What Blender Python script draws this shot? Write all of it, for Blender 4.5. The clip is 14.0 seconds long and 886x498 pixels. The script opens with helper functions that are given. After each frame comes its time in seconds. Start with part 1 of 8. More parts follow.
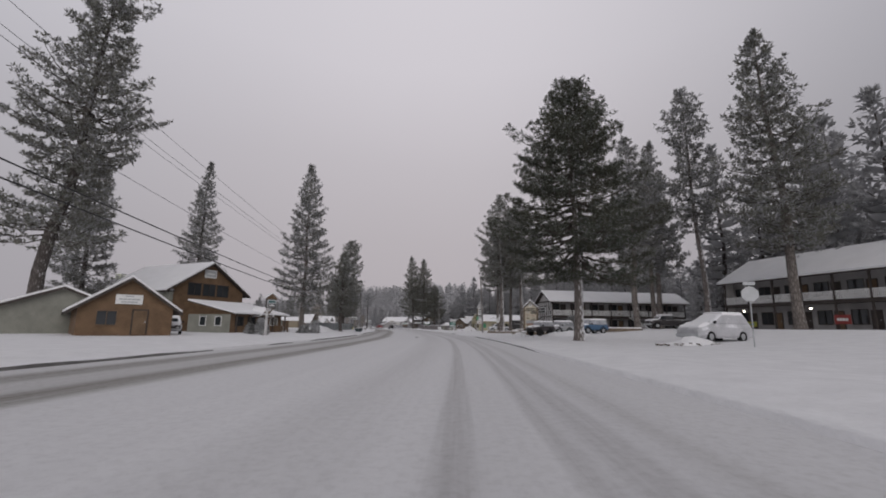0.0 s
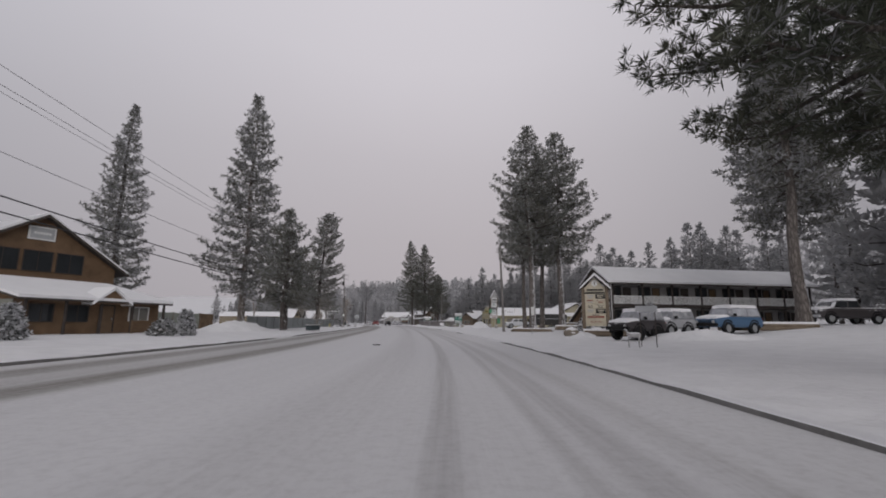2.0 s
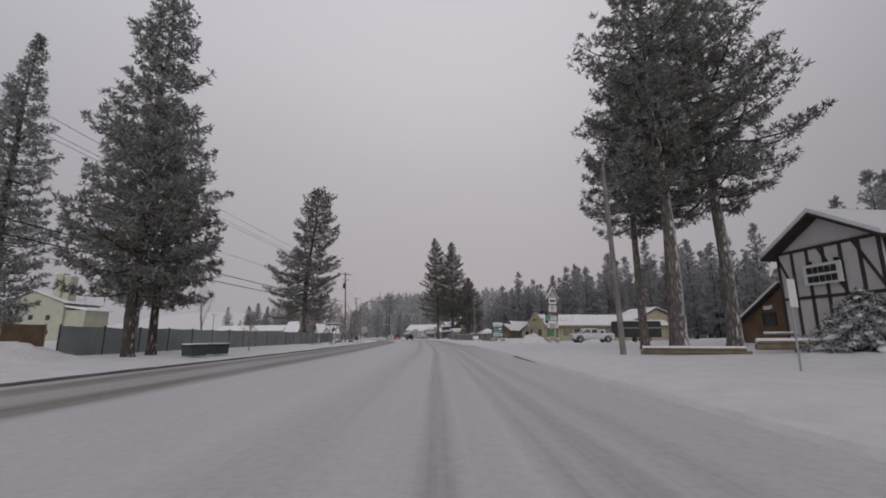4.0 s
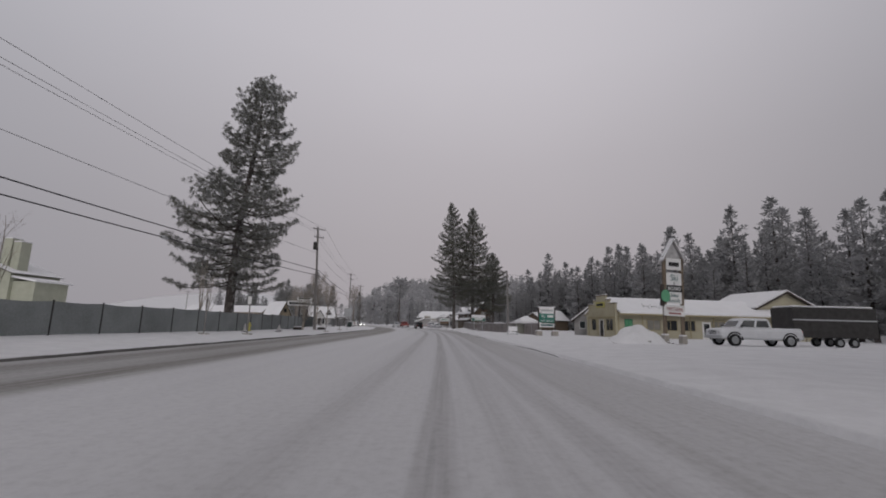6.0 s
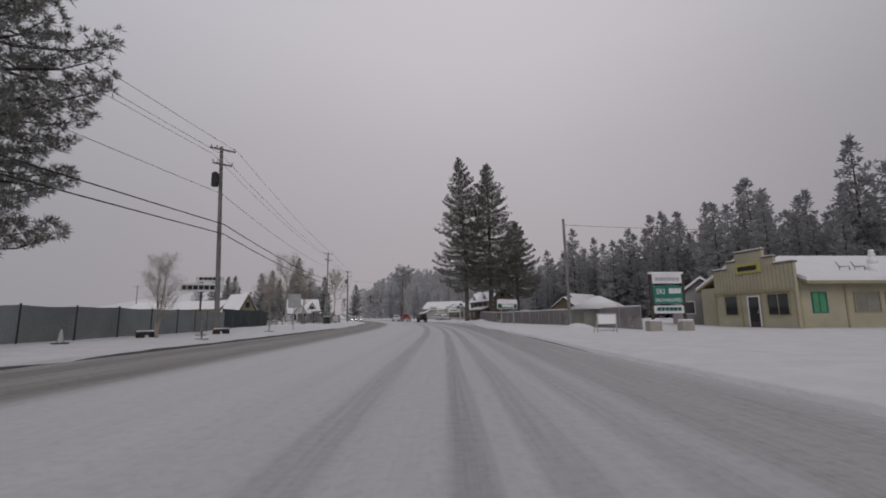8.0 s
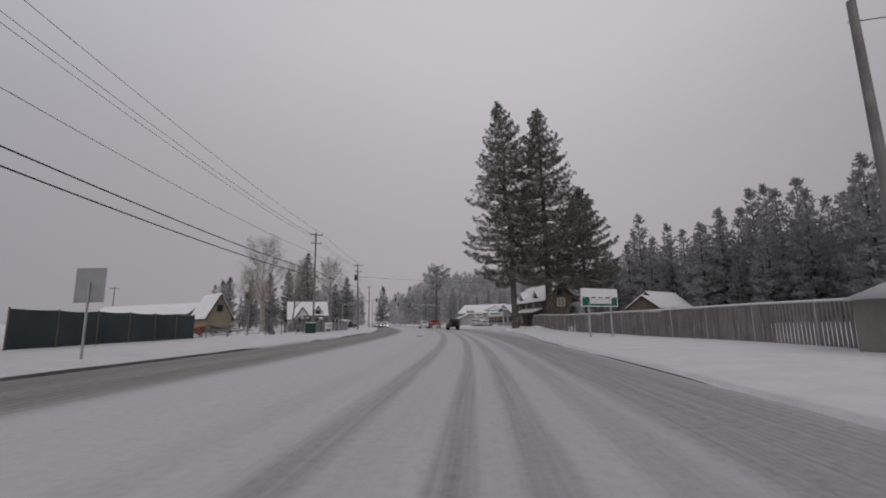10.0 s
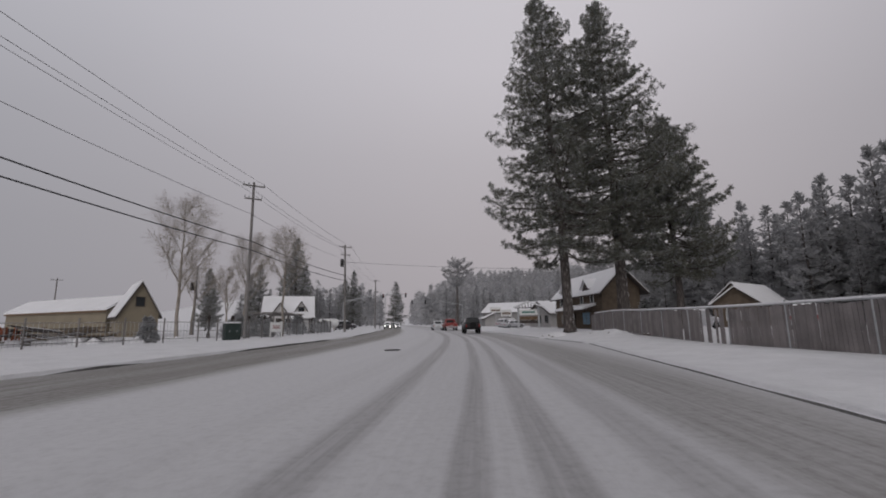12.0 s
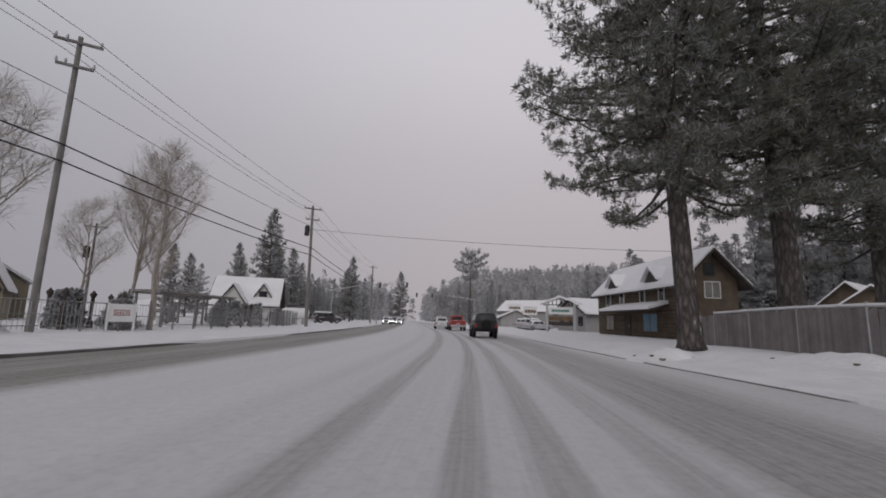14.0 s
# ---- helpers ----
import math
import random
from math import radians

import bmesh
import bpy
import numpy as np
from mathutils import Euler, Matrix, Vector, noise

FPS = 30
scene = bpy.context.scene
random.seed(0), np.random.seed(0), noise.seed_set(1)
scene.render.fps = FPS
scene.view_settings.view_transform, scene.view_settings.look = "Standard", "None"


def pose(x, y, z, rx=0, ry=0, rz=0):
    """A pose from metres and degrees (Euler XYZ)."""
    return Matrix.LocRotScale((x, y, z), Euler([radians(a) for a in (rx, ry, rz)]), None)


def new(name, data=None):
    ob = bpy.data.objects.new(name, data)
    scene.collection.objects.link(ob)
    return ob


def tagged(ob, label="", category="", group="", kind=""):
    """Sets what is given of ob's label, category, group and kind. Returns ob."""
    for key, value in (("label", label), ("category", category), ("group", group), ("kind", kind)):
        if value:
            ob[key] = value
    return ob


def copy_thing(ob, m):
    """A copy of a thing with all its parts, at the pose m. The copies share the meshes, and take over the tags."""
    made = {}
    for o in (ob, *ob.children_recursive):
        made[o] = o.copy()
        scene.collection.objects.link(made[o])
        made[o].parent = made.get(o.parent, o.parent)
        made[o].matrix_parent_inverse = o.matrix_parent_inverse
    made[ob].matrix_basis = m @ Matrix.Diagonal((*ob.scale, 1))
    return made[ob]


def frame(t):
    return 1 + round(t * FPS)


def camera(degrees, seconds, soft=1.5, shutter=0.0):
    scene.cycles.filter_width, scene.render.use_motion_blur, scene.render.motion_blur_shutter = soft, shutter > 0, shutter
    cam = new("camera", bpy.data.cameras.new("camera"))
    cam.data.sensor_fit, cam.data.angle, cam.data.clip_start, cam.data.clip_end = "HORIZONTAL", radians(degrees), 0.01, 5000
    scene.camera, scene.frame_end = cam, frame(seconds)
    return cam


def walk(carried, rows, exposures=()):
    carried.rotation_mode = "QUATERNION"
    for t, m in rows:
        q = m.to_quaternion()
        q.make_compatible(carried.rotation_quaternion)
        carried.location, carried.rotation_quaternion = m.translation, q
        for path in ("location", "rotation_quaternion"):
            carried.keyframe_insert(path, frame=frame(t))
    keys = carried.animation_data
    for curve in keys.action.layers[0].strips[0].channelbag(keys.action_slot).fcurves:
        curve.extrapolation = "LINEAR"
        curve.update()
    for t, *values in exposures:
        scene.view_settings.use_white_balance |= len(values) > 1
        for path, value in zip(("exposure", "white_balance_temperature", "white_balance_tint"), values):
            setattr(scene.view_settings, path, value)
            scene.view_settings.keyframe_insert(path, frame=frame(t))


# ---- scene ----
cam = camera(90.0, 14.0, soft=1.85)
# seconds, place in metres, turn in degrees
PATH = [
    (0.0, 0.00, -0.00, 1.21, 100.00, -0.63, 0.06),
    (0.5, 0.25, 7.21, 1.20, 99.87, 1.32, 0.56),
    (1.0, 0.50, 14.39, 1.21, 98.76, -1.88, -0.21),
    (1.5, 0.70, 21.59, 1.21, 97.48, -1.65, -0.17),
    (2.0, 0.80, 28.86, 1.18, 99.50, -0.43, 0.90),
    (2.5, 0.76, 36.17, 1.22, 99.42, -0.43, 1.71),
    (3.0, 0.59, 43.43, 1.16, 100.54, -0.51, 3.38),
    (3.5, 0.26, 50.59, 1.19, 101.33, 1.13, 4.68),
    (4.0, -0.25, 57.83, 1.21, 101.15, 0.25, 4.79),
    (6.5, -3.92, 94.67, 1.20, 99.62, -1.29, 7.06),
    (7.0, -4.76, 101.40, 1.22, 99.88, 0.21, 7.43),
    (7.5, -5.67, 108.03, 1.20, 99.62, 0.42, 8.20),
    (8.0, -6.63, 114.59, 1.18, 98.69, 0.59, 7.79),
    (10.5, -10.30, 144.95, 1.22, 99.50, 0.66, 13.89),
    (11.0, -11.27, 150.30, 1.21, 99.15, 0.40, 14.17),
    (11.5, -12.11, 155.44, 1.18, 99.91, 1.50, 16.34),
    (12.0, -13.00, 160.44, 1.19, 99.56, 0.70, 16.23),
    (12.5, -13.90, 165.21, 1.20, 99.03, -0.73, 16.53),
    (13.0, -14.81, 169.70, 1.18, 99.39, -1.41, 16.89),
    (13.5, -15.77, 174.03, 1.16, 99.48, -1.75, 17.25),
    (14.0, -16.85, 178.08, 1.17, 99.23, -1.81, 17.97),
]
walk(cam, [(t, pose(*p)) for t, *p in PATH], [(0.0, 0.04), (3.0, 0.02), (4.0, -0.06), (6.5, -0.14), (11.0, -0.14), (13.0, -0.06), (14.0, 0.02)])

# ---- light: a bright, even snow-cloud sky and a weak, very soft sun ----
world = bpy.data.worlds.new("overcast_sky")
scene.world = world
world.use_nodes = True
wt = world.node_tree
wt.nodes.clear()
w_out = wt.nodes.new("ShaderNodeOutputWorld")
w_bg = wt.nodes.new("ShaderNodeBackground")
w_sky = wt.nodes.new("ShaderNodeTexSky")
w_sky.sky_type = 'NISHITA'
w_sky.sun_disc = False
w_sky.sun_elevation = radians(26)
w_sky.sun_rotation = radians(195)
w_sky.air_density, w_sky.dust_density = 1.0, 6.0
w_hsv = wt.nodes.new("ShaderNodeHueSaturation")
w_hsv.inputs["Saturation"].default_value = 0.12
w_hsv.inputs["Value"].default_value = 0.035
w_cloud = wt.nodes.new("ShaderNodeTexNoise")
w_cloud.inputs["Scale"].default_value = 1.6
w_cloud.inputs["Detail"].default_value = 4.0
# driving snow greys the low sky; lightest halfway up, dimmed overhead to darken ground
w_co = wt.nodes.new("ShaderNodeTexCoord")
w_sep = wt.nodes.new("ShaderNodeSeparateXYZ")
wt.links.new(w_co.outputs["Generated"], w_sep.inputs[0])
w_sum = wt.nodes.new("ShaderNodeMath")
w_sum.operation = 'MULTIPLY_ADD'
w_sum.inputs[1].default_value = 0.10
wt.links.new(w_cloud.outputs["Fac"], w_sum.inputs[0])
wt.links.new(w_sep.outputs["Z"], w_sum.inputs[2])
w_ramp = wt.nodes.new("ShaderNodeValToRGB")
el = w_ramp.color_ramp.elements
el[0].position, el[0].color = 0.05, (0.448, 0.411, 0.436, 1)
el[1].position, el[1].color = 1.0, (0.20, 0.205, 0.22, 1)
for p_, c_ in ((0.24, (0.486, 0.450, 0.477, 1)), (0.41, (0.543, 0.510, 0.543, 1)), (0.59, (0.640, 0.610, 0.653, 1)), (0.70, (0.668, 0.640, 0.686, 1))):
    e_ = el.new(p_)
    e_.color = c_
w_mix = wt.nodes.new("ShaderNodeMix")
w_mix.data_type = 'RGBA'
w_mix.inputs["Factor"].default_value = 0.93
wt.links.new(w_sky.outputs[0], w_hsv.inputs["Color"])
wt.links.new(w_sum.outputs[0], w_ramp.inputs[0])
wt.links.new(w_hsv.outputs[0], w_mix.inputs["A"])
wt.links.new(w_ramp.outputs[0], w_mix.inputs["B"])
# sky dimmed and blued towards +x, standing in for the lens's dark edge
w_sq = wt.nodes.new("ShaderNodeMath")
w_sq.operation = 'MULTIPLY'
w_east = wt.nodes.new("ShaderNodeMath")
w_east.operation = 'MAXIMUM'
w_east.inputs[1].default_value = 0.0
wt.links.new(w_sep.outputs["X"], w_east.inputs[0])
wt.links.new(w_east.outputs[0], w_sq.inputs[0])
wt.links.new(w_east.outputs[0], w_sq.inputs[1])
w_side = wt.nodes.new("ShaderNodeMix")
w_side.data_type = 'RGBA'
w_side.blend_type = 'MULTIPLY'
w_side.inputs["B"].default_value = (0.30, 0.345, 0.375, 1)
wt.links.new(w_sq.outputs[0], w_side.inputs["Factor"])
wt.links.new(w_mix.outputs["Result"], w_side.inputs["A"])
# and a little so towards -x
w_neg = wt.nodes.new("ShaderNodeMath")
w_neg.operation = 'MINIMUM'
w_neg.inputs[1].default_value = 0.0
wt.links.new(w_sep.outputs["X"], w_neg.inputs[0])
w_sq2 = wt.nodes.new("ShaderNodeMath")
w_sq2.operation = 'MULTIPLY'
wt.links.new(w_neg.outputs[0], w_sq2.inputs[0])
wt.links.new(w_neg.outputs[0], w_sq2.inputs[1])
w_west = wt.nodes.new("ShaderNodeMix")
w_west.data_type = 'RGBA'
w_west.blend_type = 'MULTIPLY'
w_west.inputs["B"].default_value = (0.70, 0.755, 0.785, 1)
wt.links.new(w_sq2.outputs[0], w_west.inputs["Factor"])
wt.links.new(w_side.outputs["Result"], w_west.inputs["A"])
wt.links.new(w_west.outputs["Result"], w_bg.inputs["Color"])
w_bg.inputs["Strength"].default_value = 1.0
wt.links.new(w_bg.outputs[0], w_out.inputs["Surface"])

sun = new("sun", bpy.data.lights.new("sun", 'SUN'))
sun.data.energy = 0.9
sun.data.angle = radians(60)
sun.data.color = (1.0, 0.97, 0.95)
sun.matrix_world = pose(0, 0, 60, 62, 0, 15)


# ---- materials ----
def mat(name, color, rough=0.8, var=0.25, scale=3.0, fine=40.0, bump=0.3, bump_size=0.01, metal=0.0, snow=0.0, spread=0.0, tint=None, spec=0.3):
    """A surface with blotches at two scales, fine relief and, where snow > 0, snow lying on what faces up."""
    m = bpy.data.materials.new(name)
    m.use_nodes = True
    nt = m.node_tree
    nd, ln = nt.nodes, nt.links
    b = nd["Principled BSDF"]
    b.inputs["Roughness"].default_value = rough
    b.inputs["Metallic"].default_value = metal
    b.inputs["Specular IOR Level"].default_value = spec
    geo = nd.new("ShaderNodeNewGeometry")
    n1 = nd.new("ShaderNodeTexNoise")
    n1.inputs["Scale"].default_value = scale
    n1.inputs["Detail"].default_value = 5
    n2 = nd.new("ShaderNodeTexNoise")
    n2.inputs["Scale"].default_value = fine
    n2.inputs["Detail"].default_value = 3
    ln.new(geo.outputs["Position"], n1.inputs["Vector"])
    ln.new(geo.outputs["Position"], n2.inputs["Vector"])
    add = nd.new("ShaderNodeMath")
    add.operation = 'MULTIPLY_ADD'
    add.inputs[1].default_value = 0.45
    ln.new(n2.outputs["Fac"], add.inputs[0])
    ln.new(n1.outputs["Fac"], add.inputs[2])
    ramp = nd.new("ShaderNodeValToRGB")
    e = ramp.color_ramp.elements
    c = Vector(color)
    d = Vector(tint) if tint else c
    e[0].position, e[1].position = 0.45, 1.0
    e[0].color = (*(c * (1 - var)), 1)
    e[1].color = (*(d * (1 + var)), 1)
    ln.new(add.outputs[0], ramp.inputs[0])
    col = ramp.outputs[0]
    if spread:
        info = nd.new("ShaderNodeObjectInfo")
        hsv = nd.new("ShaderNodeHueSaturation")
        mr = nd.new("ShaderNodeMapRange")
        mr.inputs["To Min"].default_value = 1 - spread
        mr.inputs["To Max"].default_value = 1 + spread
        ln.new(info.outputs["Random"], mr.inputs["Value"])
        ln.new(mr.outputs[0], hsv.inputs["Value"])
        ln.new(col, hsv.inputs["Color"])
        col = hsv.outputs[0]
    if snow:
        sep = nd.new("ShaderNodeSeparateXYZ")
        ln.new(geo.outputs["Normal"], sep.inputs[0])
        ad = nd.new("ShaderNodeMath")
        ad.operation = 'MULTIPLY_ADD'
        ad.inputs[1].default_value = 0.8
        ln.new(n1.outputs["Fac"], ad.inputs[0])
        ln.new(sep.outputs["Z"], ad.inputs[2])
        sr = nd.new("ShaderNodeMapRange")
        sr.inputs["From Min"].default_value = 1.25 - snow
        sr.inputs["From Max"].default_value = 1.4 - snow
        ln.new(ad.outputs[0], sr.inputs["Value"])
        mx = nd.new("ShaderNodeMix")
        mx.data_type = 'RGBA'
        mx.inputs["B"].default_value = (0.78, 0.78, 0.80, 1)
        ln.new(sr.outputs[0], mx.inputs["Factor"])
        ln.new(col, mx.inputs["A"])
        col = mx.outputs["Result"]
    ln.new(col, b.inputs["Base Color"])
    if bump:
        bp = nd.new("ShaderNodeBump")
        bp.inputs["Strength"].default_value = bump
        bp.inputs["Distance"].default_value = bump_size
        ln.new(add.outputs[0], bp.inputs["Height"])
        ln.new(bp.outputs[0], b.inputs["Normal"])
    return m


def needles(name, color, frost, spread=0.35, white=0.7):
    """Pine needles: each blade its own shade, part of the blades white with snow. Distant kinds carry haze in their
    colour.
    """
    m = bpy.data.materials.new(name)
    m.use_nodes = True
    nd, ln = m.node_tree.nodes, m.node_tree.links
    b = nd["Principled BSDF"]
    b.inputs["Roughness"].default_value = 0.75
    b.inputs["Specular IOR Level"].default_value = 0.2
    geo = nd.new("ShaderNodeNewGeometry")
    big = nd.new("ShaderNodeTexNoise")
    big.inputs["Scale"].default_value = 0.45
    big.inputs["Detail"].default_value = 4
    ln.new(geo.outputs["Position"], big.inputs["Vector"])
    hsv = nd.new("ShaderNodeHueSaturation")
    hsv.inputs["Color"].default_value = (*color, 1)
    mr = nd.new("ShaderNodeMapRange")
    mr.inputs["To Min"].default_value = 1 - spread
    mr.inputs["To Max"].default_value = 1 + 2 * spread
    ln.new(geo.outputs["Random Per Island"], mr.inputs["Value"])
    ln.new(mr.outputs[0], hsv.inputs["Value"])
    hue = nd.new("ShaderNodeMapRange")
    hue.inputs["From Min"].default_value = 0.3
    hue.inputs["From Max"].default_value = 0.7
    hue.inputs["To Min"].default_value = 0.44
    hue.inputs["To Max"].default_value = 0.54
    ln.new(big.outputs["Fac"], hue.inputs["Value"])
    ln.new(hue.outputs[0], hsv.inputs["Hue"])
    # snow: random blades, more of them where the crown caught it
    mul = nd.new("ShaderNodeMath")
    mul.operation = 'MULTIPLY'
    mul.inputs[1].default_value = 7.31
    fr = nd.new("ShaderNodeMath")
    fr.operation = 'FRACT'
    ln.new(geo.outputs["Random Per Island"], mul.inputs[0])
    ln.new(mul.outputs[0], fr.inputs[0])
    th = nd.new("ShaderNodeMapRange")
    th.inputs["From Min"].default_value = 0.35
    th.inputs["From Max"].default_value = 0.7
    th.inputs["To Min"].default_value = frost * 0.4
    th.inputs["To Max"].default_value = min(1.0, frost * 1.6)
    ln.new(big.outputs["Fac"], th.inputs["Value"])
    # and more on blades that lie flat
    sp = nd.new("ShaderNodeSeparateXYZ")
    ln.new(geo.outputs["True Normal"], sp.inputs[0])
    ab = nd.new("ShaderNodeMath")
    ab.operation = 'ABSOLUTE'
    ln.new(sp.outputs["Z"], ab.inputs[0])
    fl = nd.new("ShaderNodeMapRange")
    fl.inputs["To Min"].default_value = 0.35
    fl.inputs["To Max"].default_value = 1.65
    ln.new(ab.outputs[0], fl.inputs["Value"])
    tm = nd.new("ShaderNodeMath")
    tm.operation = 'MULTIPLY'
    ln.new(th.outputs[0], tm.inputs[0])
    ln.new(fl.outputs[0], tm.inputs[1])
    lt = nd.new("ShaderNodeMath")
    lt.operation = 'LESS_THAN'
    ln.new(fr.outputs[0], lt.inputs[0])
    ln.new(tm.outputs[0], lt.inputs[1])
    mx = nd.new("ShaderNodeMix")
    mx.data_type = 'RGBA'
    mx.inputs["B"].default_value = (white, white, white * 1.03, 1)
    ln.new(lt.outputs[0], mx.inputs["Factor"])
    ln.new(hsv.outputs[0], mx.inputs["A"])
    ln.new(mx.outputs["Result"], b.inputs["Base Color"])
    tl = nd.new("ShaderNodeBsdfTranslucent")
    ln.new(mx.outputs["Result"], tl.inputs["Color"])
    ms = nd.new("ShaderNodeMixShader")
    ms.inputs[0].default_value = 0.5
    ln.new(b.outputs[0], ms.inputs[1])
    ln.new(tl.outputs[0], ms.inputs[2])
    ln.new(ms.outputs[0], nd["Material Output"].inputs["Surface"])
    return m


def bark(name, plate, furrow, snow=0.0):
    """Plated pine bark: long dark furrows, and snow driven on to the windward side."""
    m = bpy.data.materials.new(name)
    m.use_nodes = True
    nd, ln = m.node_tree.nodes, m.node_tree.links
    b = nd["Principled BSDF"]
    b.inputs["Roughness"].default_value = 0.95
    b.inputs["Specular IOR Level"].default_value = 0.15
    geo = nd.new("ShaderNodeNewGeometry")
    mp = nd.new("ShaderNodeMapping")
    mp.inputs["Scale"].default_value = (5.5, 5.5, 1.5)
    ln.new(geo.outputs["Position"], mp.inputs["Vector"])
    vo = nd.new("ShaderNodeTexVoronoi")
    vo.feature = 'DISTANCE_TO_EDGE'
    vo.inputs["Scale"].default_value = 1.0
    n1 = nd.new("ShaderNodeTexNoise")
    n1.inputs["Scale"].default_value = 2.2
    n1.inputs["Detail"].default_value = 6
    n1.inputs["Roughness"].default_value = 0.7
    ln.new(mp.outputs[0], n1.inputs["Vector"])
    wob = nd.new("ShaderNodeVectorMath")
    wob.operation = 'MULTIPLY_ADD'
    wob.inputs[1].default_value = (0.9, 0.9, 0.9)
    ln.new(n1.outputs["Color"], wob.inputs[0])
    ln.new(mp.outputs[0], wob.inputs[2])
    ln.new(wob.outputs[0], vo.inputs["Vector"])
    hgt = nd.new("ShaderNodeMath")
    hgt.operation = 'MULTIPLY_ADD'
    hgt.inputs[1].default_value = 1.4
    ln.new(vo.outputs["Distance"], hgt.inputs[0])
    mul = nd.new("ShaderNodeMath")
    mul.operation = 'MULTIPLY'
    mul.inputs[1].default_value = 0.7
    ln.new(n1.outputs["Fac"], mul.inputs[0])
    ln.new(mul.outputs[0], hgt.inputs[2])
    rp = nd.new("ShaderNodeValToRGB")
    e = rp.color_ramp.elements
    e[0].position, e[0].color = 0.3, (*furrow, 1)
    e[1].position, e[1].color = 0.85, (*plate, 1)
    ln.new(hgt.outputs[0], rp.inputs[0])
    col = rp.outputs[0]
    if snow:
        wind = nd.new("ShaderNodeVectorMath")
        wind.operation = 'DOT_PRODUCT'
        wind.inputs[1].default_value = (0.93, -0.25, 0.35)
        ln.new(geo.outputs["Normal"], wind.inputs[0])
        ad = nd.new("ShaderNodeMath")
        ad.operation = 'MULTIPLY_ADD'
        ad.inputs[1].default_value = 1.9
        ln.new(hgt.outputs[0], ad.inputs[0])
        ln.new(wind.outputs["Value"], ad.inputs[2])
        sr = nd.new("ShaderNodeMapRange")
        sr.inputs["From Min"].default_value = 2.35 - snow
        sr.inputs["From Max"].default_value = 3.0 - snow
        ln.new(ad.outputs[0], sr.inputs["Value"])
        mx = nd.new("ShaderNodeMix")
        mx.data_type = 'RGBA'
        mx.inputs["B"].default_value = (0.74, 0.74, 0.76, 1)
        ln.new(sr.outputs[0], mx.inputs["Factor"])
        ln.new(col, mx.inputs["A"])
        col = mx.outputs["Result"]
    ln.new(col, b.inputs["Base Color"])
    bp = nd.new("ShaderNodeBump")
    bp.inputs["Strength"].default_value = 1.0
    bp.inputs["Distance"].default_value = 0.09
    ln.new(hgt.outputs[0], bp.inputs["Height"])
    ln.new(bp.outputs[0], b.inputs["Normal"])
    return m


M = {}
M["snow"] = mat("snow", (0.74, 0.735, 0.75), 0.7, 0.08, 1.1, 7.0, 0.9, 0.10, spec=0.2)
M["roof_snow"] = mat("roof_snow", (0.8, 0.795, 0.81), 0.7, 0.04, 0.6, 6.0, 0.4, 0.03, spec=0.2)
M["bark"] = bark("bark", (0.27, 0.24, 0.22), (0.10, 0.088, 0.08), 0.35)
M["bark_dark"] = bark("bark_dark", (0.17, 0.15, 0.14), (0.055, 0.048, 0.045), 0.15)
M["bark_snowy"] = bark("bark_snowy", (0.27, 0.24, 0.225), (0.10, 0.088, 0.08), 1.0)
M["bark_limb"] = bark("bark_limb", (0.15, 0.13, 0.115), (0.06, 0.052, 0.048), 0.12)
# needle colours pale step by step with distance: haze mixed into the base colour
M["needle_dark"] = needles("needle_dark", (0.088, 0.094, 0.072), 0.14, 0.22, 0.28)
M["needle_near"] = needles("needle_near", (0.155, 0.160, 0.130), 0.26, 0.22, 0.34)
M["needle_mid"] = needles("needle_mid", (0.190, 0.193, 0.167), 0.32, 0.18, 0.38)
M["needle_frost_haze"] = needles("needle_frost_haze", (0.215, 0.217, 0.198), 0.42, 0.15, 0.44)
# far needles near grey: distance haze put into the base colour, besides snow
M["needle_far_haze"] = needles("needle_far_haze", (0.345, 0.345, 0.345), 0.42, 0.05, 0.42)
M["needle_woods_haze"] = needles("needle_woods_haze", (0.48, 0.475, 0.48), 0.45, 0.04, 0.54)
M["needle_snowy"] = needles("needle_snowy", (0.12, 0.125, 0.115), 0.75, 0.3, 0.64)
M["twig"] = mat("twig", (0.30, 0.265, 0.23), 0.9, 0.35, 2.0, 20, 0.3, 0.01, snow=0.2)
M["wood_orange"] = mat("wood_orange", (0.155, 0.098, 0.058), 0.75, 0.3, 1.2, 12, 0.4, 0.01)
M["wood_brown"] = mat("wood_brown", (0.15, 0.10, 0.062), 0.8, 0.3, 1.4, 14, 0.4, 0.01)
M["wood_log"] = mat("wood_log", (0.115, 0.088, 0.064), 0.8, 0.3, 1.4, 14, 0.5, 0.02)
M["wood_dark"] = mat("wood_dark", (0.06, 0.05, 0.045), 0.8, 0.3, 2, 18, 0.4, 0.01)
M["wood_post"] = mat("wood_post", (0.17, 0.135, 0.10), 0.85, 0.35, 2, 18, 0.5, 0.01)
M["pole_wood"] = mat("pole_wood", (0.205, 0.192, 0.185), 0.9, 0.3, 1.5, 25, 0.5, 0.01, snow=0.1)
M["siding_grey"] = mat("siding_grey", (0.23, 0.23, 0.20), 0.8, 0.2, 1.0, 10, 0.3, 0.01)
M["siding_green"] = mat("siding_green", (0.25, 0.265, 0.235), 0.8, 0.15, 1.0, 10, 0.3, 0.01)
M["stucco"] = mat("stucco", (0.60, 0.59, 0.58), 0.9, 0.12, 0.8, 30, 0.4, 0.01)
# grey stucco; on the motels it is stucco with gallery shade in its colour
M["stucco_shade"] = mat("stucco_grey_shade", (0.31, 0.30, 0.295), 0.9, 0.15, 0.8, 30, 0.4, 0.01)
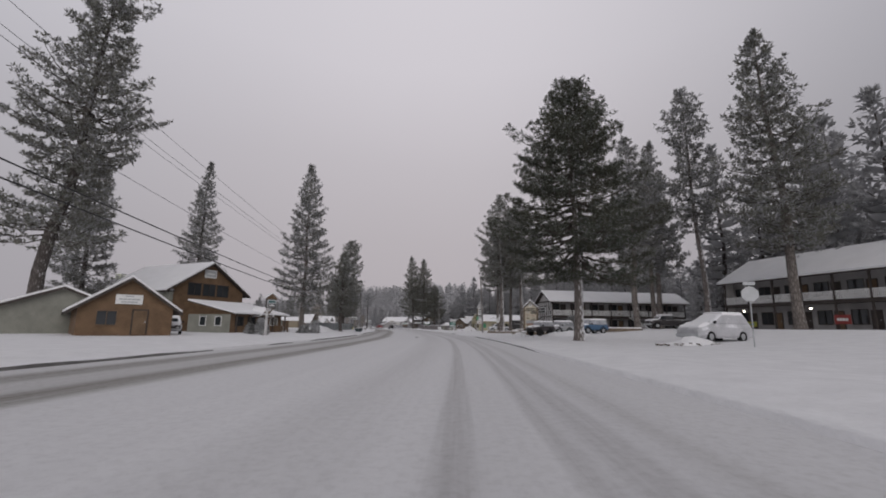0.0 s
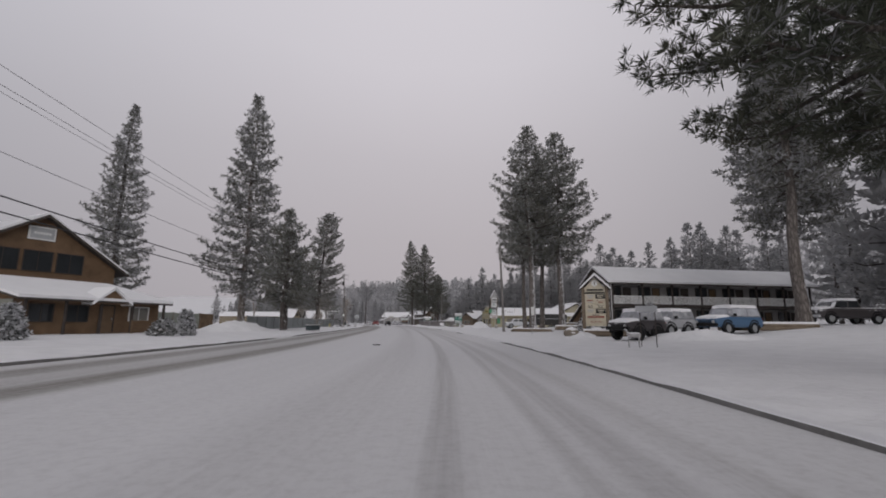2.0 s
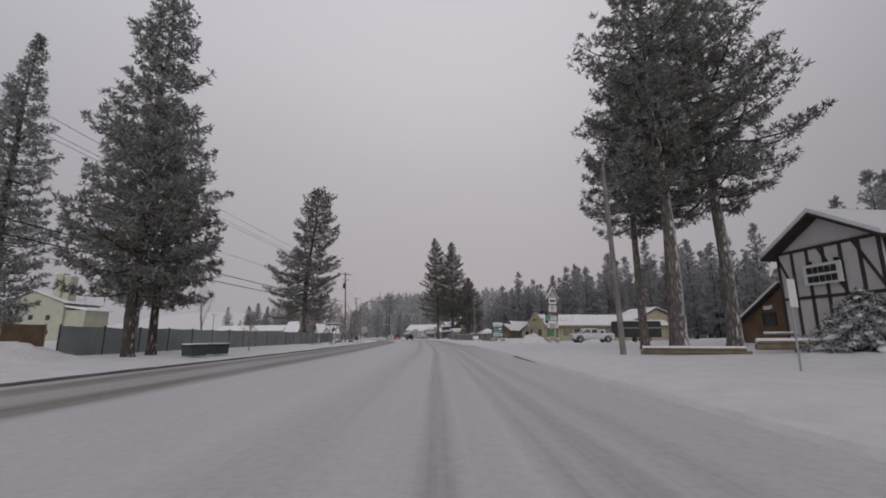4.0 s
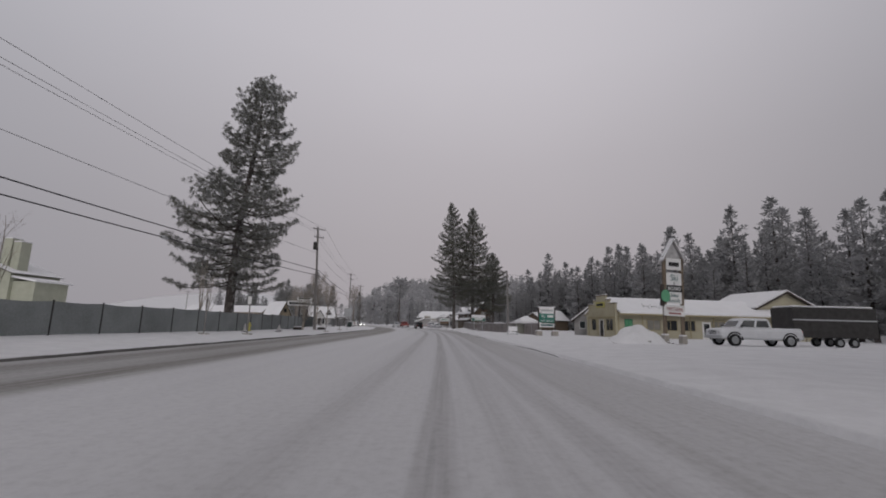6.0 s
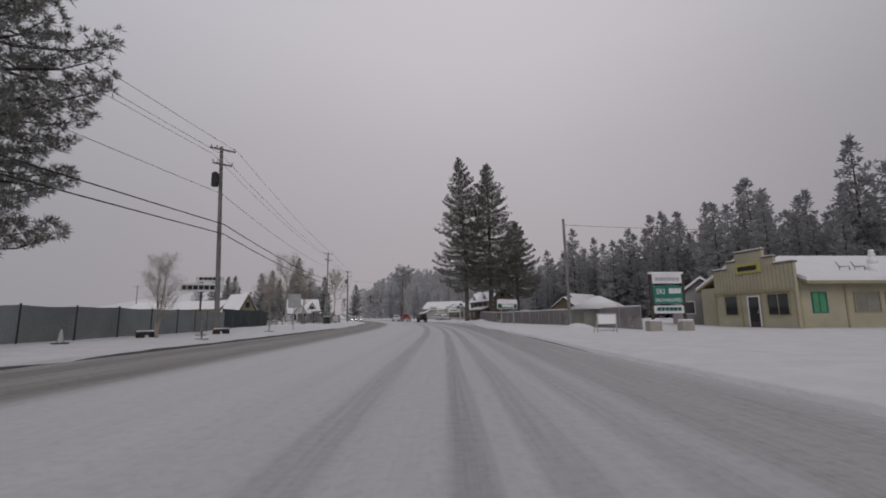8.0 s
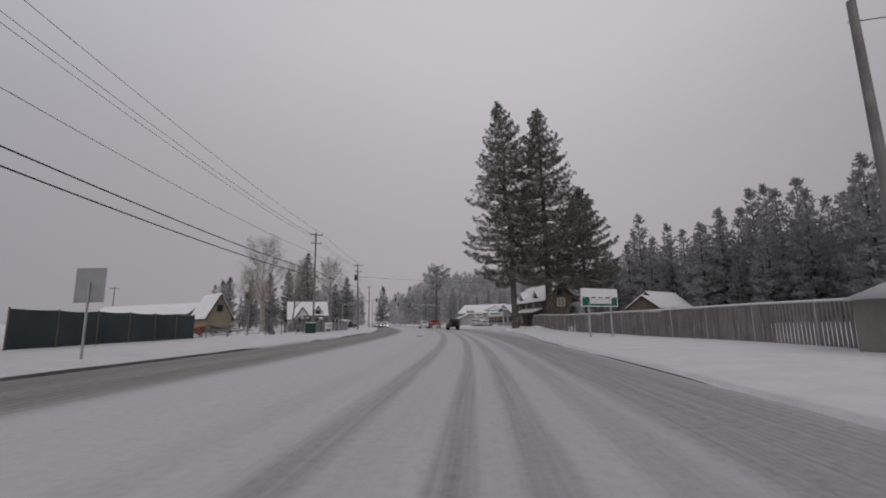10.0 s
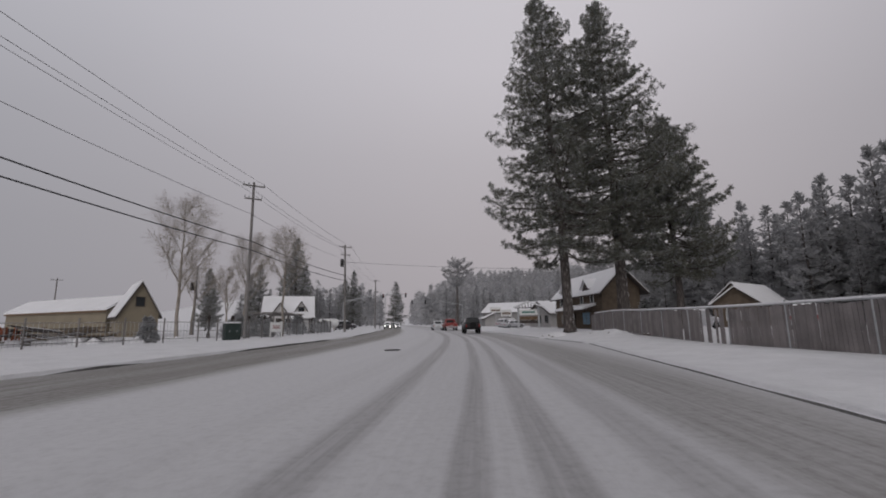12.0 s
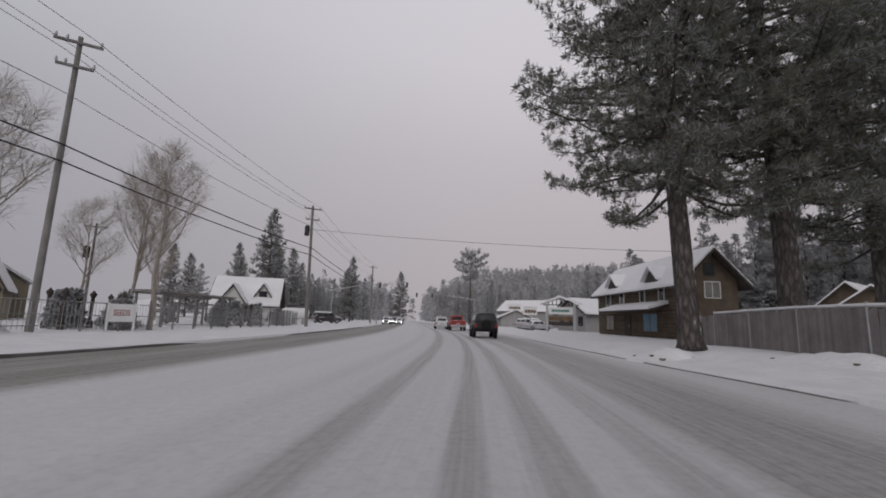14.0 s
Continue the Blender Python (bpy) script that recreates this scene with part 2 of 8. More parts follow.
M["yellow"] = mat("yellow_board", (0.40, 0.37, 0.275), 0.8, 0.12, 0.9, 14, 0.3, 0.01)
M["yellow_trim"] = mat("yellow_trim", (0.32, 0.28, 0.17), 0.8, 0.12, 0.9, 14, 0.3, 0.01)
M["tan"] = mat("tan_metal", (0.235, 0.20, 0.145), 0.7, 0.12, 0.7, 12, 0.2, 0.01)
M["white"] = mat("white_paint", (0.72, 0.72, 0.71), 0.6, 0.08, 1.2, 16, 0.15, 0.005)
M["grey_paint"] = mat("grey_paint", (0.42, 0.43, 0.44), 0.6, 0.12, 1.2, 16, 0.15, 0.005)
M["black"] = mat("black_paint", (0.02, 0.02, 0.022), 0.5, 0.3, 2, 20, 0.1, 0.004)
M["glass_dark"] = mat("window_glass", (0.03, 0.033, 0.036), 0.08, 0.2, 0.7, 3, 0.0, 0.0, spec=0.6)
M["glass_lit"] = mat("window_curtain", (0.22, 0.21, 0.19), 0.25, 0.3, 1.0, 6, 0.0, 0.0, spec=0.6)
M["kerb"] = mat("kerb_concrete", (0.165, 0.16, 0.155), 0.9, 0.35, 1.0, 12, 0.5, 0.01, snow=0.34)
M["concrete"] = mat("concrete", (0.34, 0.32, 0.29), 0.9, 0.2, 1.4, 16, 0.5, 0.01, snow=0.1)
M["rock"] = mat("rock", (0.22, 0.19, 0.15), 0.9, 0.3, 1.5, 12, 0.8, 0.05, snow=0.25)
M["steel"] = mat("galvanised_steel", (0.40, 0.41, 0.42), 0.45, 0.12, 3, 30, 0.1, 0.003, metal=0.6)
M["wire_thin"] = mat("bare_wire", (0.16, 0.16, 0.165), 0.6, 0.1, 1, 5, 0, 0)
M["wire"] = mat("cable", (0.035, 0.035, 0.038), 0.6, 0.1, 1, 5, 0, 0)
M["rubber"] = mat("rubber", (0.016, 0.016, 0.017), 0.85, 0.3, 3, 30, 0.3, 0.005)
M["screen_green"] = mat("screen_mesh_green", (0.235, 0.25, 0.25), 0.9, 0.3, 0.35, 12, 0.5, 0.05)
M["screen_dark"] = mat("screen_mesh_dark", (0.055, 0.07, 0.075), 0.9, 0.25, 0.35, 12, 0.5, 0.05)
M["slat_brown"] = mat("fence_slat", (0.20, 0.182, 0.178), 0.85, 0.25, 1.5, 20, 0.3, 0.01, spread=0.14)
M["iron"] = mat("cast_iron", (0.045, 0.043, 0.042), 0.7, 0.3, 3, 30, 0.5, 0.01)


# ---- helpers for shapes ----
def part(name, bm, material, parent=None, label="", smooth=False):
    me = bpy.data.meshes.new(name)
    bm.normal_update()
    bm.to_mesh(me)
    bm.free()
    if smooth:
        for p in me.polygons:
            p.use_smooth = True
    me.materials.append(M[material] if isinstance(material, str) else material)
    ob = new(name, me)
    if parent:
        ob.parent = parent
    if label:
        ob["label"] = label
    return ob


def raw(name, verts, faces, material, parent=None, smooth=False):
    me = bpy.data.meshes.new(name)
    me.from_pydata(verts, [], faces)
    me.materials.append(M[material] if isinstance(material, str) else material)
    if smooth:
        me.polygons.foreach_set("use_smooth", [True] * len(me.polygons))
    ob = new(name, me)
    if parent:
        ob.parent = parent
    return ob


def twin(ob, m, parent=None):
    """The same piece again at another pose, on the same mesh."""
    o = ob.copy()
    scene.collection.objects.link(o)
    o.parent = parent if parent else ob.parent
    o.matrix_basis = m
    return o


def box(bm, x0, x1, y0, y1, z0, z1, m=None, bevel=0.0):
    vs = [bm.verts.new((x, y, z)) for z in (z0, z1) for y in (y0, y1) for x in (x0, x1)]
    fs = [bm.faces.new([vs[i] for i in f]) for f in ((0, 2, 3, 1), (4, 5, 7, 6), (0, 1, 5, 4), (2, 6, 7, 3), (0, 4, 6, 2), (1, 3, 7, 5))]
    if bevel:
        es = list({e for f in fs for e in f.edges})
        r = bmesh.ops.bevel(bm, geom=es, offset=bevel, segments=1, affect='EDGES')
        vs = list({v for v in r["verts"]} | {v for v in vs if v.is_valid})
    if m is not None:
        bmesh.ops.transform(bm, matrix=m, verts=[v for v in vs if v.is_valid])
    return bm


def prism(bm, outline, depth, m=None, axis="y"):
    """A flat outline (x, z) pushed along y by depth."""
    a = [bm.verts.new((x, 0, z)) for x, z in outline]
    b = [bm.verts.new((x, depth, z)) for x, z in outline]
    n = len(a)
    bm.faces.new(a)
    bm.faces.new(b[::-1])
    for i in range(n):
        bm.faces.new((a[i], b[i], b[(i + 1) % n], a[(i + 1) % n]))
    bmesh.ops.recalc_face_normals(bm, faces=bm.faces)
    if m is not None:
        bmesh.ops.transform(bm, matrix=m, verts=a + b)
    return bm


def tube(bm, pts, radii, n=8, cap=True):
    """A tapered tube along points."""
    rings = []
    pts = [Vector(p) for p in pts]
    for i, p in enumerate(pts):
        d = (pts[min(i + 1, len(pts) - 1)] - pts[max(i - 1, 0)]).normalized()
        u = d.orthogonal() if abs(d.z) < 0.9 else Vector((1, 0, 0)).cross(d)
        u = (u - d * u.dot(d)).normalized()
        v = d.cross(u)
        r = radii[i] if hasattr(radii, "__len__") else radii
        rings.append([bm.verts.new(p + (u * math.cos(2 * math.pi * k / n) + v * math.sin(2 * math.pi * k / n)) * r) for k in range(n)])
    for a, b in zip(rings, rings[1:]):
        for k in range(n):
            bm.faces.new((a[k], a[(k + 1) % n], b[(k + 1) % n], b[k]))
    if cap:
        bm.faces.new(rings[0][::-1])
        bm.faces.new(rings[-1])
    return bm


def base(name, x, y, z, turn=0.0):
    e = new(name)
    e.matrix_basis = pose(x, y, z, 0, 0, turn)
    return e


def heading(x0, y0, x1, y1):
    """Degrees by which the local x axis turns to point from the first place to the second."""
    return math.degrees(math.atan2(y1 - y0, x1 - x0))


# ---- the road's line: control places about every 20 m, and what lies beside it ----
LINE = [(-9.0, -400), (-4.0, -180), (-1.5, -60), (-0.5, -20), (0.0, 0.0), (0.5, 14.4), (0.8, 28.9), (0.6, 43.4), (-0.25, 57.8), (-2.0, 76.0), (-3.9, 94.7),
        (-6.4, 114.6), (-8.4, 130.0), (-10.5, 145.0), (-13.1, 160.4), (-16.85, 178.0), (-21.8, 197.0), (-28.0, 216.0), (-35.5, 236.0), (-52.0, 277.0), (-74.0, 330.0), (-160.0, 530.0), (-500.0, 1300.0), (-1100.0, 2700.0)]


def smooth_line(pts, step=2.0):
    out = []
    p = [Vector(q) for q in pts]
    for i in range(1, len(p) - 2):
        a, b, c, d = p[i - 1:i + 3]
        n = max(2, int((c - b).length / step))
        for k in range(n):
            t = k / n
            out.append(0.5 * (2 * b + (c - a) * t + (2 * a - 5 * b + 4 * c - d) * t * t + (3 * b - a - 3 * c + d) * t ** 3))
    out.append(p[-2])
    return out


CURVE = smooth_line(LINE)
CURVE_S = [0.0]
for q0, q1 in zip(CURVE, CURVE[1:]):
    CURVE_S.append(CURVE_S[-1] + (q1 - q0).length)
S0 = CURVE_S[min(range(len(CURVE)), key=lambda i: CURVE[i].length)]
CURVE_S = [s - S0 for s in CURVE_S]
CX = np.array([p.x for p in CURVE])
CY = np.array([p.y for p in CURVE])
CS = np.array(CURVE_S)


def on_line(s, off=0.0):
    """The place at s metres along the road and off metres to the right of the line, and the way there in degrees from +y."""
    x, y = np.interp(s, CS, CX), np.interp(s, CS, CY)
    dx, dy = np.interp(s + 1, CS, CX) - np.interp(s - 1, CS, CX), np.interp(s + 1, CS, CY) - np.interp(s - 1, CS, CY)
    l = math.hypot(dx, dy)
    return x + off * dy / l, y - off * dx / l, math.degrees(math.atan2(-dx, dy))


def beside(x, y):
    """s and offset of a place."""
    i = int(np.argmin((CX - x) ** 2 + (CY - y) ** 2))
    j = min(max(i, 1), len(CX) - 2)
    dx, dy = CX[j + 1] - CX[j - 1], CY[j + 1] - CY[j - 1]
    l = math.hypot(dx, dy)
    wx, wy = x - CX[j], y - CY[j]
    return CS[j] + (wx * dx + wy * dy) / l, (wx * dy - wy * dx) / l


RIGHT = [(-150, 4.6), (0, 4.4), (22, 4.1), (60, 4.2), (100, 4.8), (112, 5.0), (130, 4.4), (150, 4.5), (166, 4.6), (178, 5.6), (187, 6.6), (194, 5.8), (205, 5.2), (260, 5.4), (900, 6)]
LEFT = [(-150, -11.6), (0, -11.6), (40, -11.4), (60, -11.0), (120, -11.2), (170, -11.2), (200, -10.6), (260, -11), (900, -11)]


def right_edge(s):
    return float(np.interp(s, *zip(*RIGHT)))


def left_edge(s):
    return float(np.interp(s, *zip(*LEFT)))


def step01(a, b, v):
    t = min(max((v - a) / (b - a), 0.0), 1.0)
    return t * t * (3 - 2 * t)


def ground_z(s, off):
    """Height of the snow: road at zero, verges a kerb higher, rising gently away from it."""
    r, l = right_edge(s), left_edge(s)
    if l <= off <= r:
        return -0.05
    d = off - r if off > r else l - off
    z = 0.10 + 0.13 * step01(0.3, 2.5, d)
    z += 0.05 * noise.noise((s * 0.21, off * 0.21, 0.3)) * step01(0.6, 3, d)
    if off > r:
        z += 1.15 * step01(6, 32, d) * (1 - step01(92, 125, s)) * step01(-40, 10, s)
        z += 0.25 * math.exp(-((s - 197) / 9.0) ** 2) * step01(1, 3, d)
        z += 14 * step01(60, 260, d)
    else:
        z += 1.0 * step01(30, 70, d) * (1 - step01(100, 150, s))
        z += 10 * step01(200, 500, d)
    # the wooded hill that closes the valley
    z += 30 * step01(430, 640, s) * step01(14, 60, d) * (1 - step01(150, 250, -off))
    return z


def gz(x, y):
    return ground_z(*beside(x, y))


# ---- ground, road and kerbs ----
def build_ground():
    ss = list(np.arange(-120, 262, 2.0)) + [270, 285, 300, 320, 345, 380, 420, 440, 460, 480, 500, 520, 540, 560, 580, 600, 620, 640, 660, 700, 900, 1250]
    deltas = [0.0, 0.02, 0.3, 0.8, 1.4, 2.0, 2.8, 3.6, 4.6, 6, 7.5, 9, 11, 13, 16, 19, 23, 28, 34, 42, 52, 65, 85, 120, 170, 250, 380, 700, 1500, 3000]
    verts, faces = [], []
    n = 2 * len(deltas)
    for s in ss:
        r, l = right_edge(s), left_edge(s)
        offs = [l - d for d in deltas[::-1]] + [r + d for d in deltas]
        for o in offs:
            x, y, _ = on_line(s, o)
            if o < l - 600 or o > r + 600:
                x, y = on_line(s, 0)[0] + o, y
            verts.append((x, y, ground_z(s, o)))
    for i in range(len(ss) - 1):
        for k in range(n - 1):
            a = i * n + k
            faces.append((a, a + 1, a + n + 1, a + n))
    g = raw("ground", verts, faces, "snow", smooth=True)
    tagged(g, "snow-covered verges, lots and fields beside the road", "ground", kind="structure")


def road_material():
    m = bpy.data.materials.new("driven_snow")
    m.use_nodes = True
    nd, ln = m.node_tree.nodes, m.node_tree.links
    b = nd["Principled BSDF"]
    b.inputs["Roughness"].default_value = 0.6
    b.inputs["Specular IOR Level"].default_value = 0.3
    uv = nd.new("ShaderNodeUVMap")
    uv.uv_map = "along"
    sep = nd.new("ShaderNodeSeparateXYZ")
    ln.new(uv.outputs[0], sep.inputs[0])
    # noise drawn out along the road
    mp = nd.new("ShaderNodeMapping")
    mp.inputs["Scale"].default_value = (1.6, 0.05, 1)
    ln.new(uv.outputs[0], mp.inputs["Vector"])
    n1 = nd.new("ShaderNodeTexNoise")
    n1.inputs["Scale"].default_value = 1.0
    n1.inputs["Detail"].default_value = 5
    ln.new(mp.outputs[0], n1.inputs["Vector"])
    mp2 = nd.new("ShaderNodeMapping")
    mp2.inputs["Scale"].default_value = (13.0, 0.22, 1)
    ln.new(uv.outputs[0], mp2.inputs["Vector"])
    n2 = nd.new("ShaderNodeTexNoise")
    n2.inputs["Scale"].default_value = 1.0
    n2.inputs["Detail"].default_value = 6
    ln.new(mp2.outputs[0], n2.inputs["Vector"])
    wob = nd.new("ShaderNodeMath")
    wob.operation = 'MULTIPLY_ADD'
    wob.inputs[1].default_value = 0.22
    ln.new(n1.outputs["Fac"], wob.inputs[0])
    ln.new(sep.outputs["X"], wob.inputs[2])

    def bands(stops):
        mr = nd.new("ShaderNodeMapRange")
        mr.inputs["From Min"].default_value = -12.0 + 0.11
        mr.inputs["From Max"].default_value = 8.0 + 0.11
        ln.new(wob.outputs[0], mr.inputs["Value"])
        rp = nd.new("ShaderNodeValToRGB")
        el = rp.color_ramp.elements
        while len(el) > 1:
            el.remove(el[-1])
        for i, (o, v) in enumerate(stops):
            e = el[0] if i == 0 else el.new((o + 12) / 20)
            e.position = (o + 12) / 20
            e.color = (v, v, v, 1)
        ln.new(mr.outputs[0], rp.inputs[0])
        return rp.outputs[0]

    early = bands([(-12, .15), (-10.6, .25), (-10.1, .9), (-9.3, .8), (-8.9, .4), (-7.9, .45), (-7.5, 1.0), (-6.8, .85), (-6.3, .08), (-2.8, .03), (-1.9, .25), (-1.3, .22),
                   (-0.7, .08), (-0.3, .1), (-0.15, .6), (0.1, .5), (0.2, .15), (0.9, .1), (1.1, .55), (1.3, .2), (1.45, .5), (1.75, .45), (1.9, .15), (2.4, .35), (2.7, .1), (4.4, .04)])
    late = bands([(-12, .55), (-10.9, .9), (-9.9, 1.0), (-8.9, .85), (-7.9, 1.0), (-7.0, .9), (-6.5, .3), (-6.1, .06), (-3.3, .08), (-2.7, .25), (-2.3, .12), (-1.8, .2), (-1.62, .7), (-1.3, .75),
                  (-1.15, .25), (-0.3, .2), (-0.18, .8), (0.08, .75), (0.18, .25), (0.46, .25), (0.56, .75), (0.86, .7), (0.98, .15), (1.4, .2), (1.55, .55), (1.9, .6), (2.15, .3), (2.45, .7), (3.9, .75), (4.5, .5), (5.2, .15)])
    when = nd.new("ShaderNodeMapRange")
    when.inputs["From Min"].default_value = 60.0
    when.inputs["From Max"].default_value = 150.0
    ln.new(sep.outputs["Y"], when.inputs["Value"])
    mx = nd.new("ShaderNodeMix")
    mx.data_type = 'RGBA'
    ln.new(when.outputs[0], mx.inputs["Factor"])
    ln.new(early, mx.inputs["A"])
    ln.new(late, mx.inputs["B"])
    # ragged edges
    rag = nd.new("ShaderNodeMath")
    rag.operation = 'MULTIPLY_ADD'
    rag.inputs[1].default_value = 1.0
    rag.inputs[2].default_value = 0.32
    ln.new(n2.outputs["Fac"], rag.inputs[0])
    wear = nd.new("ShaderNodeMath")
    wear.operation = 'MULTIPLY'
    ln.new(mx.outputs["Result"], wear.inputs[0])
    ln.new(rag.outputs[0], wear.inputs[1])
    # crumbs and thrown grit
    n3 = nd.new("ShaderNodeTexNoise")
    n3.inputs["Scale"].default_value = 7.0
    n3.inputs["Detail"].default_value = 8
    n3.inputs["Roughness"].default_value = 0.75
    ln.new(uv.outputs[0], n3.inputs["Vector"])
    grit = nd.new("ShaderNodeMapRange")
    grit.inputs["From Min"].default_value = 0.46
    grit.inputs["From Max"].default_value = 0.72
    grit.inputs["To Max"].default_value = 0.26
    ln.new(n3.outputs["Fac"], grit.inputs["Value"])
    worn = nd.new("ShaderNodeMath")
    worn.operation = 'ADD'
    worn.use_clamp = True
    ln.new(wear.outputs[0], worn.inputs[0])
    ln.new(grit.outputs[0], worn.inputs[1])
    # brown slush on the far lanes, grey on the near ones
    side = nd.new("ShaderNodeMapRange")
    side.inputs["From Min"].default_value = -6.5
    side.inputs["From Max"].default_value = -5.5
    ln.new(sep.outputs["X"], side.inputs["Value"])
    slush = nd.new("ShaderNodeMix")
    slush.data_type = 'RGBA'
    edge = nd.new("ShaderNodeMapRange")
    edge.inputs["From Min"].default_value = 2.0
    edge.inputs["From Max"].default_value = 2.5
    edge.inputs["To Min"].default_value = 1.0
    edge.inputs["To Max"].default_value = 0.25
    ln.new(sep.outputs["X"], edge.inputs["Value"])
    both = nd.new("ShaderNodeMath")
    both.operation = 'MULTIPLY'
    ln.new(side.outputs[0], both.inputs[0])
    ln.new(edge.outputs[0], both.inputs[1])
    slush.inputs["A"].default_value = (0.165, 0.152, 0.132, 1)
    slush.inputs["B"].default_value = (0.27, 0.26, 0.262, 1)
    ln.new(both.outputs[0], slush.inputs["Factor"])
    sn = nd.new("ShaderNodeMix")
    sn.data_type = 'RGBA'
    sn.inputs["A"].default_value = (0.60, 0.596, 0.612, 1)
    sn.inputs["B"].default_value = (0.70, 0.695, 0.71, 1)
    ln.new(n1.outputs["Fac"], sn.inputs["Factor"])
    fin = nd.new("ShaderNodeMix")
    fin.data_type = 'RGBA'
    ln.new(worn.outputs[0], fin.inputs["Factor"])
    ln.new(sn.outputs["Result"], fin.inputs["A"])
    ln.new(slush.outputs["Result"], fin.inputs["B"])
    ln.new(fin.outputs["Result"], b.inputs["Base Color"])
    bp = nd.new("ShaderNodeBump")
    bp.inputs["Strength"].default_value = 0.5
    bp.inputs["Distance"].default_value = 0.03
    inv = nd.new("ShaderNodeMath")
    inv.operation = 'MULTIPLY_ADD'
    inv.inputs[1].default_value = -1.0
    ln.new(worn.outputs[0], inv.inputs[0])
    ln.new(n2.outputs["Fac"], inv.inputs[2])
    ln.new(inv.outputs[0], bp.inputs["Height"])
    ln.new(bp.outputs[0], b.inputs["Normal"])
    return m


def build_road():
    ss = list(np.arange(-120, 300, 2.0)) + list(np.arange(300, 700, 10.0))
    verts, faces, uvs = [], [], []
    k = 16
    for s in ss:
        r, l = right_edge(s), left_edge(s)
        for j in range(k):
            o = l + (r - l) * j / (k - 1)
            x, y, _ = on_line(s, o)
            verts.append((x, y, 0.0))
            uvs.append((o, s))
    for i in range(len(ss) - 1):
        for j in range(k - 1):
            a = i * k + j
            faces.append((a, a + 1, a + k + 1, a + k))
    ob = raw("road", verts, faces, road_material(), smooth=True)
    lay = ob.data.uv_layers.new(name="along")
    for lp in ob.data.loops:
        lay.data[lp.index].uv = uvs[lp.vertex_index]
    tagged(ob, "snow-packed road with grey wheel tracks and brown slush", "road", kind="structure")


def kerb(s0, s1, side):
    """A stretch of kerb whose dark face shows between the road and the snow on top."""
    bm = bmesh.new()
    ring0 = None
    n = max(2, int((s1 - s0) / 1.0))
    for i in range(n + 1):
        s = s0 + (s1 - s0) * i / n
        e = right_edge(s) if side > 0 else left_edge(s)
        up = (0.068 if side > 0 else 0.09) * min(1, 0.12 + min(i, n - i) * 0.4) + 0.045 * noise.noise((s * 0.45, side, 2.0)) + 0.02 * noise.noise((s * 1.7, side, 5.0))
        if side > 0 and s > 100:
            up *= 0.5
        a = on_line(s, e - side * 0.05)
        b = on_line(s, e - side * 0.03)
        c = on_line(s, e + side * 0.05)
        ring = [bm.verts.new((a[0], a[1], -0.02)), bm.verts.new((b[0], b[1], up)), bm.verts.new((c[0], c[1], up + 0.01)), bm.verts.new((c[0], c[1], -0.03))]
        if ring0:
            for k in range(4):
                bm.faces.new((ring0[k], ring0[(k + 1) % 4], ring[(k + 1) % 4], ring[k]))
        else:
            bm.faces.new(ring)
        ring0 = ring
    bm.faces.new(ring0)
    bmesh.ops.recalc_face_normals(bm, faces=bm.faces)
    ob = part("kerb", bm, "kerb")
    tagged(ob, "dark wet kerb edge showing between snow banks", "kerb", kind="structure")


build_ground()
build_road()
for s0, s1 in ((23, 57), (78, 86), (106, 118), (129, 142), (148, 157), (161, 215)):
    kerb(s0, s1, 1)
for s0, s1 in ((-20, 21), (27, 32), (36, 62), (66, 128), (128, 164), (172, 176), (181, 197), (206, 240)):
    kerb(s0, s1, -1)


# ---- trees ----
def blades(pos, way, length, width, k, rng, open_=0.55):
    """k thin blades at each place, fanned round its way: four vertices each."""
    n = len(pos)
    p = np.repeat(pos, k, 0)
    d = np.repeat(way, k, 0) * 0.55 + rng.normal(0, open_, (n * k, 3))
    d /= np.linalg.norm(d, axis=1)[:, None] + 1e-6
    sd = np.cross(d, rng.normal(0, 1, (n * k, 3)))
    sd /= np.linalg.norm(sd, axis=1)[:, None] + 1e-6
    ln = length * rng.uniform(0.6, 1.25, (n * k, 1))
    w = width * rng.uniform(0.7, 1.3, (n * k, 1))
    a = p + d * ln * 0.08
    v = np.stack([a + d * ln * 0.45 + sd * w, a, a + d * ln * 0.45 - sd * w, a + d * ln], 1).reshape(-1, 3)
    return v


def crown_mesh(name, v, material, parent):
    q = len(v) // 4
    me = bpy.data.meshes.new(name)
    me.vertices.add(len(v))
    me.vertices.foreach_set("co", v.astype(np.float32).ravel())
    me.loops.add(len(v))
    me.loops.foreach_set("vertex_index", np.arange(len(v), dtype=np.int32))
    me.polygons.add(q)
    me.polygons.foreach_set("loop_start", np.arange(0, len(v), 4, dtype=np.int32))
    me.update(calc_edges=True)
    me.materials.append(M[material])
    ob = new(name, me)
    ob.parent = parent
    return ob


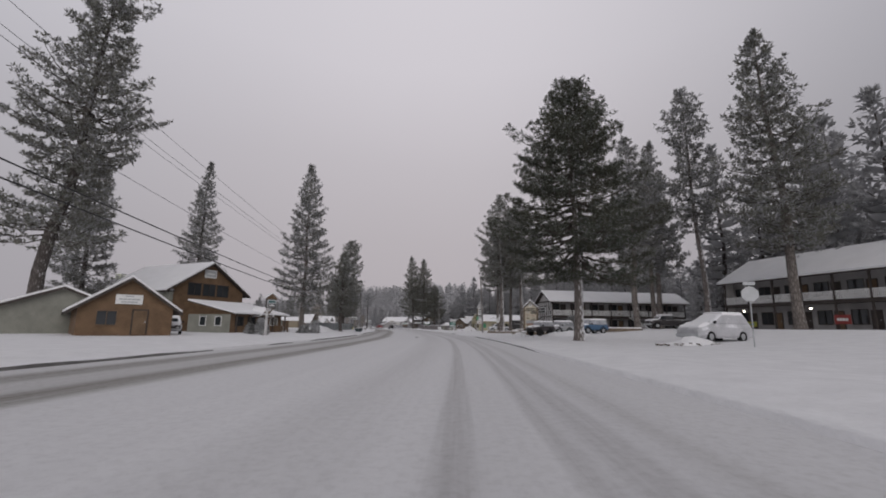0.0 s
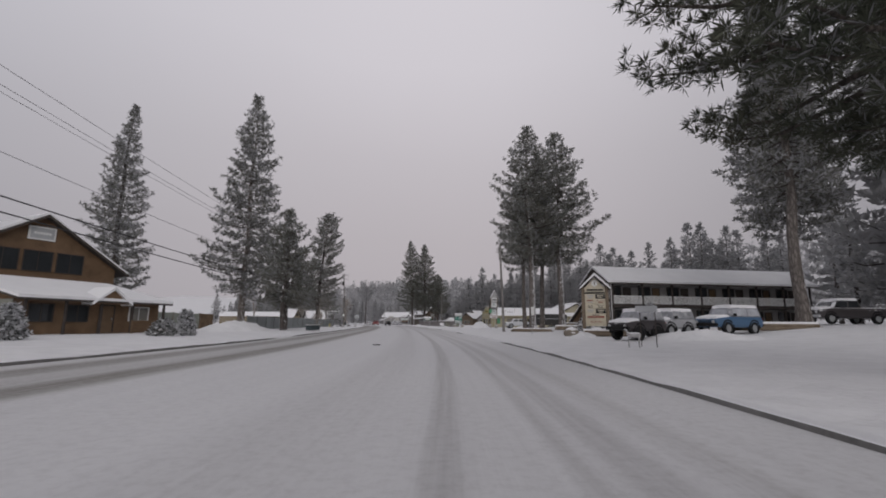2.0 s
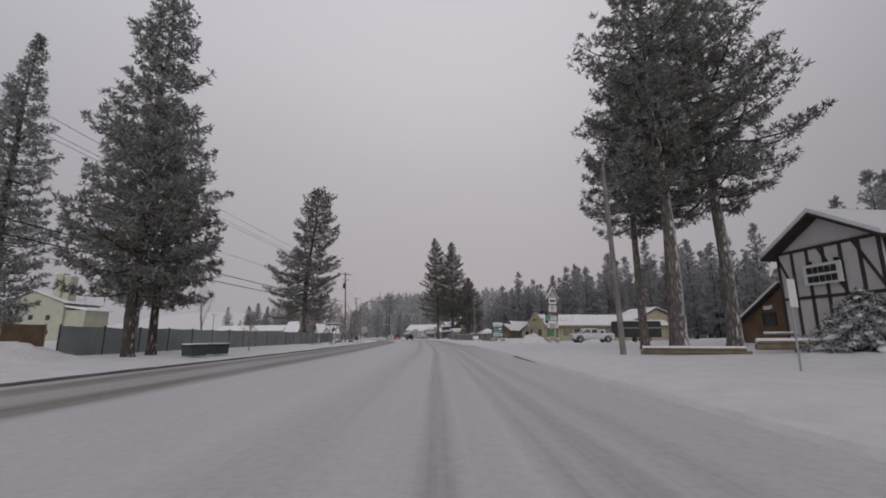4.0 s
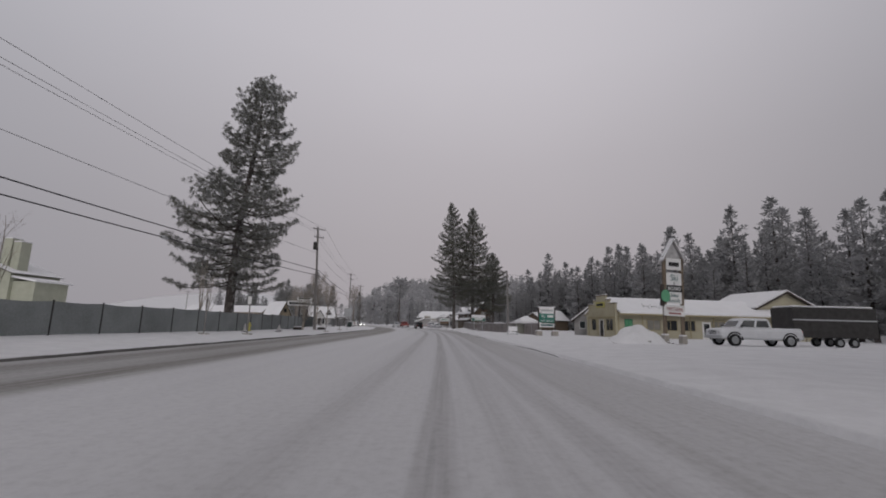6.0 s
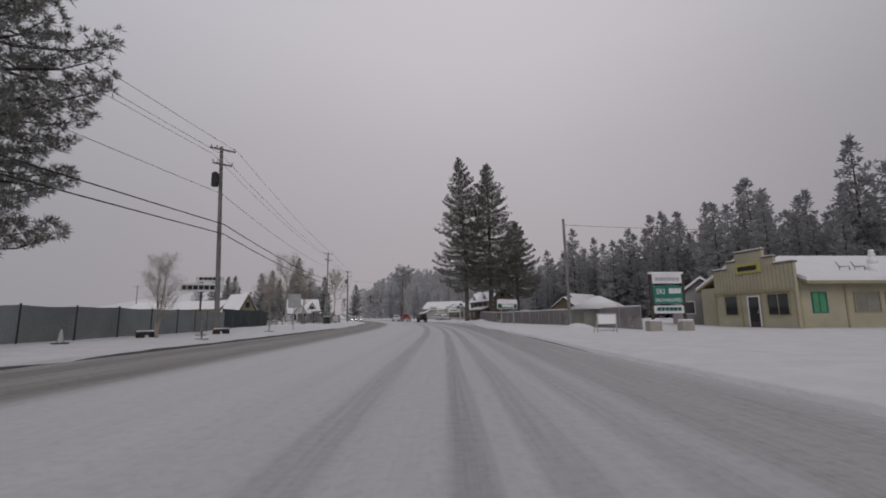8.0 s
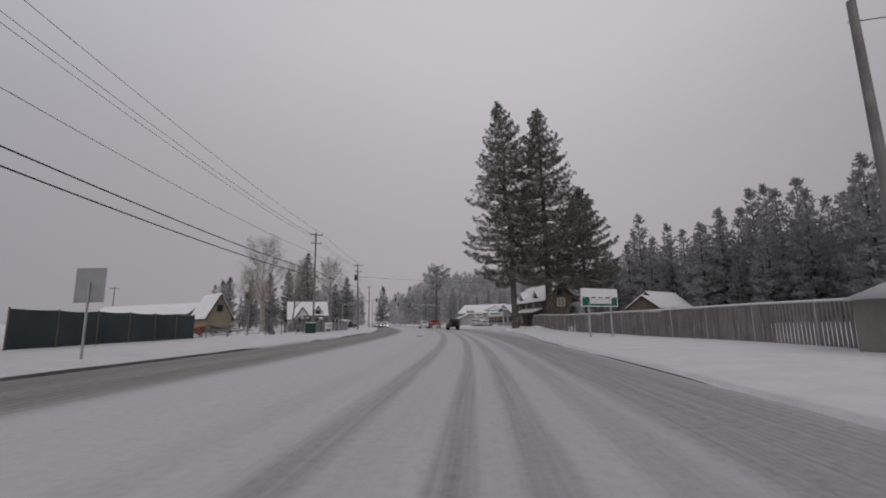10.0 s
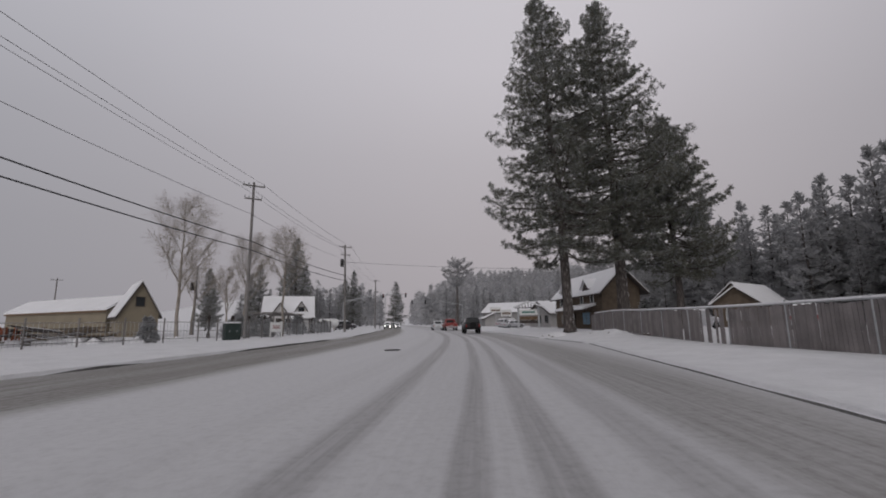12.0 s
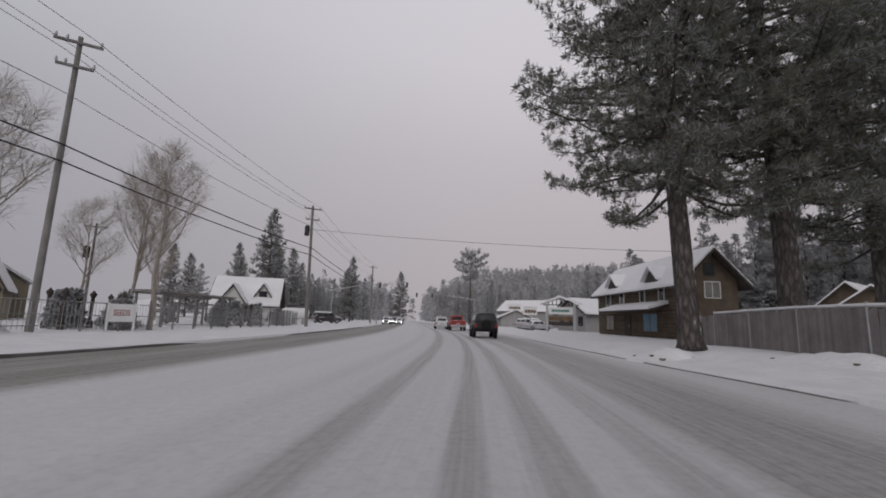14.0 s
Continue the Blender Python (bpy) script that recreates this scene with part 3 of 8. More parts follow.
def crown_profile(shape, u, az, seed):
    """How far the limbs reach at the part u of the crown's height and towards az, as a share of the radius."""
    if shape == "cone":
        p = min(1.0, 0.5 + u * 3.2) * (1 - u) ** 0.82 + 0.05
    elif shape == "oval":
        p = min(1.0, 0.6 + u * 1.8) * (1 - u ** 1.55) ** 0.95 + 0.05
    elif shape == "flat":
        p = 0.35 + 0.75 * math.sin(u * 2.6)
    elif shape == "lopsided":
        # a wide skirt, heavier on one side, under a slim second crown
        skirt = (0.74 + 0.7 * u) * (1 - step01(0.36, 0.56, u))
        crest = 0.56 * step01(0.30, 0.62, u) * (1 - max(0.0, (u - 0.62) / 0.38) ** 2.4) ** 0.8
        p = max(skirt, crest) * (1 - 0.12 * math.cos(az) * (1 if u < 0.5 else -1)) + 0.04
    else:
        p = (0.70 + 0.30 * math.sin(u * 13 + seed)) * min(1, 0.6 + 2 * u) * (1 - u) ** 0.5 + 0.12
    return max(0.05, p)


def pine(x, y, h, r, start, seed, label, needle="needle_mid", bark="bark", trunk_r=None, lean=(0, 0), dense=1.0, blade=0.42, shape="cone", name="pine_tree", z=None, thin=0.05, k=12, droop=0.0, sprays=0, lumps=0.16, spread=0.5, tufts=5.0):
    """A tall pine: bent tapered trunk, many limbs that turn up at their ends, and a close crown of needle tufts."""
    rng = np.random.default_rng(seed)
    top = base(name, x, y, (gz(x, y) if z is None else z) - 0.05, 0.0)
    tagged(top, label, "tree", group="pine trees")
    tr = trunk_r or h * 0.0155
    bend = rng.normal(0, h * 0.006, (6, 2))
    bend[0] = 0

    def axis(u):
        i = min(int(u * 5), 4)
        f = u * 5 - i
        b = bend[i] * (1 - f) + bend[i + 1] * f
        return np.array([b[0] + lean[0] * u * h, b[1] + lean[1] * u * h, u * h])

    bm = bmesh.new()
    us = [0, 0.008, 0.03, 0.08, 0.15, 0.25, 0.35, 0.45, 0.55, 0.65, 0.75, 0.85, 0.93, 1.0]
    rad = [tr * (1.45 if u == 0 else 1.2 if u < 0.01 else 1.05 if u < 0.05 else max(0.02, (1 - u) ** 0.8)) for u in us]
    tube(bm, [axis(u) for u in us], rad, 12)
    for v in bm.verts:
        v.co += 0.06 * tr * Vector((noise.noise(v.co * 3), noise.noise(v.co * 3 + Vector((9, 0, 0))), 0))
    part("trunk", bm, bark, top, smooth=True)
    lim = bmesh.new()
    P, D = [], []
    crown_h = h * (1 - start)
    nb = int(crown_h * 5.2 * dense)
    for i in range(nb):
        u = (i + rng.random()) / nb
        az = i * 2.39996 + rng.normal(0, 0.35)
        lump = 1 + lumps * 2 * noise.noise((math.cos(az) * 1.1, math.sin(az) * 1.1 + seed * 3.7, u * crown_h * 0.32))
        L = r * crown_profile(shape, u, az, seed) * lump * rng.uniform(0.72, 1.08)
        up = rng.normal(-0.16 - droop * (1 - u) ** 2 + 0.5 * u, 0.10)
        o = axis(start + (1 - start) * u ** 0.97)
        d = np.array([math.cos(az), math.sin(az), up])
        side = np.array([-math.sin(az), math.cos(az), 0.0])
        rise = 0.20 * L
        at = lambda f: o + d * L * f + np.array([0, 0, rise * f ** 3 - 0.06 * L * math.sin(f * 3.1)])
        br = 0.010 + 0.011 * L
        if sprays:
            tube(lim, [at(f) for f in (0, 0.5, 0.95)], [br * 1.5, br, br * 0.2], 3, cap=False)
        else:
            tube(lim, [at(f) for f in (0, 0.35, 0.7, 0.95)], [br * 1.5, br, br * 0.6, br * 0.2], 4, cap=False)
        m = max(4, int(L * tufts * dense ** 0.5))
        for j in range(m):
            f = 0.22 + 0.8 * ((j + rng.random()) / m) ** 0.8
            reach = (0.10 + 0.30 * (1.05 - f)) * L + 0.18
            w = rng.uniform(-1, 1)
            c = at(f) + side * w * reach + np.array([0, 0, rng.normal(0.05, 0.12) + 0.10 * abs(w) * reach])
            P.append(c)
            D.append(d * np.array([1, 1, 0]) * 0.5 + side * w * 0.6 + np.array([0, 0, 0.75]))
    tagged(part("branchwork", lim, "bark_limb", top), kind="stuff")
    for i in range(14):
        P.append(axis(1.0) - np.array([0, 0, 0.13 * i]) + rng.normal(0, 0.03 + 0.008 * i, 3))
        D.append(np.array([0, 0, 1.4]))
    P, D = np.array(P), np.array(D)
    v = blades(P, D, blade, thin, k, rng, spread)
    if sprays:
        # broad needle sprays deep in the crown, so that it closes towards the trunk
        q = []
        for i in range(sprays):
            u = (i + 0.5) / sprays
            az = i * 2.39996
            d = np.array([math.cos(az), math.sin(az), rng.normal(-0.1 + 0.5 * u, 0.15)])
            L = r * crown_profile(shape, u, az, seed) * rng.uniform(0.5, 0.85)
            w = np.array([-math.sin(az), math.cos(az), rng.normal(0, 0.5)]) * L * 0.22
            a = axis(start + (1 - start) * u)
            q += [a + d * L * 0.5 + w, a, a + d * L * 0.5 - w, a + d * L]
        v = np.concatenate([v, np.array(q)])
    crown_mesh("crown", v, needle, top)
    return top


DARK = "tall dark green pine with snow-dusted branches"
MID = dict(blade=0.54, thin=0.07, k=9)
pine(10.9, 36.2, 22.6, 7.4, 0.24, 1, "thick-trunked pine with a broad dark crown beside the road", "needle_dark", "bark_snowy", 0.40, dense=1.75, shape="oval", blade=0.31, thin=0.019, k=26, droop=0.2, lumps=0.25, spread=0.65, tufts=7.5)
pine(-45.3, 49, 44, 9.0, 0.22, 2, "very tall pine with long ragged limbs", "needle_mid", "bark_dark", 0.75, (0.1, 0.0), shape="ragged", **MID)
pine(-54, 66, 27, 5.8, 0.08, 3, DARK, "needle_frost_haze", "bark_dark", **MID)
pine(-59.3, 106.5, 41, 5.6, 0.05, 4, "slender leaning pine behind the timber barn", "needle_frost_haze", "bark_dark", shape="oval", **MID)
pine(-29.5, 93.3, 35.6, 6.9, 0.13, 5, DARK, "needle_frost_haze", "bark", 0.5, **MID)
pine(-18.2, 79.6, 13.8, 4.3, 0.22, 6, "bushy young pine beside the fence", "needle_mid", "bark_dark", 0.28, shape="oval", blade=0.36, thin=0.04, k=15, dense=1.3)
pine(-18.8, 82.0, 11.6, 3.4, 0.24, 7, "bushy young pine beside the fence", "needle_mid", "bark_dark", 0.25, shape="oval", blade=0.36, thin=0.04, k=15, dense=1.3)
pine(-28.7, 128, 25.4, 6.3, 0.16, 8, "solitary pine with a lopsided crown behind the fence", "needle_mid", "bark_dark", 0.46, (0.05, 0), shape="lopsided", dense=1.35, blade=0.32, thin=0.022, k=26, spread=0.65, tufts=6.5)
pine(26.9, 62.2, 28, 5.2, 0.36, 9, DARK, "needle_frost_haze", "bark", 0.45, **MID)
pine(33.0, 70.0, 27, 5.0, 0.36, 10, DARK, "needle_frost_haze", "bark", 0.4, **MID)
pine(35.3, 59.7, 34, 4.8, 0.38, 11, "tall thin pine in front of the motel", "needle_frost_haze", "bark_snowy", 0.4, (-0.045, 0), shape="ragged", **MID)
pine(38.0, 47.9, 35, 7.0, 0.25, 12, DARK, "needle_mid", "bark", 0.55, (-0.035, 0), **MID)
pine(35.7, 74.0, 32, 5.4, 0.28, 13, DARK, "needle_frost_haze", "bark", 0.45, **MID)
GROVE = dict(shape="oval", blade=0.38, thin=0.036, k=16, dense=1.2, spread=0.6, tufts=5.5)
pine(11.0, 90.0, 21, 4.4, 0.40, 14, "slim pine with a bare lower trunk", "needle_mid", "bark", 0.3, **GROVE)
pine(11.0, 84.5, 26.6, 5.7, 0.34, 15, "tall pine with a bare snow-streaked trunk", "needle_mid", "bark_snowy", 0.42, (-0.008, 0), **GROVE)
pine(13.6, 91.5, 25, 4.6, 0.36, 16, "tall pine with a bare snow-streaked trunk", "needle_mid", "bark", 0.36, **GROVE)
pine(15.2, 86.8, 26.6, 5.9, 0.34, 17, "tall pine with a bare snow-streaked trunk", "needle_mid", "bark_snowy", 0.42, (0.008, 0), **GROVE)
pine(-13.3, 196.6, 32.4, 6.8, 0.185, 18, "tall pine with a thick dark trunk beside the road", "needle_near", "bark_dark", 0.4, (-0.045, 0.11), dense=1.3, blade=0.31, thin=0.02, k=25, droop=0.17, lumps=0.22, spread=0.65, tufts=7.5)
pine(-9.0, 199.5, 31.2, 7.6, 0.20, 19, "tall broad pine behind the slatted fence", "needle_near", "bark_dark", 0.5, (-0.01, 0.08), dense=1.3, blade=0.32, thin=0.021, k=25, droop=0.08, spread=0.65, tufts=7.5)
pine(-4.0, 203.8, 19.5, 5.6, 0.24, 20, "shorter bushy pine behind the slatted fence", "needle_near", "bark_dark", 0.35, shape="oval", blade=0.34, thin=0.034, k=18, dense=1.4, spread=0.65, tufts=7.0)
pine(-55.5, 327, 24, 5.2, 0.62, 21, "far flat-topped pine beyond the crossing", "needle_far_haze", "bark_dark", 0.6, shape="flat", blade=0.9, thin=0.14, k=6, dense=0.6)


# ---- buildings ----
def gable_walls(bm, w, l, eave, ridge, t=0.2):
    """Walls of a gabled house: gable ends at y = 0 and y = l, w wide, centred on x = 0."""
    prism(bm, [(-w / 2, -0.6), (w / 2, -0.6), (w / 2, eave), (0, ridge), (-w / 2, eave)], l)


def roof_side(w, l, eave, ridge, over, thick, sgn, front, back):
    """One pitch of a gabled roof as a slab."""
    bm = bmesh.new()
    k = (ridge - eave) / (w / 2)
    xe = w / 2 + over
    ze = eave - k * over
    out = [(0, ridge), (sgn * xe, ze), (sgn * xe, ze + thick), (0, ridge + thick)]
    prism(bm, out, l + front + back, Matrix.Translation((0, -front, 0)))
    return bm


def window(parent, w, h, m, frame="white", glass="glass_dark", bars=(1, 1), t=0.07):
    """A window set on a wall: its frame, sill and panes; local x along the wall, -y outwards."""
    bm = bmesh.new()
    f = 0.07
    for a in ((-w / 2 - f, -w / 2, 0, h), (w / 2, w / 2 + f, 0, h), (-w / 2 - f, w / 2 + f, h, h + f), (-w / 2 - f, w / 2 + f, -f, 0)):
        box(bm, a[0], a[1], -t, 0.02, a[2], a[3])
    for i in range(1, bars[0]):
        box(bm, -w / 2 + w * i / bars[0] - 0.025, -w / 2 + w * i / bars[0] + 0.025, -t + 0.02, 0.02, 0, h)
    for i in range(1, bars[1]):
        box(bm, -w / 2, w / 2, -t + 0.02, 0.02, h * i / bars[1] - 0.02, h * i / bars[1] + 0.02)
    fr = part("window", bm, frame, parent)
    fr.matrix_basis = m
    bm = bmesh.new()
    box(bm, -w / 2, w / 2, -0.02, 0.01, 0, h)
    part("pane", bm, glass, fr)
    return fr


def door(parent, w, h, m, material="wood_brown", glass=False):
    bm = bmesh.new()
    box(bm, -w / 2, w / 2, -0.05, 0.02, 0, h, bevel=0.01)
    d = part("door", bm, material, parent)
    d.matrix_basis = m
    bm = bmesh.new()
    for a in ((-w / 2 - 0.09, -w / 2, 0, h + 0.09), (w / 2, w / 2 + 0.09, 0, h + 0.09), (-w / 2, w / 2, h, h + 0.09)):
        box(bm, a[0], a[1], -0.08, 0.02, a[2], a[3])
    part("door_frame", bm, "white" if glass else "wood_dark", d)
    if glass:
        bm = bmesh.new()
        box(bm, -w / 2 + 0.12, w / 2 - 0.12, -0.06, 0, 0.35, h - 0.15)
        part("pane", bm, "glass_dark", d)
    bm = bmesh.new()
    box(bm, w / 2 - 0.14, w / 2 - 0.08, -0.1, -0.04, 0.95, 1.1)
    part("handle", bm, "steel", d)
    return d


def gable_house(name, x, y, turn, w, l, eave, ridge, wall, label, over=0.5, front=0.5, back=0.5, trim="wood_dark", snow=0.22, z=None, category="building"):
    """Walls, two roof pitches, bargeboards and the snow on the roof. Local origin: middle of the front gable's foot; +y goes back."""
    h = base(name, x, y, gz(x, y) if z is None else z, turn)
    tagged(h, label, category)
    bm = bmesh.new()
    gable_walls(bm, w, l, eave, ridge)
    part("wall", bm, wall, h)
    for sg in (-1, 1):
        part("roof", roof_side(w, l, eave + 0.02, ridge + 0.02, over, 0.12, sg, front, back), trim, h)
        sb = roof_side(w, l, eave + 0.15, ridge + 0.15, over - 0.05, snow, sg, front - 0.06, back - 0.06)
        part("snow_layer", sb, "roof_snow", h, "thick smooth snow lying on the roof")
        for yy in (-front - 0.05, l + back):
            k = (ridge - eave) / (w / 2)
            bm = bmesh.new()
            prism(bm, [(0, ridge + 0.16), (sg * (w / 2 + over), eave - k * over + 0.16), (sg * (w / 2 + over), eave - k * over - 0.08), (0, ridge - 0.08)], 0.05, Matrix.Translation((0, yy, 0)))
            part("bargeboard", bm, trim, h)
    return h


def board_lines(parent, w, z0, z1, m, material, n, depth=0.02):
    """Upright battens on a wall."""
    bm = bmesh.new()
    box(bm, -0.03, 0.03, -depth, 0.01, z0, z1)
    first = part("batten", bm, material, parent)
    first.matrix_basis = m @ pose(-w / 2, 0, 0)
    for i in range(1, n):
        twin(first, m @ pose(-w / 2 + w * i / (n - 1), 0, 0))


def bars(parent, x0, x1, z, h, y, material, n=1):
    """A row of plain bars where unreadable lettering stands; faces -y."""
    w = (x1 - x0) / n
    for k in range(n):
        bm = bmesh.new()
        box(bm, x0 + k * w + 0.08 * w, x0 + (k + 1) * w - 0.08 * w, y - 0.02, y + 0.01, z, z + h)
        part("sign_bar", bm, material, parent)


def letters(parent, text, size, material, m, squeeze=1.0):
    """Raised letters in the built-in font; local x to the right, z up, facing -y."""
    cu = bpy.data.curves.new("letters", 'FONT')
    cu.body, cu.size, cu.extrude, cu.align_x = text, size, 0.008, 'CENTER'
    cu.resolution_u = 3
    ob = new("letters", cu)
    bpy.context.view_layer.update()
    me = bpy.data.meshes.new_from_object(ob.evaluated_get(bpy.context.evaluated_depsgraph_get()))
    bpy.data.objects.remove(ob)
    me.name = "lettering"
    me.materials.clear()
    me.materials.append(M[material])
    o = new("lettering", me)
    o.parent = parent
    o.matrix_basis = m @ pose(0, 0, 0, 90, 0, 0) @ Matrix.Diagonal((squeeze, 1, 1, 1))
    return o


# ---- vehicles ----
def lamp_material(name, color, strength):
    m = bpy.data.materials.new(name)
    m.use_nodes = True
    b = m.node_tree.nodes["Principled BSDF"]
    b.inputs["Emission Color"].default_value = (*color, 1)
    b.inputs["Emission Strength"].default_value = strength
    b.inputs["Base Color"].default_value = (*color, 1)
    return m


def paint(name, color, snow=0.0):
    return mat(name, color, 0.35, 0.12, 1.5, 20, 0.05, 0.003, spec=0.5, snow=snow)


M["car_black"] = paint("black_car_paint", (0.02, 0.021, 0.024))
M["car_dark"] = paint("dark_car_paint", (0.045, 0.04, 0.042), 0.35)
M["car_white"] = paint("white_car_paint", (0.62, 0.63, 0.65))
M["car_silver"] = paint("silver_car_paint", (0.34, 0.345, 0.36), 0.35)
M["car_blue"] = paint("blue_car_paint", (0.06, 0.12, 0.21), 0.3)
M["car_red"] = paint("red_car_paint", (0.28, 0.035, 0.03))
M["car_snowed"] = mat("snow_crusted_paint", (0.42, 0.42, 0.44), 0.6, 0.2, 1.2, 10, 0.3, 0.02, snow=0.4)
M["glass_frosted"] = mat("frosted_glass", (0.30, 0.305, 0.32), 0.4, 0.5, 2.0, 9, 0.1, 0.004, spec=0.5)
M["car_dusted"] = mat("snow_dusted_hardtop", (0.25, 0.255, 0.275), 0.6, 0.5, 1.6, 12, 0.2, 0.01, snow=0.35)
M["glass_snowed"] = mat("snowed_glass", (0.36, 0.37, 0.40), 0.6, 0.3, 1.5, 9, 0.15, 0.006)
M["lamp_red"] = paint("tail_lamp", (0.32, 0.02, 0.02))
M["lamp_lit"] = lamp_material("head_lamp_on", (1.0, 0.97, 0.9), 9.0)
M["lamp_clear"] = paint("lamp_glass", (0.5, 0.5, 0.5))
M["porch_lamp"] = lamp_material("porch_lamp_on", (1.0, 0.93, 0.8), 5.0)


def loft(bm, rings):
    """Skin between rings of equal count, both ends closed."""
    vs = [[bm.verts.new(p) for p in r] for r in rings]
    n = len(vs[0])
    for a, b in zip(vs, vs[1:]):
        for k in range(n):
            bm.faces.new((a[k], a[(k + 1) % n], b[(k + 1) % n], b[k]))
    bm.faces.new(vs[0][::-1])
    bm.faces.new(vs[-1])
    bmesh.ops.recalc_face_normals(bm, faces=bm.faces)
    return bm


def wheel(parent, x, y, r, w=0.24, rim="steel"):
    bm = bmesh.new()
    n = 20
    prof = [(-w / 2, r * 0.62), (-w / 2, r * 0.93), (-w / 2 + 0.04, r), (w / 2 - 0.04, r), (w / 2, r * 0.93), (w / 2, r * 0.62)]
    ring = [[bm.verts.new((q * math.cos(a), o, q * math.sin(a))) for a in [2 * math.pi * k / n for k in range(n)]] for o, q in prof]
    for a, b in zip(ring, ring[1:] + ring[:1]):
        for k in range(n):
            bm.faces.new((a[k], a[(k + 1) % n], b[(k + 1) % n], b[k]))
    bmesh.ops.recalc_face_normals(bm, faces=bm.faces)
    wh = part("wheel", bm, "rubber", parent)
    wh.matrix_basis = pose(x, y, r)
    bm = bmesh.new()
    bmesh.ops.create_cone(bm, cap_ends=True, segments=16, radius1=r * 0.62, radius2=r * 0.62, depth=w * 0.7, matrix=pose(0, 0, 0, 90))
    for k in range(5):
        box(bm, -0.03, 0.03, -w * 0.42, w * 0.42, 0.05, r * 0.55, pose(0, 0, 0, 0, 72 * k, 0))
    part("rim", bm, rim, wh)


def vehicle(name, x, y, turn, label, kind, color, snow=True, lights=False, z=None, rim="steel", category="car", pane="glass_dark", cover=""):
    """A parked or halted vehicle; local x points ahead."""
    D = {  # length, width, belt height, roof height, wheel radius, hood length, tail of cabin from rear, windscreen rake, rear rake, ground gap, nose height
        "jeep": (4.4, 1.82, 1.18, 1.85, 0.42, 1.35, 0.12, 0.35, 0.05, 0.48, 1.10),
        "short_jeep": (3.6, 1.7, 1.2, 1.8, 0.45, 1.2, 0.1, 0.22, 0.05, 0.56, 1.12),
        "van": (4.7, 1.9, 1.16, 1.86, 0.35, 1.05, 0.1, 1.35, 0.4, 0.26, 0.98),
        "pickup": (5.8, 1.98, 1.28, 1.95, 0.43, 1.25, 2.15, 0.62, 0.12, 0.46, 1.22),
        "suv": (4.7, 1.9, 1.1, 1.75, 0.37, 1.2, 0.15, 0.7, 0.35, 0.3, 0.95),
        "sedan": (4.6, 1.8, 0.92, 1.45, 0.33, 1.25, 0.8, 0.85, 0.7, 0.22, 0.8),
    }[kind]
    L, W, belt, roof, wr, hood, tail, rk, rr, gap, nose = D
    c = base(name, x, y, (gz(x, y) if z is None else z), turn)
    tagged(c, label, category)
    hw = W / 2
    bm = bmesh.new()

    def ring(xx, z0, z1, w):
        return [(xx, -w + 0.08, z0), (xx, -w, z0 + 0.15), (xx, -w, z1 - 0.22), (xx, -w + 0.1, z1), (xx, w - 0.1, z1), (xx, w, z1 - 0.22), (xx, w, z0 + 0.15), (xx, w - 0.08, z0)]
    f, r = L / 2, -L / 2
    loft(bm, [ring(r, gap + 0.15, belt - 0.06, hw - 0.06), ring(r + 0.12, gap, belt, hw), ring(f - hood, gap, belt, hw), ring(f - 0.5, gap, nose, hw - 0.02), ring(f - 0.08, gap + 0.05, nose - 0.06, hw - 0.08), ring(f, gap + 0.16, nose - 0.2, hw - 0.14)])
    body = part("body", bm, color, c)
    x0, x1 = r + tail, f - hood + 0.1
    bm = bmesh.new()

    def cab(z, inset, a, b):
        w = hw - inset
        return [(a, -w, z), (b - 0.1, -w, z), (b, -w + 0.2, z), (b, w - 0.2, z), (b - 0.1, w, z), (a, w, z)]
    loft(bm, [cab(belt - 0.02, 0.05, x0, x1), cab(roof - 0.1, 0.2, x0 + rr * 0.85, x1 - rk * 0.85), cab(roof, 0.34, x0 + rr + 0.06, x1 - rk - 0.12)])
    cabin = part("cabin", bm, cover or color, c, "snow-dusted hard top" if cover else "")
    for o in (body, cabin):
        rd = o.modifiers.new("rounding", 'BEVEL')
        rd.width = 0.09 if kind == "van" else 0.05
        rd.segments = 3 if kind == "van" else 2
        rd.limit_method = 'ANGLE'
    # glazing, a little proud of the cabin
    span = x1 - rk - x0 - rr

    def side_pane(a, b, sg):
        bm = bmesh.new()
        lo, hi = belt + 0.06, roof - 0.16
        t = lambda zz: 0.05 + 0.15 * (zz - belt) / (roof - 0.1 - belt)
        ra = lambda zz: (zz - belt) / (roof - 0.1 - belt)
        pts = []
        for zz, e in ((lo, 0), (hi, 1)):
            xa = x0 + rr * 0.85 * ra(zz) + (x1 - rk * 0.85 * ra(zz) - x0 - rr * 0.85 * ra(zz)) * a
            xb = x0 + rr * 0.85 * ra(zz) + (x1 - rk * 0.85 * ra(zz) - x0 - rr * 0.85 * ra(zz)) * b
            pts += [(xa, sg * (hw - t(zz) + 0.012), zz), (xb, sg * (hw - t(zz) + 0.012), zz)]
        vs = [bm.verts.new(p) for p in (pts[0], pts[1], pts[3], pts[2])]
        fc = bm.faces.new(vs)
        ex = bmesh.ops.extrude_face_region(bm, geom=[fc])
        for v in ex["geom"]:
            if isinstance(v, bmesh.types.BMVert):
                v.co.y -= sg * 0.02
        bmesh.ops.recalc_face_normals(bm, faces=bm.faces)
        part("side_window", bm, pane, c)
    cuts = {"jeep": ((.06, .42), (.47, .93)), "short_jeep": ((.06, .48), (.54, .94)), "van": ((.05, .3), (.34, .6), (.64, .93)), "pickup": ((.08, .45), (.52, .92)), "suv": ((.05, .28), (.33, .6), (.65, .93)), "sedan": ((.1, .48), (.54, .9))}[kind]
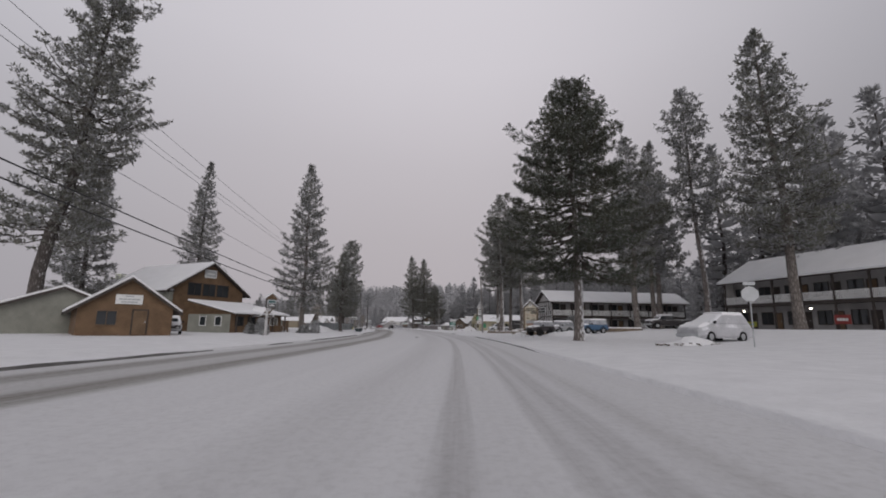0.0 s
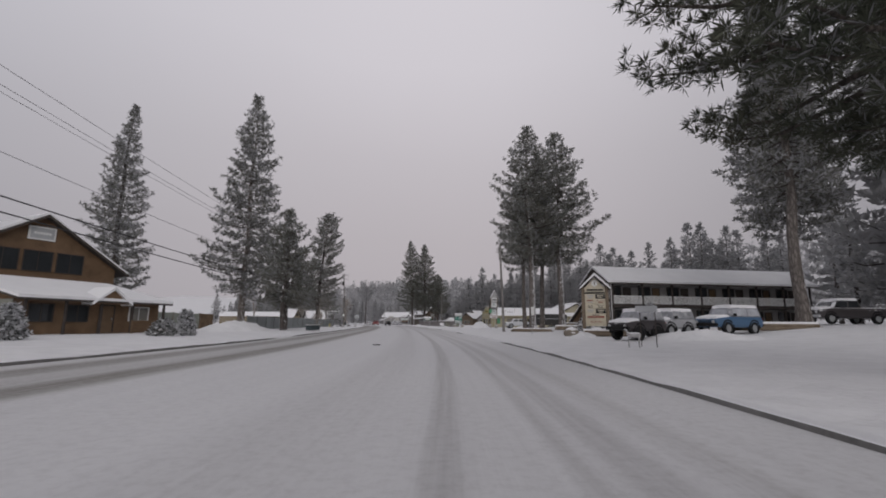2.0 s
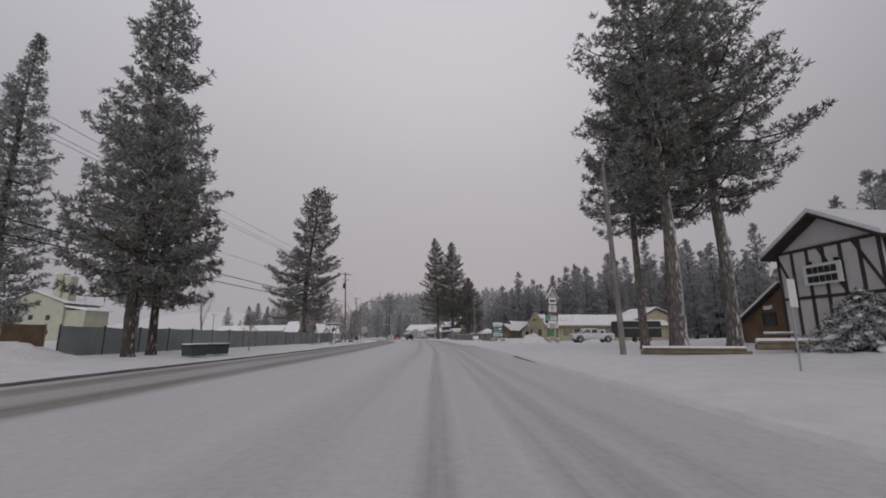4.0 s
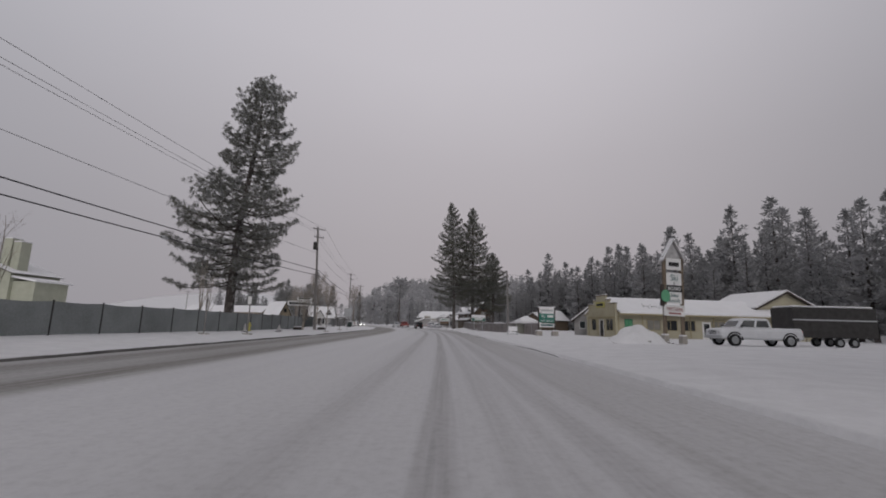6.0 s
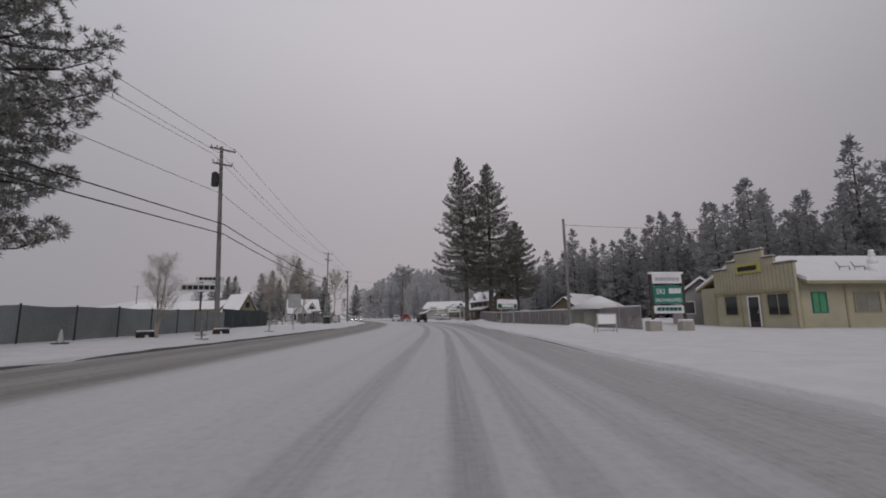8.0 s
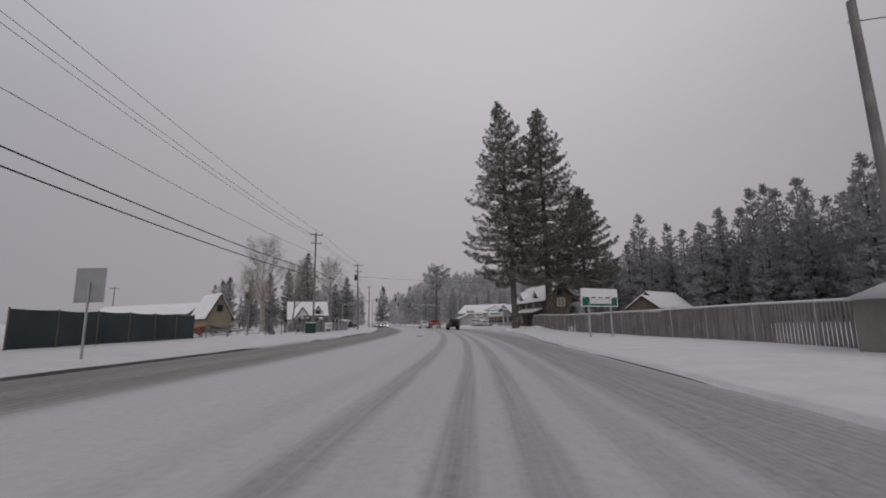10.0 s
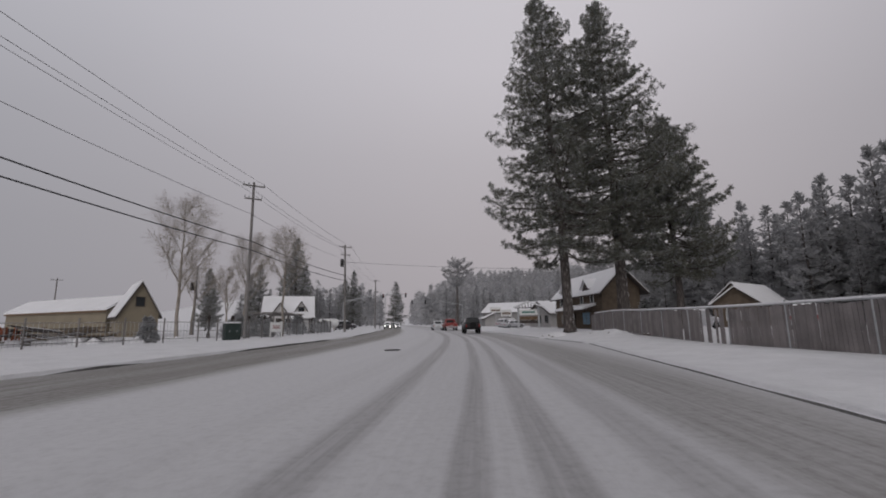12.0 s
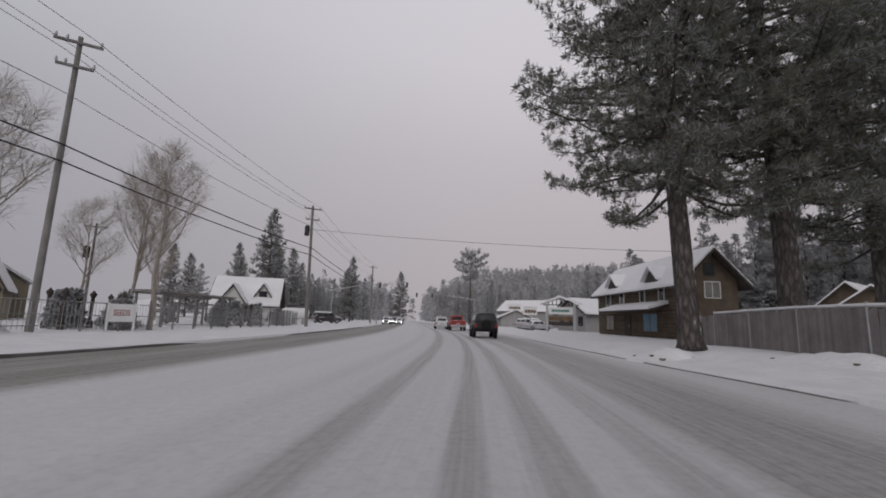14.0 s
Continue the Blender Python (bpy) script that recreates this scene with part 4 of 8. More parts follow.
    for sg in (-1, 1):
        for a, b in cuts:
            side_pane(a, b, sg)

    def end_pane(xa, xb, nm):
        bm = bmesh.new()
        lo, hi = 0.14, 0.84
        h = roof - 0.1 - belt
        o = 0.015 if xb < xa and xa > 0 else -0.015
        pts = [(xa + (xb - xa) * lo + o, -hw + 0.32, belt + h * lo), (xa + (xb - xa) * lo + o, hw - 0.32, belt + h * lo), (xa + (xb - xa) * hi + o, hw - 0.42, belt + h * hi), (xa + (xb - xa) * hi + o, -hw + 0.42, belt + h * hi)]
        vs = [bm.verts.new(p) for p in pts]
        fc = bm.faces.new(vs)
        ex = bmesh.ops.extrude_face_region(bm, geom=[fc])
        for v in ex["geom"]:
            if isinstance(v, bmesh.types.BMVert):
                v.co.x -= o * 1.6
        bmesh.ops.recalc_face_normals(bm, faces=bm.faces)
        part(nm, bm, pane, c)
    end_pane(x1, x1 - rk * 0.85, "windscreen")
    end_pane(x0, x0 + rr * 0.85, "rear_window")
    for sx in (f - 0.95, r + 0.95):
        for sg in (-1, 1):
            wheel(c, sx, sg * (hw - 0.1), wr, 0.26, rim)
            bm = bmesh.new()
            tube(bm, [(sx + (wr + 0.1) * math.cos(a), sg * (hw - 0.02), wr + (wr + 0.1) * math.sin(a)) for a in np.linspace(0.0, math.pi, 9)], 0.055, 6)
            part("wheel_arch", bm, "rubber" if kind in ("jeep", "short_jeep", "pickup") else color, c)
    for sx, nm in ((f - 0.02, "front_bumper"), (r + 0.02, "rear_bumper")):
        bm = bmesh.new()
        box(bm, sx - 0.1, sx + 0.1, -hw + 0.06, hw - 0.06, gap + 0.05, gap + 0.27, bevel=0.04)
        part(nm, bm, "rubber" if "jeep" in kind else "grey_paint", c)
    for sg in (-1, 1):
        bm = bmesh.new()
        bmesh.ops.create_cone(bm, cap_ends=True, segments=12, radius1=0.1, radius2=0.1, depth=0.08, matrix=pose(f - 0.02, sg * (hw - 0.32), nose - 0.28, 0, 90, 0))
        part("headlight", bm, "lamp_lit" if lights else "lamp_clear", c)
        bm = bmesh.new()
        box(bm, r - 0.03, r + 0.05, sg * (hw - 0.16) - 0.07, sg * (hw - 0.16) + 0.07, belt - 0.4, belt - 0.12, bevel=0.015)
        part("tail_light", bm, "lamp_red", c)
        bm = bmesh.new()
        box(bm, x1 - 0.35, x1 - 0.22, sg * (hw + 0.08) - 0.09, sg * (hw + 0.08) + 0.09, belt + 0.02, belt + 0.2, bevel=0.03)
        part("side_mirror", bm, "rubber", c)
    bm = bmesh.new()
    for k in range(7):
        yy = (k - 3) * 0.13
        box(bm, f - 0.06, f + 0.01, yy - 0.03, yy + 0.03, nose - 0.42, nose - 0.16)
    part("grille", bm, color if pane == color else "black", c)
    bm = bmesh.new()
    box(bm, r - 0.025, r + 0.02, -0.26, 0.26, gap + 0.34, gap + 0.48)
    part("number_plate", bm, "grey_paint", c)
    if "jeep" in kind:
        wh = bmesh.new()
        bmesh.ops.create_cone(wh, cap_ends=True, segments=20, radius1=0.38, radius2=0.36, depth=0.24, matrix=pose(r - 0.16, 0, 1.0, 0, 90, 0))
        part("spare_wheel", wh, "rubber", c)
    if kind == "pickup":
        bm = bmesh.new()
        box(bm, r + 0.12, x0 - 0.05, -hw + 0.14, hw - 0.14, belt - 0.02, belt + 0.012)
        part("cargo_bed", bm, "roof_snow", c, "snow-filled cargo bed")
    if snow:
        bm = bmesh.new()
        w = hw - 0.3
        rings = []
        for zz, g in ((roof - 0.06, 0.0), (roof + 0.06, 0.03), (roof + 0.1, 0.14)):
            rings.append([(x0 + rr + 0.02 + g, -w - 0.06 + g, zz), (x1 - rk - 0.04 - g, -w - 0.06 + g, zz), (x1 - rk - 0.04 - g, w + 0.06 - g, zz), (x0 + rr + 0.02 + g, w + 0.06 - g, zz)])
        loft(bm, rings)
        part("roof_snow", bm, "roof_snow", c, "snow lying on the roof")
        bm = bmesh.new()
        rings = []
        for zo, g in ((-0.04, 0.0), (0.08, 0.04), (0.13, 0.2)):
            rings.append([(f - hood + 0.1 + g, -hw + 0.1 + g, belt + zo), (f - 0.12 - g, -hw + 0.16 + g, nose - 0.03 + zo), (f - 0.12 - g, hw - 0.16 - g, nose - 0.03 + zo), (f - hood + 0.1 + g, hw - 0.1 - g, belt + zo)])
        loft(bm, rings)
        part("hood_snow", bm, "roof_snow", c, "snow lying on the bonnet")
    return c


# ---- timber shops on the far side of the road ----
def small_cabin():
    t = 42
    h = gable_house("timber_shop", -26.5, 37.5, t, 6.6, 9, 2.3, 4.7, "wood_orange", "small orange-brown timber shop with a snowy gable roof", over=0.7)
    door(h, 1.0, 2.0, pose(0.9, 0, 0.1))
    window(h, 1.3, 1.1, pose(-1.4, 0, 0.9), "wood_brown", bars=(2, 1))
    bm = bmesh.new()
    box(bm, -0.95, 0.95, -0.1, -0.02, 2.6, 3.4, bevel=0.02)
    s = part("sign_board", bm, "white", h, "white shop sign with faded lettering")
    for a, b_, z in ((-0.6, 0.6, 2.72), (-0.75, 0.75, 2.95), (-0.3, 0.3, 3.2)):
        bars(s, a, b_, z, 0.12, -0.1, "grey_paint", 5)
    g = gable_house("grey_shed", -36, 42, t + 2, 9, 12, 2.3, 4.2, "siding_grey", "long grey board shed with a snowy roof behind the shop", over=0.5)


def barn():
    # gable front faces the road
    t = heading(-38.5, 60.5, -33.0, 73.0)
    h = gable_house("timber_barn", -35.4, 66.8, t, 12.6, 15, 5.9, 10.0, "wood_orange", "big orange-brown timber barn with a wide snowy gable", over=0.9, front=0.8)
    bm = bmesh.new()
    box(bm, -1.0, 1.0, -0.14, -0.03, 7.9, 9.1, bevel=0.02)
    s = part("sign_board", bm, "white", h, "white framed sign high in the gable")
    bm = bmesh.new()
    box(bm, -0.85, 0.85, -0.17, -0.13, 8.05, 8.95)
    part("sign_panel", bm, "grey_paint", s)
    bars(s, -0.65, 0.65, 8.4, 0.2, -0.17, "white", 6)
    for xx in (-2.4, 0, 2.4):
        window(h, 2.0, 1.7, pose(xx, 0, 5.2), "wood_dark", bars=(2, 1))
    # grey side wall of the barn, seen from the street
    side = gable_house("grey_lodge_wing", *(Vector((-35.4, 66.8, 0)) + pose(0, 0, 0, 0, 0, t) @ Vector((-6.35, 3.2, 0))).xy, t - 90, 7.0, 0.6, 5.4, 5.5, "siding_grey", "grey board wall of the barn's side wing", over=0.1, front=0.02, back=0.0)
    for xx in (-2, 1.6):
        window(side, 0.9, 1.3, pose(xx, 0, 3.4), "white")
        window(side, 0.9, 1.3, pose(xx, 0, 0.8), "white")
    # long low porch front with its own gable
    a, b_ = Vector((-26.4, 56.6)), Vector((-23.6, 66.6))
    t2 = heading(*a, *b_)
    n = base("low_timber_front", a.x, a.y, gz(a.x, a.y), t2)
    tagged(n, "low timber shop front with a snowy lean-to roof and small gable", "building")
    L = (b_ - a).length
    bm = bmesh.new()
    box(bm, 0, L, 0.6, 7.2, -0.3, 2.35)
    part("wall", bm, "wood_orange", n)
    bm = bmesh.new()
    box(bm, -0.06, 0.0, 0.6, 7.2, -0.3, 2.3)
    part("side_wall", bm, "siding_grey", n, "grey board side wall")
    for zz, mt, nm, th in ((2.35, "wood_dark", "roof", 0.12), (2.49, "roof_snow", "snow_layer", 0.2)):
        bm = bmesh.new()
        m = Matrix(((0, 1, 0, -0.4), (1, 0, 0, 0), (0, 0, 1, 0), (0, 0, 0, 1)))
        prism(bm, [(-0.5, zz - 0.1), (7.2, zz + 1.6), (7.2, zz + 1.6 + th), (-0.5, zz - 0.1 + th)], L + 0.8, m)
        part(nm, bm, mt, n)
    g = bmesh.new()
    prism(g, [(-1.3, 2.2), (1.3, 2.2), (0, 3.2)], 1.6, Matrix.Translation((5.6, -0.45, 0)))
    part("porch_gable", g, "wood_orange", n)
    for sg in (-1, 1):
        bm = bmesh.new()
        prism(bm, [(0, 3.25), (sg * 1.5, 2.1), (sg * 1.5, 2.3), (0, 3.47)], 2.2, Matrix.Translation((5.6, -0.6, 0)))
        part("porch_snow", bm, "roof_snow", n)
    bm = bmesh.new()
    box(bm, -0.07, 0.07, -0.07, 0.07, 0, 2.4)
    p0 = part("porch_post", bm, "wood_dark", n)
    p0.matrix_basis = pose(0.2, -0.2, 0)
    for xx in (2.6, 5.0, 7.4, L - 0.2):
        twin(p0, pose(xx, -0.2, 0))
    window(n, 1.6, 1.0, pose(8.6, 0.6, 1.0), "white", "glass_lit", bars=(2, 1))
    window(n, 1.4, 1.1, pose(3.9, 0.6, 0.9), "wood_dark", bars=(2, 1))
    window(n, 1.4, 1.1, pose(1.6, 0.6, 0.9), "wood_dark", bars=(2, 1))
    door(n, 1.0, 2.0, pose(6.0, 0.6, 0.05))
    for yy in (2.4, 4.8):
        window(n, 0.9, 1.1, pose(-0.06, yy, 0.9, 0, 0, -90), "white")
    bm = bmesh.new()
    for zz in (0.35, 0.62, 0.9):
        box(bm, 6.9, L - 0.2, -0.9, -0.82, zz, zz + 0.09)
    for xx in (7.0, 8.6, L - 0.3):
        box(bm, xx - 0.06, xx + 0.06, -0.92, -0.8, -0.1, 1.0)
    r = part("porch_rail", bm, "wood_brown", n)


small_cabin()
barn()


# ---- motels on the near side ----
def half_timber_motel(name, x, y, turn, L, W, eave, ridge, label, storeys=2, gable_signs=False):
    """Two storeys, a gallery with a white rail along the front, dark half-timbering. Local x runs along the front, +y goes back."""
    h = base(name, x, y, gz(x, y), turn)
    tagged(h, label, "motel")
    gd = 1.6
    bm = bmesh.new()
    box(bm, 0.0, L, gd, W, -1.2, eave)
    # the gallery's shade is put into this recessed wall's colour
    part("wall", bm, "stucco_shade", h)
    bm = bmesh.new()
    m = Matrix(((0, 1, 0, 0), (1, 0, 0, 0), (0, 0, 1, 0), (0, 0, 0, 1)))
    prism(bm, [(0, eave), (W, eave), (W / 2, ridge)], L, m)
    part("gable_wall", bm, "stucco", h)
    bm = bmesh.new()
    box(bm, -0.12, 0.0, 0.0, W, -1.2, eave + 0.02)
    part("end_wall", bm, "stucco", h, "white stucco end wall")
    k = (ridge - eave) / (W / 2)
    for yy, sg in ((0, 1), (W, -1)):
        for mt, nm, o, th in (("wood_dark", "roof", 0.04, 0.14), ("roof_snow", "snow_layer", 0.2, 0.24)):
            bm = bmesh.new()
            e = 0.6 if nm == "roof" else 0.55
            prism(bm, [(yy - sg * e, eave - k * e + o), (W / 2, ridge + o), (W / 2, ridge + o + th), (yy - sg * e, eave - k * e + o + th)], L + 1.4, m @ Matrix.Translation((0, -0.7, 0)))
            part(nm, bm, mt, h)
    mid = eave / 2 + 0.1
    bm = bmesh.new()
    box(bm, 0, L, -0.1, gd, mid - 0.35, mid)
    part("gallery_floor", bm, "wood_dark", h)
    nbay = max(3, int(L / 3.4))
    bm = bmesh.new()
    box(bm, -0.09, 0.09, -0.1, 0.08, -1.0, eave)
    p0 = part("gallery_post", bm, "wood_dark", h)
    p0.matrix_basis = pose(0.1, 0, 0)
    for i in range(1, nbay + 1):
        twin(p0, pose(0.1 + (L - 0.2) * i / nbay, 0, 0))
    bm = bmesh.new()
    bl = L / nbay - 0.2
    box(bm, -bl / 2, bl / 2, -0.05, 0.02, 0.92, 1.0)
    box(bm, -bl / 2, bl / 2, -0.04, 0.02, 0.08, 0.15)
    nb = int(bl / 0.16)
    for i in range(nb + 1):
        xx = -bl / 2 + bl * i / nb
        box(bm, xx - 0.05, xx + 0.05, -0.03, 0.0, 0.1, 0.95)
    r0 = part("gallery_rail", bm, "white", h, "white picket gallery rail")
    r0.matrix_basis = pose(L / nbay / 2, 0, mid)
    for i in range(1, nbay):
        twin(r0, pose(L / nbay * (i + 0.5), 0, mid))
    for i in range(nbay):
        for zz in (0.0, mid):
            xx = L / nbay * (i + 0.5)
            window(h, 1.5, 1.5, pose(xx - 0.6, gd, zz + 0.65), "wood_dark", bars=(2, 1))
            door(h, 0.85, 2.0, pose(xx + 0.95, gd, zz + 0.02), "wood_brown" if (i + int(zz)) % 2 else "wood_dark")
    # open stair down from the gallery
    if gable_signs:
        for yy in (-1.2, -0.3):
            bm = bmesh.new()
            prism(bm, [(15.0, mid), (15.0, mid - 0.25), (19.4, -0.1), (19.4, 0.15)], 0.06, Matrix.Translation((0, yy, 0)))
            part("stair_stringer", bm, "white", h)
        for i in range(12):
            bm = bmesh.new()
            box(bm, 15.1 + 0.36 * i, 15.4 + 0.36 * i, -1.15, -0.3, mid - 0.12 - (mid + 0.05) * (i + 1) / 13, mid - 0.08 - (mid + 0.05) * (i + 1) / 13)
            part("stair_tread", bm, "roof_snow", h)
    # half-timbering on the end wall
    def timber(name, y0, z0, y1, z1, w=0.18):
        bm = bmesh.new()
        ln = math.hypot(y1 - y0, z1 - z0)
        box(bm, -0.05, 0.0, 0, ln, -w / 2, w / 2)
        o = part("timber", bm, "wood_dark", h)
        o.matrix_basis = pose(-0.12, y0, z0, math.degrees(math.atan2(z1 - z0, y1 - y0)), 0, 0)
    for a in ((0, mid - .2, W, mid - .2), (0, eave, W, eave), (0, mid + .9, W, mid + .9) if not gable_signs else (0, 0.1, W, 0.1)):
        timber("timber", *a)
    n = 6
    for i in range(n + 1):
        yy = 0.1 + (W - 0.2) * i / n
        timber("timber", yy, -1.0, yy, eave)
    for i in (0, 2, 5):
        yy = 0.1 + (W - 0.2) * i / n
        timber("timber", yy, mid, min(yy + 1.3, W), eave, 0.14)
    timber("timber", -0.4, eave - k * .4, W / 2, ridge, 0.25)
    timber("timber", W + 0.4, eave - k * .4, W / 2, ridge, 0.25)
    return h


# gallery front faces down the road, its gable end the road itself
motel_b = half_timber_motel("motel", 19.6, 80.9, 10, 27, 6.2, 5.4, 7.15, "long half-timbered two-storey motel with a snowy roof", gable_signs=True)
# the nearer motel: gallery faces the road
motel_a = half_timber_motel("motel", 39.5, 62.5, -76.6, 46, 11, 6.3, 9.4, "dark two-storey motel with white gallery rails and a snowy roof")


# ---- parked vehicles and signs by the motels ----
vehicle("parked_van", 18.0, 30.0, 200, "small van thickly covered in snow on the lot", "van", "car_snowed", pane="car_snowed")
vehicle("off_road_car", 12.1, 56.3, 212, "dark raised off-road car dusted with snow", "short_jeep", "car_dark", rim="rubber", pane="glass_frosted", cover="car_dusted")
vehicle("off_road_car", 15.2, 58.8, 208, "silver off-road car with snow on its bonnet", "short_jeep", "car_silver", pane="glass_frosted", cover="car_dusted")
vehicle("off_road_car", 19.4, 59.2, 203, "long blue off-road car with a snow-covered roof", "jeep", "car_blue", pane="glass_snowed", cover="car_dusted")
vehicle("parked_pickup", 32.5, 65.5, 185, "dark pickup parked under the pines", "pickup", "car_dark")
for x_, y_, t_ in ((-2.2, 206.6, 40), (3.6, 199.5, 60)):
    vehicle("parked_car", x_, y_, t_, "car under thick snow parked behind the slatted fence", "suv", "car_snowed", pane="car_snowed")
vehicle("white_pickup", 15.1, 122.2, 188, "white pickup parked on the snowy lot", "pickup", "car_white", snow=False)


M["clod"] = mat("frozen_soil", (0.13, 0.105, 0.085), 0.95, 0.4, 4, 25, 0.5, 0.01, snow=0.35)


def snow_heap(x, y, rx, ry, h, seed, label, name="snow_heap", lumps=0, turn=0):
    """A lumpy ploughed heap."""
    b = base(name, x, y, gz(x, y) - 0.04, turn)
    tagged(b, label, "snow heap")
    bm = bmesh.new()
    n, rings = 36, 12
    prev = None
    for i in range(rings + 1):
        f = i / rings
        row = []
        for k in range(n):
            a = 2 * math.pi * k / n
            rr = (1 - f) * (1 + 0.22 * noise.noise((math.cos(a) * 1.3 + seed, math.sin(a) * 1.3, f * 2)))
            zz = h * (0.45 * f * f * (3 - 2 * f) + 0.55 * (1 - (1 - f) ** 1.6)) - 0.1 * (1 - f)
            p = Vector((rx * rr * math.cos(a), ry * rr * math.sin(a), zz))
            p.z += 0.26 * h * noise.noise(p * 1.7 + Vector((seed, 0, 0))) * f + 0.09 * noise.noise(p * 4.2 + Vector((seed, 0, 0))) * min(1, f * 3) + 0.04 * noise.noise(p * 9) * min(1, f * 3)
            row.append(bm.verts.new(p))
        if prev:
            for k in range(n):
                bm.faces.new((prev[k], prev[(k + 1) % n], row[(k + 1) % n], row[k]))
        prev = row
    bm.faces.new(prev)
    part("mound", bm, "snow", b, smooth=True)
    rng = random.Random(seed)
    for i in range(lumps):
        a, q = rng.uniform(0, 6.28), rng.uniform(0.55, 1.15)
        bm = bmesh.new()
        bmesh.ops.create_icosphere(bm, subdivisions=1, radius=rng.uniform(0.05, 0.13))
        for v in bm.verts:
            v.co *= 1 + 0.4 * noise.noise(v.co * 6 + Vector((i, 0, 0)))
            v.co.z *= 0.6
        o = part("lump", bm, "clod", b)
        o.location = (rx * q * math.cos(a), ry * q * math.sin(a), max(0.06, h * (1 - q) * 0.8))
    return b


snow_heap(15.2, 27.6, 2.5, 1.1, 0.55, 3, "ploughed snow heap with dirty lumps beside the van", lumps=46, turn=15)
snow_heap(7.0, 121.6, 2.7, 1.6, 1.3, 5, "ploughed snow heap with dirty lumps beside the tall ski sign", lumps=26)
snow_heap(17.0, 126.5, 3.0, 1.2, 0.6, 6, "long low snow bank beside the white pickup")
snow_heap(-20.6, 73.6, 6.2, 2.0, 1.1, 17, "long ploughed snow bank in front of the board fence", lumps=4, turn=72)
snow_heap(-1.0, 150.6, 1.6, 1.0, 0.4, 8, "low snow heap at the pole's foot")
snow_heap(-14.2, 195.4, 1.5, 1.1, 0.4, 9, "lumpy snow bank round the pine's foot", lumps=6)
snow_heap(-10.6, 192.0, 3.2, 0.9, 0.32, 11, "lumpy snow bank in front of the fence", lumps=8, turn=-65)
snow_heap(15.2, 54.9, 4.6, 1.2, 0.62, 15, "long low snow bank ploughed up before the parked cars", turn=-22)
snow_heap(10.2, 60.6, 1.6, 1.2, 0.4, 12, "snow bank beside the parked off-road cars")
snow_heap(14.3, 67.5, 2.6, 1.3, 0.5, 13, "snow bank behind the shop sign")


def rock(x, y, r, seed):
    b = base("boulder", x, y, gz(x, y), seed * 40)
    tagged(b, "tan boulder with a cap of snow beside the sign", "boulder", group="boulders round the sign")
    bm = bmesh.new()
    bmesh.ops.create_icosphere(bm, subdivisions=3, radius=r)
    for v in bm.verts:
        v.co *= 1 + 0.35 * noise.noise(v.co * 1.6 / r + Vector((seed, 0, 0)))
        v.co.z = v.co.z * 0.75 + r * 0.45
    part("stone", bm, "rock", b)
    bm = bmesh.new()
    bmesh.ops.create_icosphere(bm, subdivisions=3, radius=r * 0.8)
    for v in bm.verts:
        v.co *= 1 + 0.2 * noise.noise(v.co * 2 + Vector((seed, 3, 0)))
        v.co.z = v.co.z * 0.4 + r * 0.93
    part("snow_cap", bm, "roof_snow", b, smooth=True)


for x, y, r, sd_ in ((10.5, 64.9, 0.55, 1), (12.5, 65.1, 0.55, 2), (13.9, 65.6, 0.4, 3), (11.3, 64.2, 0.35, 4)):
    rock(x, y, r, sd_)


